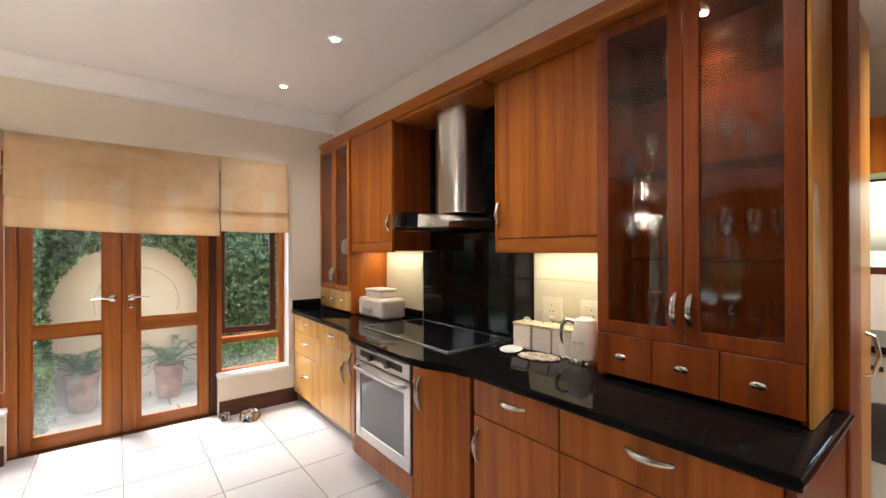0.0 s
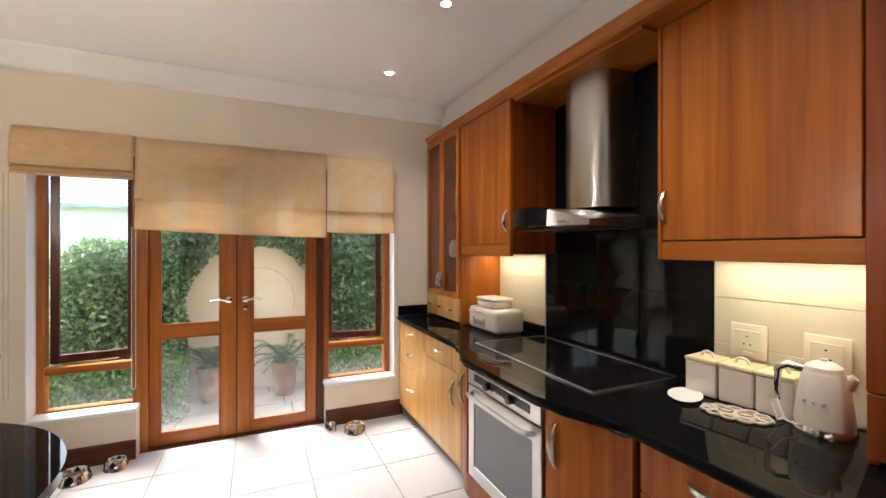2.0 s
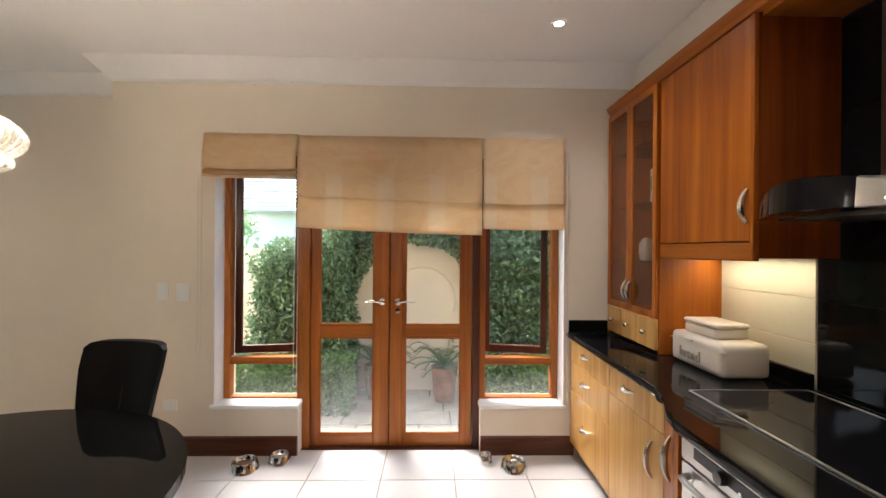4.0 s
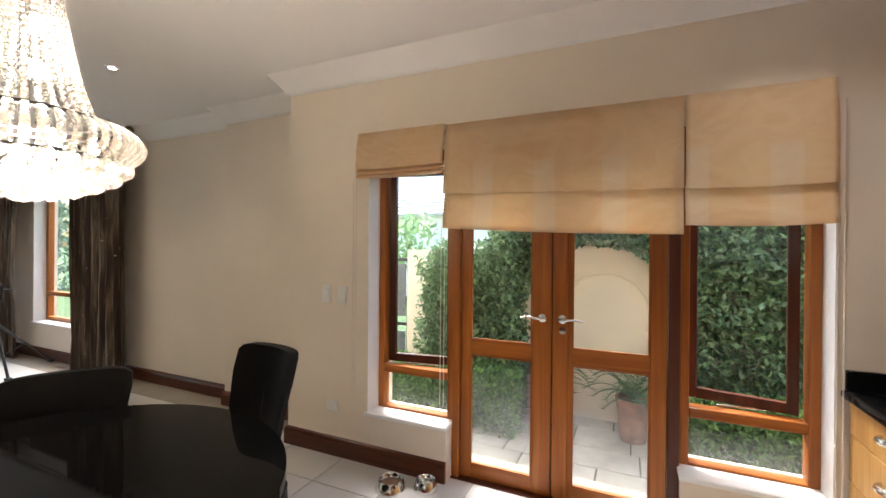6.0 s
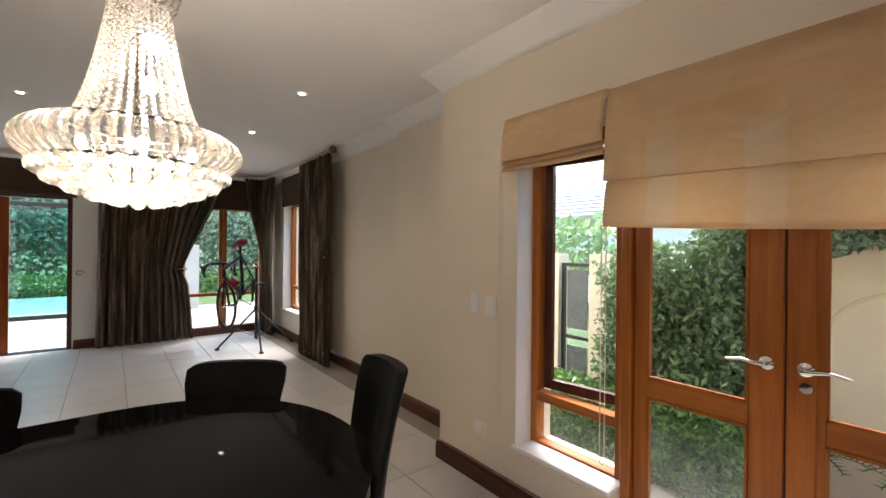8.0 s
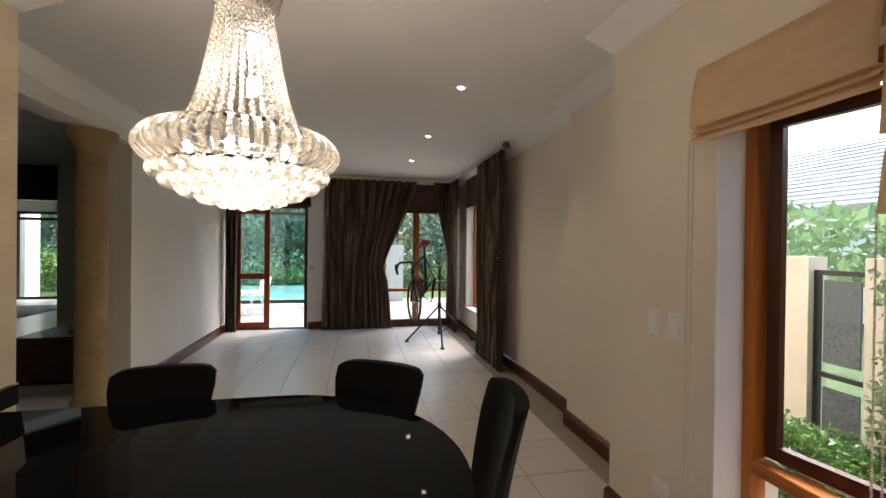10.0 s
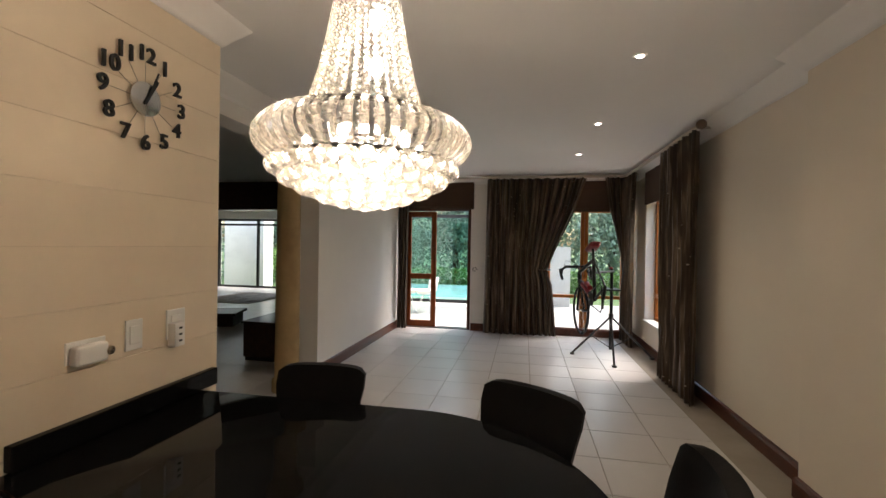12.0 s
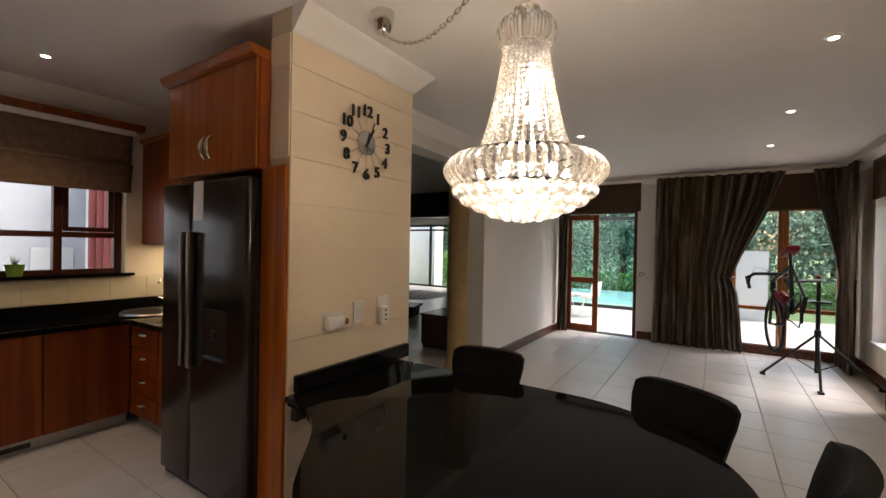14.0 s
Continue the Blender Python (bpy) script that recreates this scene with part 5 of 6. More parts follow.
def curtain(label, a, b, edge0, edge1, top, pleats, along, fixed, depth=0.05):
    """A gathered curtain; edge0 and edge1 give its two sides at a height, along one wall."""
    t = thing("curtain", 0, 0, 0, label=label, category="curtain", group="living room curtains")
    bm = B()
    uv = bm.loops.layers.uv.new("UVMap")
    nu, nv = pleats * 12, 34
    rows, width = [], abs(edge1(top) - edge0(top))
    for j in range(nv + 1):
        z = 0.012 + (top - 0.012) * j / nv
        p0, p1 = edge0(z), edge1(z)
        row = []
        for i in range(nu + 1):
            f = i / nu
            s = edge0(top) + (edge1(top) - edge0(top)) * f + (p1 - edge1(top)) * f ** 2.2 + (p0 - edge0(top)) * (1 - f) ** 2.2
            ph = 2 * math.pi * pleats * f + 1.5 * math.sin(7 * f + fixed) + 1.1 * noise.noise(Vector((f * 5, z * 0.8, fixed + pleats)))
            squeeze = min(1.0, abs(p1 - p0) / width)
            d = depth * (0.75 + 0.35 * noise.noise(Vector((f * 9, z * 0.6, pleats)))) * (0.55 + 0.45 * squeeze) * (math.sin(ph) + 0.3 * math.sin(2.1 * ph + 1 + z)) + 0.012 * noise.noise(Vector((f * 14, z * 3.5, 2)))
            q = (fixed + d, s, z) if along == "y" else (s, fixed + d, z)
            row.append((bm.verts.new(q), f * width, z))
        rows.append(row)
    for r0, r1 in zip(rows, rows[1:]):
        for i in range(nu):
            c = (r0[i], r0[i + 1], r1[i + 1], r1[i])
            fc = bm.faces.new([v[0] for v in c])
            for lp, v in zip(fc.loops, c):
                lp[uv].uv = (v[1], v[2])
    ob = part("fabric", bm, M_DRAPE, t, "dark taupe fabric with silvery stripes", True)
    sol = ob.modifiers.new("thick", "SOLIDIFY")
    sol.thickness = 0.004
    return t, ob


def mix_line(pts):
    """Height to place along the wall, smoothed between given stops."""
    def f(z):
        for (z0, s0), (z1, s1) in zip(pts, pts[1:]):
            if z <= z1:
                k = max(0.0, (z - z0) / (z1 - z0))
                return s0 + (s1 - s0) * k
        return pts[-1][1]
    return f


W_X = -7.42
t, _ = curtain("dark striped curtain, full length, tied back beside the window", 0, 0, mix_line([(0, 2.17), (3, 2.21)]), mix_line([(0, 3.44), (0.9, 3.36), (1.15, 3.27), (1.5, 3.4), (2.2, 3.72), (2.8, 3.92)]), 2.76, 12, "y", W_X, 0.06)
part("tie_back", tube(B(), [(W_X - 0.09, 3.1, 1.2), (W_X + 0.08, 3.15, 1.17), (W_X + 0.1, 3.26, 1.16), (W_X - 0.02, 3.32, 1.17)], 0.018, 8), M_DRAPE, t, "fabric tie-back", True)
t, _ = curtain("dark striped curtain in the corner, tied back beside the window", 0, 0, mix_line([(0, 4.5), (0.9, 4.5), (1.15, 4.56), (1.5, 4.47), (2.2, 4.3), (2.8, 4.2)]), mix_line([(0, 4.68), (3, 4.68)]), 2.76, 5, "y", W_X, 0.04)
part("tie_back", tube(B(), [(W_X + 0.07, 4.52, 1.17), (W_X + 0.08, 4.62, 1.17), (W_X - 0.02, 4.68, 1.18)], 0.016, 8), M_DRAPE, t, "fabric tie-back", True)
curtain("dark striped curtain gathered in the corner of the room", 0, 0, mix_line([(0, -7.3), (3, -7.3)]), mix_line([(0, -6.85), (1.15, -6.98), (2.8, -6.75)]), 2.74, 5, "x", 4.53, 0.035)
curtain("dark striped full-length curtain drawn beside the window", 0, 0, mix_line([(0, -5.42), (3, -5.46)]), mix_line([(0, -4.42), (3, -4.42)]), 2.74, 8, "x", 4.53, 0.05)
curtain("dark striped curtain drawn aside at the glazed door", 0, 0, mix_line([(0, 0.56), (3, 0.56)]), mix_line([(0, 0.74), (3, 0.76)]), 2.76, 4, "y", W_X, 0.04)
M_POLE = plain("pale_pole", (0.5, 0.45, 0.38), 0.4, var=0.1)
for a, b in (((-7.4, 0.56, 2.785), (-7.4, 4.6, 2.785)), ((-7.3, 4.53, 2.775), (-4.36, 4.53, 2.775))):
    t = thing("curtain_pole", 0, 0, 0, label="pale round curtain pole under the ceiling", category="curtain pole", group="curtain poles")
    part("pole", rod(B(), a, b, 0.024, None, 14), M_POLE, t, "", True)
    for f in ((0.02, 0.45, 0.98) if a[1] < 1 else (0.05, 0.96)):
        p = [a[k] + (b[k] - a[k]) * f for k in range(3)]
        q = (p[0] - 0.2, p[1], p[2]) if a[1] < 1 else (p[0], p[1] + 0.19, p[2])
        part("bracket", rod(B(), p, q, 0.016, None, 8), M_POLE, t, "", True)
    part("finial", ball(B(), b if a[1] > 1 else a, 0.05, 2), plain("finial_wood", (0.12, 0.08, 0.05), 0.4) if a[1] > 1 else M_POLE, t, "round finial", True)
M_BROWN = plain("brown_blind_cloth", (0.06, 0.028, 0.014), 0.8, var=0.2, grain=200, bump=0.2)
for y0, y1, z0 in ((0.58, 1.95, 2.235), (3.3, 4.44, 2.2)):
    t = thing("raised_blind", 0, 0, 0, label="dark brown cloth blind, fully raised", category="blind", group="brown blinds")
    part("cloth", box(box(B(), -7.59, -7.565, y0, y1, z0, 2.79, 0.004), -7.597, -7.55, y0, y1, z0, z0 + 0.05, 0.008), M_BROWN, t)
t = thing("raised_blind", 0, 0, 0, label="dark brown cloth blind, fully raised", category="blind", group="brown blinds")
part("cloth", box(B(), -6.86, -5.5, 4.685, 4.71, 2.24, 2.75, 0.004), M_BROWN, t)


def timber_window(name, horizontal, a, b, at, z0, z1, posts, rails, label):
    w = thing(name, 0, 0, 0, label=label, category="window", kind="structure")

    def bar(nm, s0, s1, c0, c1, mat):
        bm = box(B(), at, at + 0.07, s0, s1, c0, c1, 0.003) if not horizontal else box(B(), s0, s1, at, at + 0.07, c0, c1, 0.003)
        part(nm, bm, mat, w)
    for p in [a, *posts, b - 0.06]:
        bar("frame_post", p, p + 0.06, z0, z1, M_FRAME)
    for r in [z0, *rails, z1 - 0.06]:
        bar("frame_rail", a + 0.06, b - 0.06, r, r + 0.055, M_FRAME_X)
    ob = part("pane", box(B(), at + 0.033, at + 0.037, a + 0.06, b - 0.06, z0 + 0.05, z1 - 0.05) if not horizontal else box(B(), a + 0.06, b - 0.06, at + 0.033, at + 0.037, z0 + 0.05, z1 - 0.05), M_GLASS, w)
    ob.visible_shadow = False
    return w


timber_window("window_4", False, 3.28, 4.6, -7.78, 0.0, 2.25, [3.86, 3.925], [0.66], "full-height timber glazed window between tied curtains")
part("bottom_board", box(B(), -7.7, -7.66, 3.34, 4.54, 0.0, 0.13, 0.004), M_SKIRT_Y, bpy.data.objects["window_4"], "red-brown timber bottom board")
timber_window("window_5", True, -6.85, -5.55, 4.85, 0.47, 2.3, [-6.2], [0.82], "timber framed side window behind a curtain")
tagged(part("window_sill", box(B(), -6.87, -5.53, 4.69, 4.85, 0.455, 0.475, 0.004), M_SILL, None, "white window sill"), "", "window sill", "", "structure")
tagged(part("trim", box(B(), -6.852, -6.846, 4.715, 4.86, 0.475, 2.3), M_SILL, None, "white painted window reveal"), "", "trim", "", "structure")
# glazed door to the terrace
d = thing("door_2", 0, 0, 0, label="timber glazed terrace door, one half slid open", category="door", kind="structure")
for y0, y1 in ((0.61, 0.68), (1.84, 1.90)):
    part("frame_post", box(B(), -7.76, -7.64, y0, y1, 0, 2.28, 0.004), M_FRAME_DARK, d)
part("frame_head", box(B(), -7.76, -7.64, 0.68, 1.84, 2.21, 2.28), M_FRAME_DARK, d)
part("track", box(B(), -7.78, -7.62, 0.61, 1.90, 0.0, 0.012), M_STEEL_DARK, d)
bm = box(box(B(), -7.7, -7.66, 0.68, 0.745, 0.014, 2.2, 0.003), -7.7, -7.66, 1.14, 1.235, 0.014, 2.2, 0.003)
leaf = part("leaf", bm, M_CHERRY_DARK, d, "dark timber sliding leaf")
for z0, z1 in ((0.014, 0.13), (0.92, 1.02), (2.1, 2.2)):
    part("rail", box(B(), -7.699, -7.661, 0.745, 1.14, z0, z1), M_CHERRY_DARK, leaf)
pg = part("pane", box(B(), -7.682, -7.678, 0.745, 1.14, 0.13, 2.1), M_GLASS, leaf)
pg.visible_shadow = False
t = thing("wall_hook", -7.598, 1.98, 1.12, 0, "dark iron scroll hook for a curtain", "hook")
part("scroll", tube(B(), [(0.01 + 0.002 * i, 0.05 * math.cos(i * 0.55) * (1 - i / 16), 0.05 * math.sin(i * 0.55) * (1 - i / 16)) for i in range(13)], 0.006, 6), M_BLACK, t, "", True)


# bicycle on a repair stand
st = thing("repair_stand", -6.09, 4.08, 0, label="black tripod bicycle repair stand on the tiles", category="stand")
part("upright", rod(B(), (0, 0, 0.15), (0, 0, 1.27), 0.024, 0.021, 12), M_BLACK, st, "", True)
for fx, fy in ((-0.2, -0.49), (0.37, -0.02), (-0.17, 0.59)):
    lg = part("leg", rod(B(), (0, 0, 0.61), (fx, fy, 0.025), 0.014, None, 10), M_BLACK, st, "", True)
    part("foot", box(B(), fx - 0.03, fx + 0.03, fy - 0.03, fy + 0.03, 0, 0.03, 0.008), M_BLACK, lg, "rubber foot")
    part("brace", rod(B(), (0, 0, 0.17), (fx * 0.5, fy * 0.5, 0.31), 0.007, None, 8), M_BLACK, st, "", True)
part("collar", lathe(B(), [(0.034, 0), (0.034, 0.07), (0.02, 0.08)], 14, (0, 0, 0.58)), M_BLACK, st, "", True)
part("clamp_arm", rod(B(), (0, 0.02, 1.24), (0.27, -0.27, 1.23), 0.017, None, 10), M_BLACK, st, "", True)
part("clamp_knob", ball(B(), (-0.01, -0.01, 1.285), 0.03, 2, 0.6), plain("red_knob", (0.35, 0.02, 0.025), 0.4), st, "red clamp knob", True)
part("tray", box(B(), -0.12, 0.14, -0.1, 0.1, 0.98, 1.0, 0.004), M_BLACK, st, "black tool tray")
bk = thing("bicycle", -5.615, 3.79, 0.85, 190, "red and black road bicycle clamped nose-down in the stand", "bicycle")
bk.matrix_basis = pose(-5.615, 3.79, 0.85, 0, 22, 190)
M_RED = plain("red_enamel", (0.24, 0.012, 0.016), 0.35)
M_TYRE = plain("tyre_rubber", (0.015, 0.015, 0.015), 0.7)
fm = B()
# bike frame: +x to the front, origin near the cranks
head, headb, seat, bb, rear = (0.50, 0, 0.58), (0.53, 0, 0.46), (-0.12, 0, 0.55), (0, 0, 0.05), (-0.40, 0, 0.1)
for p, q, r in ((head, headb, 0.03), (head, seat, 0.024), (headb, bb, 0.034), (seat, bb, 0.024), (bb, rear, 0.016), (seat, rear, 0.014)):
    rod(fm, p, q, r, None, 10)
part("frame", fm, M_BLACK, bk, "black bicycle frame", True)
part("down_tube_decal", rod(B(), (0.42, 0, 0.375), (0.15, 0, 0.165), 0.0355, None, 10), M_RED, bk, "red painted band", True)
part("fork", rod(rod(B(), headb, (0.62, 0.05, 0.05), 0.017), headb, (0.62, -0.05, 0.05), 0.017), M_BLACK, bk, "black fork", True)
part("seat_post", rod(B(), seat, (-0.15, 0, 0.72), 0.016), M_BLACK, bk, "", True)
part("saddle", box(B(), -0.27, -0.02, -0.07, 0.07, 0.69, 0.76, 0.03, 3), M_RED, bk, "dark red saddle", True)
part("handlebar", tube(B(), [(0.64, -0.22, 0.52), (0.68, -0.22, 0.6), (0.62, -0.21, 0.67), (0.54, -0.18, 0.68), (0.52, 0, 0.68), (0.54, 0.18, 0.68), (0.62, 0.21, 0.67), (0.68, 0.22, 0.6), (0.64, 0.22, 0.52)], 0.021, 8), M_BLACK, bk, "black dropped handlebar", True)
part("stem", rod(B(), head, (0.52, 0, 0.68), 0.016), M_BLACK, bk, "", True)


def wheel(cx, cz, parent):
    R = 0.33
    pts = [(cx + R * math.cos(2 * math.pi * i / 40), 0, cz + R * math.sin(2 * math.pi * i / 40)) for i in range(40)]
    w = part("wheel", tube(B(), pts, 0.019, 6, True), M_TYRE, parent, "black tyre", True)
    bm = rod(B(), (cx, -0.05, cz), (cx, 0.05, cz), 0.015)
    for i in range(18):
        a = 2 * math.pi * i / 18
        rod(bm, (cx, 0.03 * (-1) ** i, cz), (cx + R * math.cos(a), 0, cz + R * math.sin(a)), 0.0012, None, 4)
    part("spokes", bm, M_NICKEL, w)
    part("wheel_rim", tube(B(), [(cx + (R - 0.02) * math.cos(2 * math.pi * i / 40), 0, cz + (R - 0.02) * math.sin(2 * math.pi * i / 40)) for i in range(40)], 0.009, 6, True), M_BLACK, w, "", True)


wheel(0.62, 0.05, bk)
for sy in (-0.21, 0.21):
    part("brake_lever", tube(B(), [(0.66, sy, 0.68), (0.74, sy, 0.7), (0.75, sy * 1.02, 0.62), (0.71, sy * 1.02, 0.54)], [0.022, 0.024, 0.01, 0.007], 8), M_BLACK, bk, "black brake lever", True)
part("drink_bottle", lathe(B(), [(0.035, 0), (0.035, 0.16), (0.02, 0.185), (0.012, 0.2), (0.0, 0.202)], 14, m=pose(0.13, 0, 0.24, 0, 50, 0)), M_RED, bk, "red drink bottle", True)
part("derailleur", rod(rod(B(), rear, (-0.38, 0.04, -0.06), 0.022), (-0.38, 0.04, -0.06), (-0.33, 0.04, -0.16), 0.014), M_BLACK, bk, "", True)
part("drive_chain", tube(B(), [(0, 0.055, 0.14), (-0.4, 0.055, 0.15), (-0.44, 0.055, 0.1), (-0.36, 0.055, -0.14), (-0.3, 0.055, -0.2), (-0.1, 0.055, -0.08), (0, 0.055, -0.04)], 0.007, 6), M_BLACK, bk, "drooping chain", True)
part("brake_cable", tube(B(), [(0.7, 0.2, 0.62), (0.66, 0.14, 0.82), (0.6, 0.02, 0.76), (0.52, -0.02, 0.56), (0.54, -0.02, 0.45)], 0.004, 6), M_BLACK, bk, "", True)
part("crank_set", lathe(B(), [(0.09, -0.004), (0.09, 0.004), (0.0, 0.005)], 24, m=pose(0, 0.05, 0.05, 90)), M_BLACK, bk, "", True)
part("crank_arm", rod(B(), (0, 0.06, 0.05), (0.1, 0.06, -0.08), 0.01), M_BLACK, bk, "", True)
part("pedal", box(B(), 0.07, 0.14, 0.06, 0.14, -0.09, -0.07, 0.004), M_BLACK, bk)

# ---- lounge beyond the opening ----
M_DARKWOOD = timber("dark_brown_wood", (0.02, 0.01, 0.006), (0.04, 0.02, 0.012), (0.06, 0.03, 0.018), "x", 0.4)
t = thing("media_cabinet", -5.2, -0.43, 0, label="low dark brown wooden media cabinet", category="cabinet")
part("body", box(B(), -0.38, 0.38, -0.32, 0.32, 0.05, 0.49, 0.006), M_DARKWOOD, t)
part("top", box(B(), -0.4, 0.4, -0.34, 0.34, 0.49, 0.52, 0.005), M_DARKWOOD, t)
part("plinth", box(B(), -0.36, 0.36, -0.3, 0.3, 0, 0.05), M_BLACK, t)
tv = thing("television", -5.25, -0.4, 0.52, 33, label="flat black television standing on the media cabinet", category="television")
part("screen", box(B(), -0.4, 0.4, -0.03, 0.03, 0.06, 0.9, 0.008), M_BLACK, tv)
part("foot", box(B(), -0.2, 0.2, -0.1, 0.1, 0, 0.02, 0.005), M_BLACK, tv)
part("neck", rod(B(), (0, 0, 0.02), (0, 0, 0.1), 0.02), M_BLACK, tv)
t = thing("coffee_table", -6.9, -2.75, 0, 20, label="low dark brown wooden coffee table on the tiles", category="table")
part("top", box(B(), -0.36, 0.36, -0.36, 0.36, 0.2, 0.25, 0.006), M_DARKWOOD, t)
part("body", box(B(), -0.3, 0.3, -0.3, 0.3, 0.0, 0.2), M_DARKWOOD, t)
tagged(part("rug", box(B(), -11.4, -9.3, -5.6, -3.9, 0.002, 0.014, 0.004), plain("grey_rug", (0.4, 0.35, 0.33), 0.95, var=0.35, scale=5, grain=80, bump=0.5), None, "grey patterned rug on the lounge floor"), "", "rug")
structure("bulkhead", box(B(), -8.1, -7.86, -9.2, -2.21, 2.25, CEIL), M_DARKWOOD, "dark wooden bulkhead across the lounge", "beam")
w = thing("window_6", 0, 0, 0, label="black framed glazed lounge doors to the garden", category="window", kind="structure")
for y in (-7.6, -6.1, -4.6, -3.27):
    part("frame_post", box(B(), -12.8, -12.72, y, y + 0.07, 0, 2.35), M_BLACK, w)
for z in (0.0, 2.12, 2.28):
    part("frame_rail", box(B(), -12.79, -12.73, -7.53, -3.27, z, z + 0.07), M_BLACK, w)
pg = part("pane", box(B(), -12.765, -12.76, -7.53, -3.27, 0.07, 2.28), M_GLASS, w)
pg.visible_shadow = False

# ---- scullery behind the doorway ----
t = thing("washing_machine", 3.9, 0.45, 0, label="white front-loading washing machine under the scullery worktop", category="washing machine")
part("body", box(B(), -0.28, 0.3, -0.3, 0.3, 0.02, 0.86, 0.012), M_WHITE, t)
part("door", lathe(B(), [(0.17, 0), (0.17, 0.03), (0.14, 0.045), (0.0, 0.03)], 28, m=pose(-0.28, 0, 0.42, 0, -90, 0)), M_STEEL_DARK, t, "round door", True)
part("control_panel", box(B(), -0.286, -0.28, -0.28, 0.28, 0.74, 0.84), M_CREAMP, t)
part("display", box(B(), -0.289, -0.285, 0.0, 0.1, 0.77, 0.8), M_BLACK, t)
tagged(part("worktop", box(B(), 3.55, 4.25, -0.9, 0.95, 0.882, 0.922, 0.008), M_GRANITE, None, "black granite scullery worktop"), "", "worktop")
u = thing("base_cabinet", 0, 0, 0, label="cherry base cabinet in the scullery", category="cabinet")
part("body", box(B(), 3.6, 4.2, -0.9, 0.12, 0.0, 0.88), M_CHERRY_DARK, u)
structure("wall_scullery_back", box(box(box(box(B(), 4.25, 4.35, -1.69, -0.1, 0, CEIL), 4.25, 4.35, 0.9, 1.0, 0, CEIL), 4.25, 4.35, -0.1, 0.9, 0, 1.3), 4.25, 4.35, -0.1, 0.9, 2.0, CEIL), M_WALL, "cream scullery wall", "wall")
u = thing("wall_cabinet", 0, 0, 0, label="cherry wall cabinet in the scullery", category="cabinet")
part("body", box(B(), 3.9, 4.25, -0.9, 0.98, 1.95, 2.3), M_CHERRY, u)
dl = thing("door_3", 0, 0, 0, label="cherry door of the scullery, standing open", category="door", kind="structure")
# leaf brightened by colour, as lit wood
leaf = part("leaf", box(B(), 2.44, 2.82, 0.412, 0.446, 0.01, 2.46, 0.003), M_CHERRY_GOLD_LIT, dl)
part("handle", tube(B(), [(2.67, 0.412, 0.94), (2.67, 0.385, 0.95), (2.67, 0.37, 1.03), (2.67, 0.385, 1.11), (2.67, 0.412, 1.12)], 0.009, 8), M_NICKEL, leaf, "bowed nickel pull", True)
w = thing("window_7", 0, 0, 0, label="dark timber framed scullery window over the worktop", category="window", kind="structure")
for y0, y1 in ((-0.1, -0.04), (0.36, 0.42), (0.84, 0.9)):
    part("frame_post", box(B(), 4.27, 4.33, y0, y1, 1.3, 2.0), M_FRAME_DARK, w)
for z0, z1 in ((1.3, 1.35), (1.94, 2.0)):
    part("frame_rail", box(B(), 4.275, 4.325, -0.04, 0.84, z0, z1), M_FRAME_DARK, w)

# ---- things on the worktop ----
bb = thing("bread_bin", 1.985, 3.33, 0.903, -90, "rounded cream enamel bread bin with raised lettering", "bread bin")
part("body", box(B(), -0.21, 0.21, -0.12, 0.12, 0, 0.165, 0.03, 4), M_CREAM, bb, "", True)
part("lid_seam", box(B(), -0.2115, 0.2115, -0.1215, 0.1215, 0.12, 0.123), M_CHAIN, bb)
part("handle", box(B(), -0.06, 0.0, -0.137, -0.12, 0.135, 0.145, 0.003), M_CREAM, bb)
# raised letters in darkened cream, the relief's shading put into the colour
lettering("lettering", "bread", 0.075, 0.004, pose(-0.03, -0.122, 0.062, 90), plain("shaded_enamel", (0.4, 0.34, 0.28), 0.4), bb)
bx = thing("storage_tin", 1.99, 3.35, 1.069, -90, "small cream tin standing on the bread bin", "tin")
part("body", box(B(), -0.125, 0.125, -0.085, 0.085, 0, 0.05, 0.012, 3), M_CREAM, bx, "", True)
part("lid", box(B(), -0.13, 0.13, -0.09, 0.09, 0.05, 0.075, 0.012, 3), M_CREAM, bx, "", True)
M_TINLID = plain("tin_lid_enamel", (0.7, 0.6, 0.36), 0.35)
for i, (x, y) in enumerate(((2.075, 1.76), (2.09, 1.63), (2.10, 1.50))):
    t = thing("canister", x, y, 0.903, -84, "square cream canister with an arched lid handle", "canister", "kitchen canisters")
    part("body", box(B(), -0.06, 0.06, -0.06, 0.06, 0, 0.135, 0.006, 2), M_CREAM, t)
    part("lid", box(B(), -0.063, 0.063, -0.063, 0.063, 0.135, 0.152, 0.005, 2), M_TINLID, t)
    part("handle", tube(B(), [(-0.025, 0, 0.15), (-0.018, 0, 0.168), (0, 0, 0.175), (0.018, 0, 0.168), (0.025, 0, 0.15)], 0.006, 8), M_CREAM, t, "", True)
    part("label_text", box(B(), -0.035, 0.035, -0.0612, -0.0598, 0.07, 0.075), M_CHAIN, t, "unreadable script on the front")
kt = thing("kettle", 2.045, 1.35, 0.903, label="cream retro kettle with a chrome handle and base", category="kettle")
kt.scale = (0.84, 0.84, 0.98)
part("body", lathe(B(), [(0.092, 0.028), (0.094, 0.04), (0.083, 0.12), (0.07, 0.195), (0.062, 0.208)], 32), M_CREAM, kt, "", True)
part("lid", lathe(B(), [(0.062, 0.208), (0.058, 0.222), (0.035, 0.236), (0.012, 0.24), (0.012, 0.248), (0.0, 0.25)], 28), M_CREAM, kt, "cream domed lid", True)
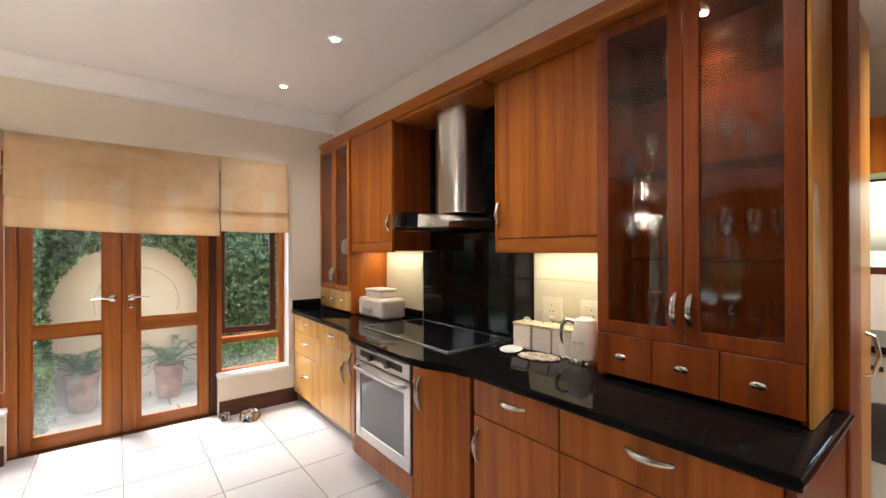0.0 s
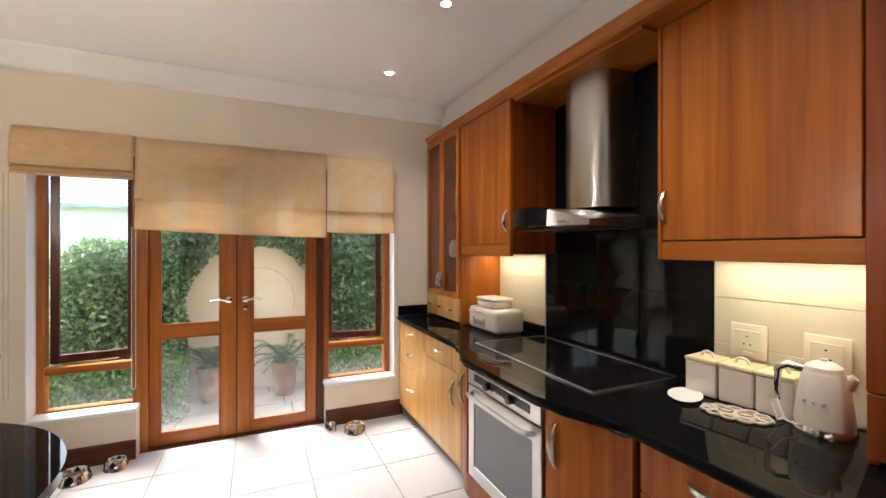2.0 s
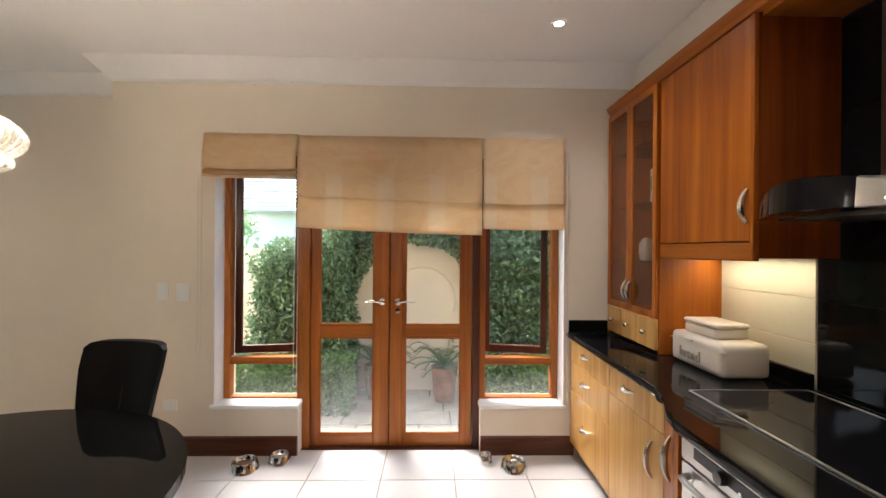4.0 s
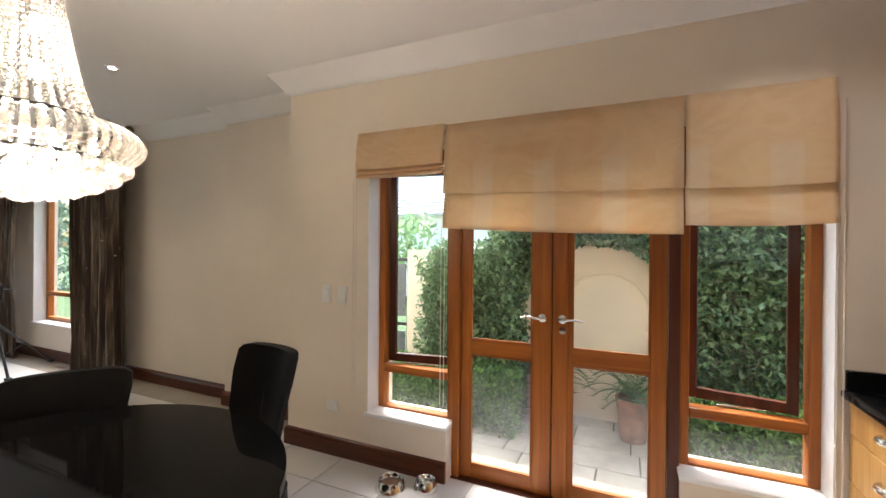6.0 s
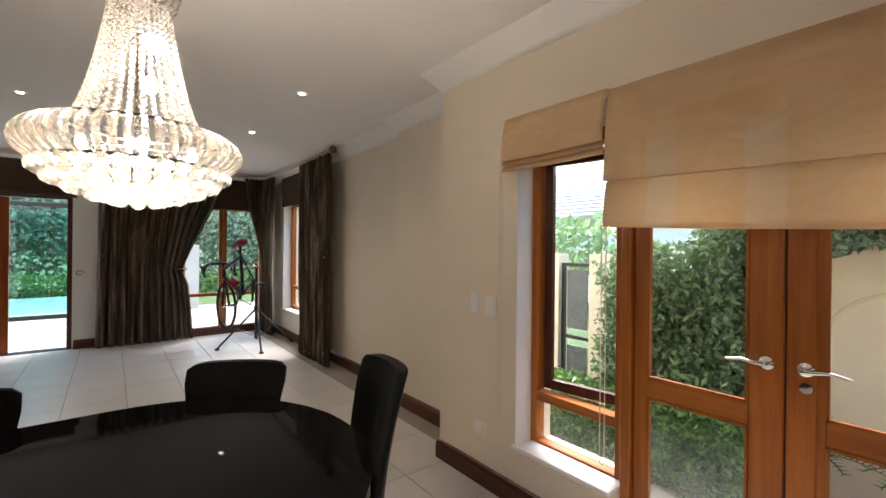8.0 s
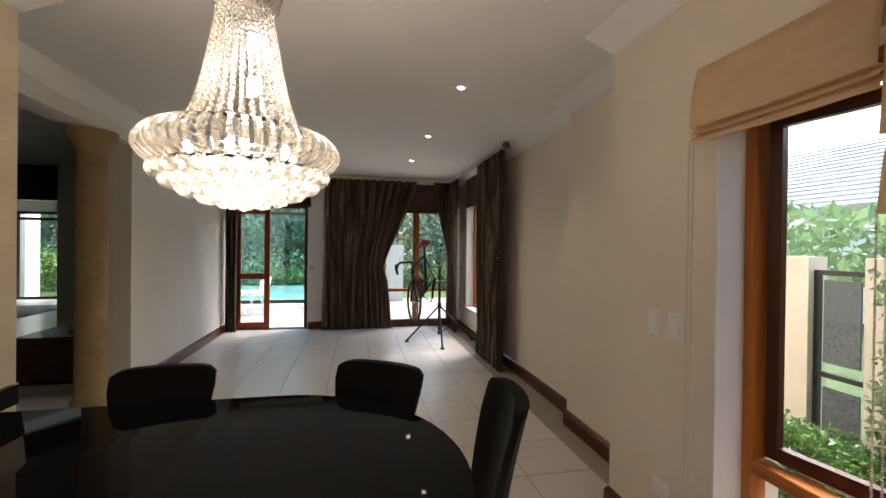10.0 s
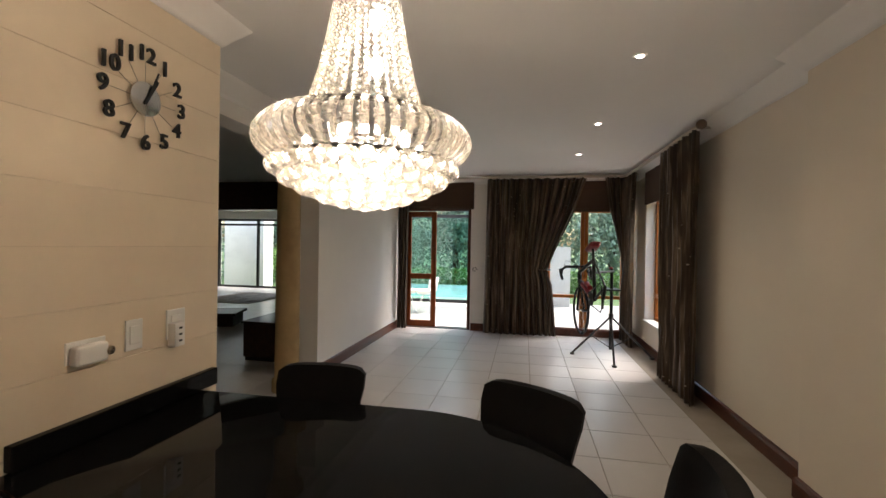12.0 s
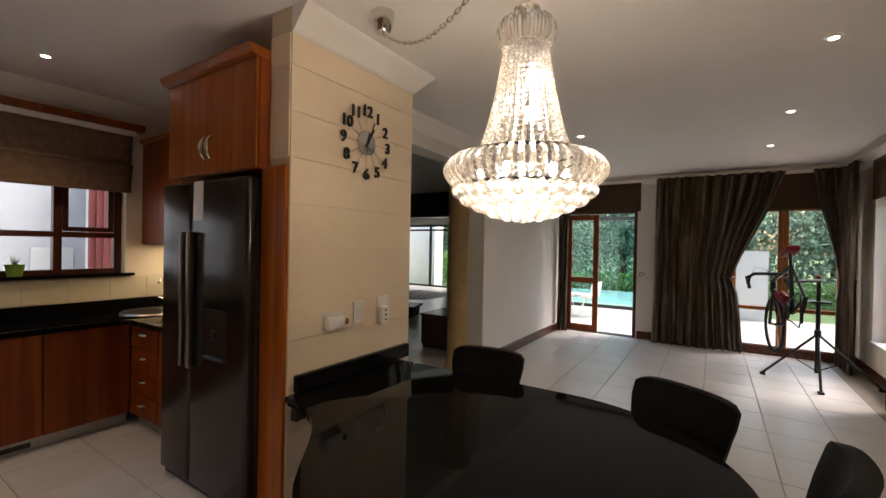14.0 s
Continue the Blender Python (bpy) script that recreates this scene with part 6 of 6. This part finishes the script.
part("base", lathe(B(), [(0.098, 0), (0.098, 0.014), (0.092, 0.028), (0.0, 0.028)], 32), M_CHROME, kt, "chrome base ring", True)
part("handle", tube(B(), [(-0.03, 0.055, 0.205), (-0.045, 0.10, 0.215), (-0.055, 0.13, 0.195), (-0.057, 0.135, 0.12), (-0.05, 0.128, 0.085)], [0.012, 0.013, 0.014, 0.013, 0.011], 10), M_CHROME, kt, "chrome handle", True)
part("spout", tube(B(), [(0.02, -0.06, 0.17), (0.025, -0.085, 0.2)], [0.028, 0.014], 10), M_CREAM, kt, "", True)
for k in range(3):
    part("emblem", box(B(), -0.09, -0.08, 0.02 - k * 0.03, 0.029 - k * 0.03, 0.107, 0.117), M_STEEL, kt)
part("cord", tube(B(), [(-0.06, 0.05, 0.012), (-0.09, 0.09, 0.03), (-0.085, 0.12, 0.09), (-0.05, 0.16, 0.07), (-0.06, 0.13, 0.012), (0.02, 0.13, 0.008), (0.12, 0.12, 0.008)], 0.004, 6), M_WHITE, kt, "white cord", True)
pl = thing("spoon_rest", 1.935, 1.76, 0.903, -60, "oval white china spoon rest with a small motif", "plate")
part("dish", lathe(B(), [(0.03, 0), (0.075, 0.006), (0.085, 0.012), (0.07, 0.009), (0.0, 0.005)], 28, m=Matrix.Diagonal((0.75, 1.15, 1, 1))), M_WHITE, pl, "", True)
tv0 = thing("trivet", 1.93, 1.56, 0.903, -70, "cream scalloped trivet lying on the worktop", "trivet")
M_TRIVET = plain("trivet_iron_enamel", (0.6, 0.5, 0.4), 0.45, var=0.12, scale=30)
part("plate", lathe(B(), [(0.05, 0), (0.055, 0.005), (0.05, 0.009), (0.0, 0.009)], 28, m=Matrix.Diagonal((1.3, 0.75, 1, 1))), M_TRIVET, tv0, "", True)
for i in range(11):
    a = 2 * math.pi * i / 11
    cx, cy = 0.088 * math.cos(a), 0.052 * math.sin(a)
    part("petal", tube(B(), [(cx + 0.022 * math.cos(2 * math.pi * k / 14), cy + 0.019 * math.sin(2 * math.pi * k / 14), 0.006) for k in range(14)], 0.0055, 6, True), M_TRIVET, tv0, "", True)
for cx in (-0.03, 0.03):
    part("ring", tube(B(), [(cx + 0.022 * math.cos(2 * math.pi * i / 20), 0.02 * math.sin(2 * math.pi * i / 20), 0.011) for i in range(20)], 0.003, 6, True), plain("trivet_rose", (0.4, 0.27, 0.2), 0.5), tv0, "", True)


# ---- glassware in the display cabinet ----
M_WARE = glass("thin_ware", (0.97, 0.97, 0.95), 0.03, 0.7)


def stem_glass(x, y, z, s, kind):
    if kind == 0:
        prof = [(0.03, 0), (0.03, 0.003), (0.004, 0.008), (0.0035, 0.08), (0.02, 0.095), (0.033, 0.13), (0.028, 0.18)]
    else:
        prof = [(0.032, 0), (0.036, 0.05), (0.038, 0.1)]
    t = thing("wine_glass" if kind == 0 else "tumbler", x, y, z, label="clear stemmed wine glass on a glass shelf" if kind == 0 else "clear glass tumbler on a glass shelf", category="glass", group="glasses in the display cabinet")
    bm = lathe(B(), [(r * s, h * s) for r, h in prof], 14)
    bmesh.ops.delete(bm, geom=[f for f in bm.faces if len(f.verts) > 4], context="FACES_ONLY")
    part("bowl", bm, M_WARE, t, "", True)


rng = random.Random(4)
for zi, (z, kinds) in enumerate(((1.105, (1, 0)), (1.437, (0,)), (1.807, (0, 0, 1)), (2.187, (1,)))):
    for side in (0.53, 0.9):
        for k in range(6 if zi < 3 else 2):
            stem_glass(2.0 + 0.09 * (k % 2) + rng.uniform(-0.015, 0.015), side + 0.045 * k * 0.95 + rng.uniform(-0.008, 0.008), z, rng.uniform(0.9, 1.15), rng.choice(kinds))
for k in range(3):
    t = thing("china_jar", 2.02, 3.78 + 0.17 * k, (1.437, 1.807, 1.437)[k], label="pale china jar on a cabinet shelf", category="jar", group="jars in the display cabinet")
    part("jar", lathe(B(), [(0.035, 0), (0.05, 0.05), (0.045, 0.12), (0.03, 0.14), (0.03, 0.15), (0.0, 0.16)], 18), M_CREAM, t, "", True)


M_PAPER = plain("book_cover", (0.6, 0.57, 0.5), 0.6, var=0.15, scale=30)
for k in range(5):
    t = thing("book", 1.98, 3.68 + 0.042 * k, 1.4375 if k < 3 else 1.8075, label="pale upright book on a cabinet shelf", category="book", group="books in the display cabinet")
    part("cover", box(B(), -0.07, 0.07, -0.016, 0.016, 0, 0.24 - 0.02 * (k % 3), 0.002), M_PAPER, t)
    part("title_bar", box(B(), -0.0715, -0.0695, -0.008, 0.008, 0.08, 0.17), plain("book_title", (0.1, 0.25, 0.12), 0.6) if k == 0 else bpy.data.materials["book_title"], t)


# ---- pet bowls ----
for x, y, r in ((-0.75, 4.075, 0.10), (-0.545, 4.16, 0.08), (0.90, 4.155, 0.055), (1.085, 4.07, 0.095)):
    t = thing("pet_bowl", x, y, 0.0, label="steel pet bowl standing on the floor tiles", category="bowl", group="pet bowls")
    part("bowl", lathe(B(), [(r, 0), (r * 0.97, 0.012), (r * 0.8, 0.055), (r * 0.76, 0.06), (r * 0.7, 0.055), (r * 0.62, 0.02), (0.0, 0.016)], 28), M_CHROME, t, "", True)
    if x < -0.6:
        part("food", lathe(B(), [(r * 0.63, 0.024), (r * 0.4, 0.036), (0.0, 0.04)], 18), plain("dry_pet_food", (0.12, 0.06, 0.03), 0.9, var=0.4, grain=60, bump=1.0), t)

# ---- garden ----
M_STONE = plain("paving_stone", (0.38, 0.345, 0.275), 0.85, var=0.18, scale=5, grain=50, bump=0.4)
M_SOIL = plain("paving_joint", (0.1, 0.085, 0.06), 0.95, var=0.3)
GZ = -0.27
pav = structure("pavement", box(B(), -5.0, 4.2, 4.6, 6.5, -0.345, GZ - 0.012), M_SOIL, "stone paved garden path", "pavement")
rng = random.Random(7)
y = 4.62
while y < 6.4:
    h = rng.choice((0.36, 0.46))
    x = -3.6 + rng.uniform(0, 0.3)
    while x < 3.2:
        w = rng.choice((0.4, 0.5, 0.62))
        part("paving_slab", box(B(), x + 0.006, x + w - 0.006, y + 0.006, y + h - 0.006, GZ - 0.03, GZ + rng.uniform(-0.003, 0.003), 0.006), M_STONE, pav)
        x += w
    y += h
M_GWALL = plain("garden_wall_plaster", (0.72, 0.64, 0.5), 0.85, var=0.06, scale=2, grain=50, bump=0.3)
gw = structure("garden_wall", box(box(box(B(), -9, -2.39, 6.5, 6.7, -0.34, 1.5), -1.99, 6, 6.5, 6.7, -0.34, 1.5), -0.9, 3.2, 6.502, 6.698, 1.5, 2.4), M_GWALL, "cream plastered garden wall with an arched niche", "wall")
part("niche_ring", tube(B(), [(0.38 + 0.42 * math.cos(radians(a)), 6.497, 0.85 + 0.42 * math.sin(radians(a))) for a in range(-20, 204, 8)], 0.012, 6), M_GWALL, gw, "raised plaster arch ring", True)
gt = thing("garden_gate", -2.19, 6.58, -0.27, label="dark metal garden gate with obscured glass panels", category="gate")
bm = B()
for x0, x1, z0, z1 in ((-0.2, -0.16, 0, 1.66), (0.16, 0.2, 0, 1.66), (-0.16, 0.16, 0, 0.04), (-0.16, 0.16, 0.78, 0.82), (-0.16, 0.16, 1.62, 1.66)):
    box(bm, x0, x1, -0.02, 0.02, z0, z1)
part("gate_frame", bm, M_BLACK, gt)
for z0, z1 in ((0.08, 0.7), (0.9, 1.58)):
    part("panel", box(B(), -0.13, 0.13, -0.01, 0.01, z0, z1), plain("obscured_panel", (0.1, 0.12, 0.13), 0.3, var=0.5, scale=60, grain=200), gt)
part("lock", box(B(), 0.2, 0.25, -0.05, 0.0, 1.28, 1.45, 0.004), M_BLACK, gt)


def leaf_mat(name, dark, light):
    m, nt, b = mk(name, 0.3, 0, light)
    g = nt.nodes.new("ShaderNodeNewGeometry")
    nt.links.new(ramp_of(nt, g.outputs["Random Per Island"], [(0.0, dark), (0.6, light), (1.0, tuple(min(1, c * 1.7) for c in light))]), b.inputs["Base Color"])
    out = nt.nodes["Material Output"]
    tl, mx = nt.nodes.new("ShaderNodeBsdfTranslucent"), nt.nodes.new("ShaderNodeMixShader")
    tl.inputs[0].default_value = (*[c * 1.3 for c in light], 1)
    mx.inputs[0].default_value = 0.25
    nt.links.new(b.outputs[0], mx.inputs[1])
    nt.links.new(tl.outputs[0], mx.inputs[2])
    nt.links.new(mx.outputs[0], out.inputs[0])
    return m


M_LEAF = leaf_mat("hedge_leaf", (0.03, 0.065, 0.03), (0.16, 0.245, 0.12))
M_LEAF2 = leaf_mat("tree_leaf", (0.1, 0.15, 0.11), (0.23, 0.31, 0.22))


def leaves(name, centres, size, material, label, category, seed, kind="stuff", parent=None):
    """Many small folded leaves round given points, as one mesh."""
    r = np.random.RandomState(seed)
    c = np.asarray(centres, float)
    n = len(c)
    d = r.normal(size=(n, 3))
    d /= np.linalg.norm(d, axis=1)[:, None]
    e = np.cross(d, r.normal(size=(n, 3)))
    e /= np.linalg.norm(e, axis=1)[:, None]
    up = np.cross(d, e)
    s = size * r.uniform(0.5, 1.35, size=(n, 1))
    tip, base, le, ri = c + d * s, c - d * s, c + e * s * 0.5 + up * s * 0.18, c - e * s * 0.5 + up * s * 0.18
    v = np.stack([base, le, tip, ri], 1).reshape(-1, 3)
    f = [(4 * i, 4 * i + 1, 4 * i + 2, 4 * i + 3) for i in range(n)]
    me = bpy.data.meshes.new(name)
    me.from_pydata(v.tolist(), [], f)
    me.materials.append(material)
    ob = new(name, me)
    if parent is not None:
        ob.parent = parent
    return tagged(ob, label, category if parent is None else "", "", kind)


R = np.random.RandomState(3)


def cover(n, inside, x0, x1, y0, y1, z0, z1):
    """Random points in a box, kept where the test says, thicker towards the front."""
    p = R.uniform((x0, y0, z0), (x1, y1, z1), size=(n, 3))
    return p[[inside(*q) for q in p]]


def creeper(x, y, z):
    arch = math.hypot((x - 0.30) / 0.98, (z - 0.82)) < 0.74 + 0.05 * noise.noise(Vector((x * 5, z * 5, 1))) or (-0.40 < x < 1.02 and z < 0.82)
    top = 1.35 + 0.25 * min(1, max(0, (x + 1.75) / 0.5)) + max(0, (x + 0.8)) * 1.6 + 0.12 * noise.noise(Vector((x * 3, 2, 7)))
    front = 6.18 - 0.12 * noise.noise(Vector((x * 2.5, z * 2.5, 3))) - (0.30 if x < -0.45 else 0.0)
    return not arch and z < top and y > front


leaves("wall_creeper", cover(150000, creeper, -1.55, 3.0, 5.7, 6.49, -0.3, 2.4), 0.034, M_LEAF, "dense green creeper covering the garden wall", "hedge", 1)


def low_hedge(x, y, z):
    return z < 0.37 + 0.05 * noise.noise(Vector((x * 4, y * 4, 0)))


for x0, x1, s in ((-2.2, -0.33, 5), (1.02, 2.8, 6)):
    leaves("clipped_hedge", cover(9000, low_hedge, x0, x1, 5.62, 5.95, -0.28, 0.45), 0.03, leaf_mat("box_leaf", (0.03, 0.08, 0.02), (0.12, 0.23, 0.06)) if s == 5 else bpy.data.materials["box_leaf"], "low clipped green hedge along the path", "hedge", s)


def cycad(x, y, seed, label):
    t = thing("potted_cycad", x, y, GZ, label=label, category="potted plant", group="potted cycads")
    part("pot", lathe(B(), [(0.11, 0), (0.13, 0.1), (0.145, 0.3), (0.155, 0.36), (0.16, 0.40), (0.14, 0.40), (0.12, 0.34)], 24), plain("terracotta", (0.27, 0.13, 0.085), 0.85, var=0.4, scale=9, grain=60, bump=0.3), t, "worn terracotta pot", True)
    part("soil", lathe(B(), [(0.135, 0.35), (0.0, 0.37)], 18), M_SOIL, t)
    m = leaf_mat("cycad_leaf", (0.03, 0.07, 0.03), (0.08, 0.15, 0.06)) if seed == 1 else bpy.data.materials["cycad_leaf"]
    rr = random.Random(seed)
    for k in range(28):
        a = 2 * math.pi * k / 28 + rr.uniform(-0.2, 0.2)
        ln, lift = rr.uniform(0.3, 0.46), rr.uniform(0.06, 0.36)
        bm = B()
        spine = []
        for i in range(9):
            f = i / 8
            spine.append(Vector((math.cos(a) * ln * f, math.sin(a) * ln * f, 0.38 + lift * math.sin(f * 2.0) - 0.08 * f * f)))
        tube(bm, spine, 0.004, 4)
        side = Vector((-math.sin(a), math.cos(a), 0))
        for i in range(1, 9):
            for half in (0, 0.5):
                if i == 8 and half:
                    continue
                p = spine[i] if not half else (spine[i] + spine[i + 1]) / 2
                for sg in (-1, 1):
                    w = 0.1 * (1 - 0.5 * i / 8)
                    q = p + side * sg * w + (spine[i] - spine[i - 1]) * 0.6 + Vector((0, 0, 0.015))
                    u = (spine[i] - spine[i - 1]).normalized() * 0.006
                    bm.faces.new([bm.verts.new(c) for c in (p - u, p + u, q)])
        part("frond", bm, m, t)


cycad(0.66, 6.12, 1, "cycad in a worn terracotta pot by the garden wall")
cycad(-0.14, 6.2, 2, "cycad in a worn terracotta pot beside the hedge")

# beyond the garden wall
bush = cover(9000, lambda x, y, z: z < 1.75 + 0.35 * noise.noise(Vector((x * 0.8, y * 0.8, 0))) + (0.3 if x > -4 else 0), -9, -2.6, 7.2, 9, 1.2, 3.2)
leaves("garden_shrubs", bush, 0.09, leaf_mat("pale_leaf", (0.1, 0.18, 0.08), (0.22, 0.33, 0.16)), "pale green shrubs behind the garden wall", "shrub", 8)
nh = thing("neighbour_house", -7.0, 15.5, -0.3, label="white house with a grey tiled roof beyond the wall", category="house")
part("wall", box(B(), -6, 6, 0, 8, 0, 3.1), plain("white_house_paint", (0.88, 0.87, 0.85), 0.8, var=0.03), nh)
rf = part("roof", box(B(), -6.4, 6.4, 4, 4.05, 5.6, 5.62), M_STONE, nh)
bm = B()
for i in range(16):
    f = i / 16
    v = [bm.verts.new(p) for p in ((-6.4, -0.5 + 4.5 * f, 3.0 + 2.6 * f + 0.06), (6.4, -0.5 + 4.5 * f, 3.0 + 2.6 * f + 0.06), (6.4, -0.5 + 4.5 * (f + 1 / 16), 3.0 + 2.6 * (f + 1 / 16)), (-6.4, -0.5 + 4.5 * (f + 1 / 16), 3.0 + 2.6 * (f + 1 / 16)))]
    bm.faces.new(v)
    w = [bm.verts.new(p) for p in ((-6.4, -0.5 + 4.5 * f, 3.0 + 2.6 * f - 0.02), (6.4, -0.5 + 4.5 * f, 3.0 + 2.6 * f - 0.02))]
    bm.faces.new((w[0], w[1], v[1], v[0]))
part("roof_tiles", bm, plain("grey_roof_tile", (0.5, 0.5, 0.5), 0.7, var=0.15), rf, "courses of grey roof tiles")

# terrace, pool and garden to the west
structure("terrace", box(B(), -12.0, -7.85, -4, 6.5, -0.34, -0.01), plain("terrace_paving", (0.3, 0.29, 0.27), 0.8, var=0.08, scale=2), "pale paved terrace", "pavement")
structure("pool_water", box(B(), -17.5, -12.6, -4, 3.6, -0.339, -0.12), plain("pool_water", (0.42, 0.6, 0.62), 0.05, var=0.15, scale=1.5, bump=0.1, grain=6), "turquoise swimming pool water", "water")
structure("pool_edge", box(B(), -12.6, -12.0, -4, 3.6, -0.338, -0.03), M_STONE, "stone pool edge", "pavement")
t = thing("terrace_screen", 0, 0, 0, label="black framed glass screen at the terrace edge", category="screen")
for z in (0.1, 2.27):
    part("rail", box(B(), -10.5, -10.43, -3, 2.6, z, z + 0.08), M_BLACK, t)
tp = part("pane", box(B(), -10.468, -10.462, -2.95, 2.55, 0.18, 2.27), glass("green_tinted_glass", (0.62, 0.86, 0.84), 0.0, 0.14), t, "green tinted glass")
tp.visible_shadow = False
for yy in (-3, -0.2, 2.55):
    part("post", box(B(), -10.49, -10.44, yy, yy + 0.05, -0.01, 2.35), M_BLACK, t)
for yy, rz in ((0.15, 30), (0.62, 200), (-0.4, 90)):
    t = thing("shell_chair", -9.5, yy, -0.01, rz, "white plastic shell chair with wire legs on the terrace", "chair", "terrace chairs")
    bm = B()
    lathe(bm, [(0.0, 0.42), (0.2, 0.43), (0.25, 0.5), (0.26, 0.52), (0.24, 0.52), (0.19, 0.45), (0.0, 0.44)], 20)
    part("seat", bm, M_WHITE, t, "white plastic seat", True)
    bm = B()
    for s in range(9):
        a = radians(-70 + 140 * s / 8)
        b2 = radians(-70 + 140 * (s + 1) / 8) if s < 8 else a
        if s < 8:
            q = [bm.verts.new(p) for p in ((0.25 * math.sin(a), -0.25 * math.cos(a), 0.5), (0.25 * math.sin(b2), -0.25 * math.cos(b2), 0.5), (0.27 * math.sin(b2), -0.3 * math.cos(b2), 0.66 + 0.16 * math.cos(b2)), (0.27 * math.sin(a), -0.3 * math.cos(a), 0.66 + 0.16 * math.cos(a)))]
            bm.faces.new(q)
    bmesh.ops.remove_doubles(bm, verts=bm.verts, dist=0.001)
    ob = part("backrest", bm, M_WHITE, t, "white plastic backrest", True)
    sol = ob.modifiers.new("thick", "SOLIDIFY")
    sol.thickness = 0.008
    for sx, sy in ((-0.2, -0.2), (0.2, -0.2), (-0.2, 0.2), (0.2, 0.2)):
        part("leg", rod(B(), (sx * 0.3, sy * 0.3, 0.43), (sx, sy, 0), 0.008, None, 8), M_CHROME, t)


def hedge_row(x, y, z):
    return z < 0.55 + 0.1 * noise.noise(Vector((x, y * 2, 0)))


leaves("pool_hedge", cover(9000, hedge_row, -18.8, -17.9, -9, 8, -0.3, 0.7), 0.08, bpy.data.materials["box_leaf"], "clipped hedge beyond the pool", "hedge", 11)
leaves("round_shrubs", np.concatenate([R.normal(size=(2500, 3)) * (0.35, 0.35, 0.25) + c for c in ((-15.6, -7.6, 0.7), (-16.4, -6.0, 0.6))]), 0.08, bpy.data.materials["box_leaf"], "rounded garden shrubs on the lawn", "shrub", 12)
structure("garden_pillar", box(B(), -14.9, -14.3, -8.6, -6.9, -0.34, 3.2), plain("white_pillar_paint", (0.8, 0.8, 0.78), 0.8), "white plastered pillar of the terrace", "wall")
structure("garden_screen_wall", box(B(), -11.6, -11.4, 2.65, 4.08, -0.34, 1.58), plain("screen_wall_paint", (0.5, 0.49, 0.46), 0.8), "pale garden screen wall", "wall")


def tree(x, y, h, seed):
    t = thing("garden_tree", x, y, -0.34, label="tall dark green garden tree at the far boundary", category="tree", group="boundary trees")
    rr = random.Random(seed)
    bm = B()
    tube(bm, [(0.1 * math.sin(i), 0.1 * math.cos(i * 1.7), h * 0.55 * i / 6) for i in range(7)], [0.22 - 0.025 * i for i in range(7)], 8)
    pts = []
    for k in range(9):
        a = rr.uniform(0, 6.28)
        z0 = h * rr.uniform(0.15, 0.55)
        tip = Vector((math.cos(a) * rr.uniform(0.9, 1.9), math.sin(a) * rr.uniform(0.9, 1.9), z0 + h * rr.uniform(0.1, 0.4)))
        tube(bm, [(0, 0, z0), tip * 0.5 + Vector((0, 0, z0 * 0.4)), tip], [0.07, 0.05, 0.02], 6)
        pts.append(tip)
    part("trunk", bm, plain("bark", (0.09, 0.07, 0.05), 0.9, var=0.3) if seed == 0 else bpy.data.materials["bark"], t, "", True)
    r = np.random.RandomState(seed)
    cs = np.concatenate([r.normal(size=(800, 3)) * (0.8, 0.8, 0.75) + np.array(p) for p in pts] + [r.normal(size=(900, 3)) * (1.0, 1.0, h * 0.22) + (0, 0, h * 0.45)])
    cs = cs[cs[:, 2] > 0.4]
    leaves("crown", cs, 0.12, M_LEAF2, "", "", seed + 40, "", t)


k = 0
for x, y, h in ((-23, -12, 8), (-22, -9.2, 7), (-23.5, -6.4, 8.5), (-22, -3.6, 7.5), (-23, -0.8, 8), (-22.3, 1.8, 7), (-23.2, 4.4, 8.5), (-22, 7.2, 7.5), (-23, 10, 8)):
    tree(x, y, h, k)
    k += 1
hb = cover(9000, lambda x, y, z: True, -21.8, -20.6, -14, 12, -0.3, 3.2)
leaves("boundary_hedge", hb, 0.16, M_LEAF2, "tall dark hedge at the garden boundary", "hedge", 21)

# ---- floor tiles, each a piece ----
FLOOR = bpy.data.objects["floor"]
T = 0.482
TILE_MESH = part("tile", box(B(), -T / 2 + 0.003, T / 2 - 0.003, -T / 2 + 0.003, T / 2 - 0.003, -0.012, 0, 0.002), M_TILE, FLOOR)
TILE_MESH.matrix_basis = pose(0.19 + T / 2, 3.93 + T / 2, 0)
rest = B()
for i in range(-27, 5):
    for j in range(-24, 1):
        x, y = 0.19 + T * (i + 0.5), 3.93 + T * (j + 0.5)
        if (i, j) == (0, 0) or y > 4.9 or (x > 2.6 and y > 1.0) or (x < -7.9 and y > -2.0):
            continue
        if (-7.6 < x < 1.6 and 0.3 < y < 4.8) or (-1.2 < x < 1.6 and -1.3 < y < 0.5):
            twin(TILE_MESH, pose(x, y, 0.0, 0, 0, 90 * ((i * 7 + j * 3) % 4)))
        elif y < 4.6:
            box(rest, x - T / 2 + 0.003, x + T / 2 - 0.003, y - T / 2 + 0.003, y + T / 2 - 0.003, -0.012, 0)
tagged(part("floor_tiles", rest, M_TILE, FLOOR, "pale ceramic floor tiles of the other rooms"), kind="stuff")
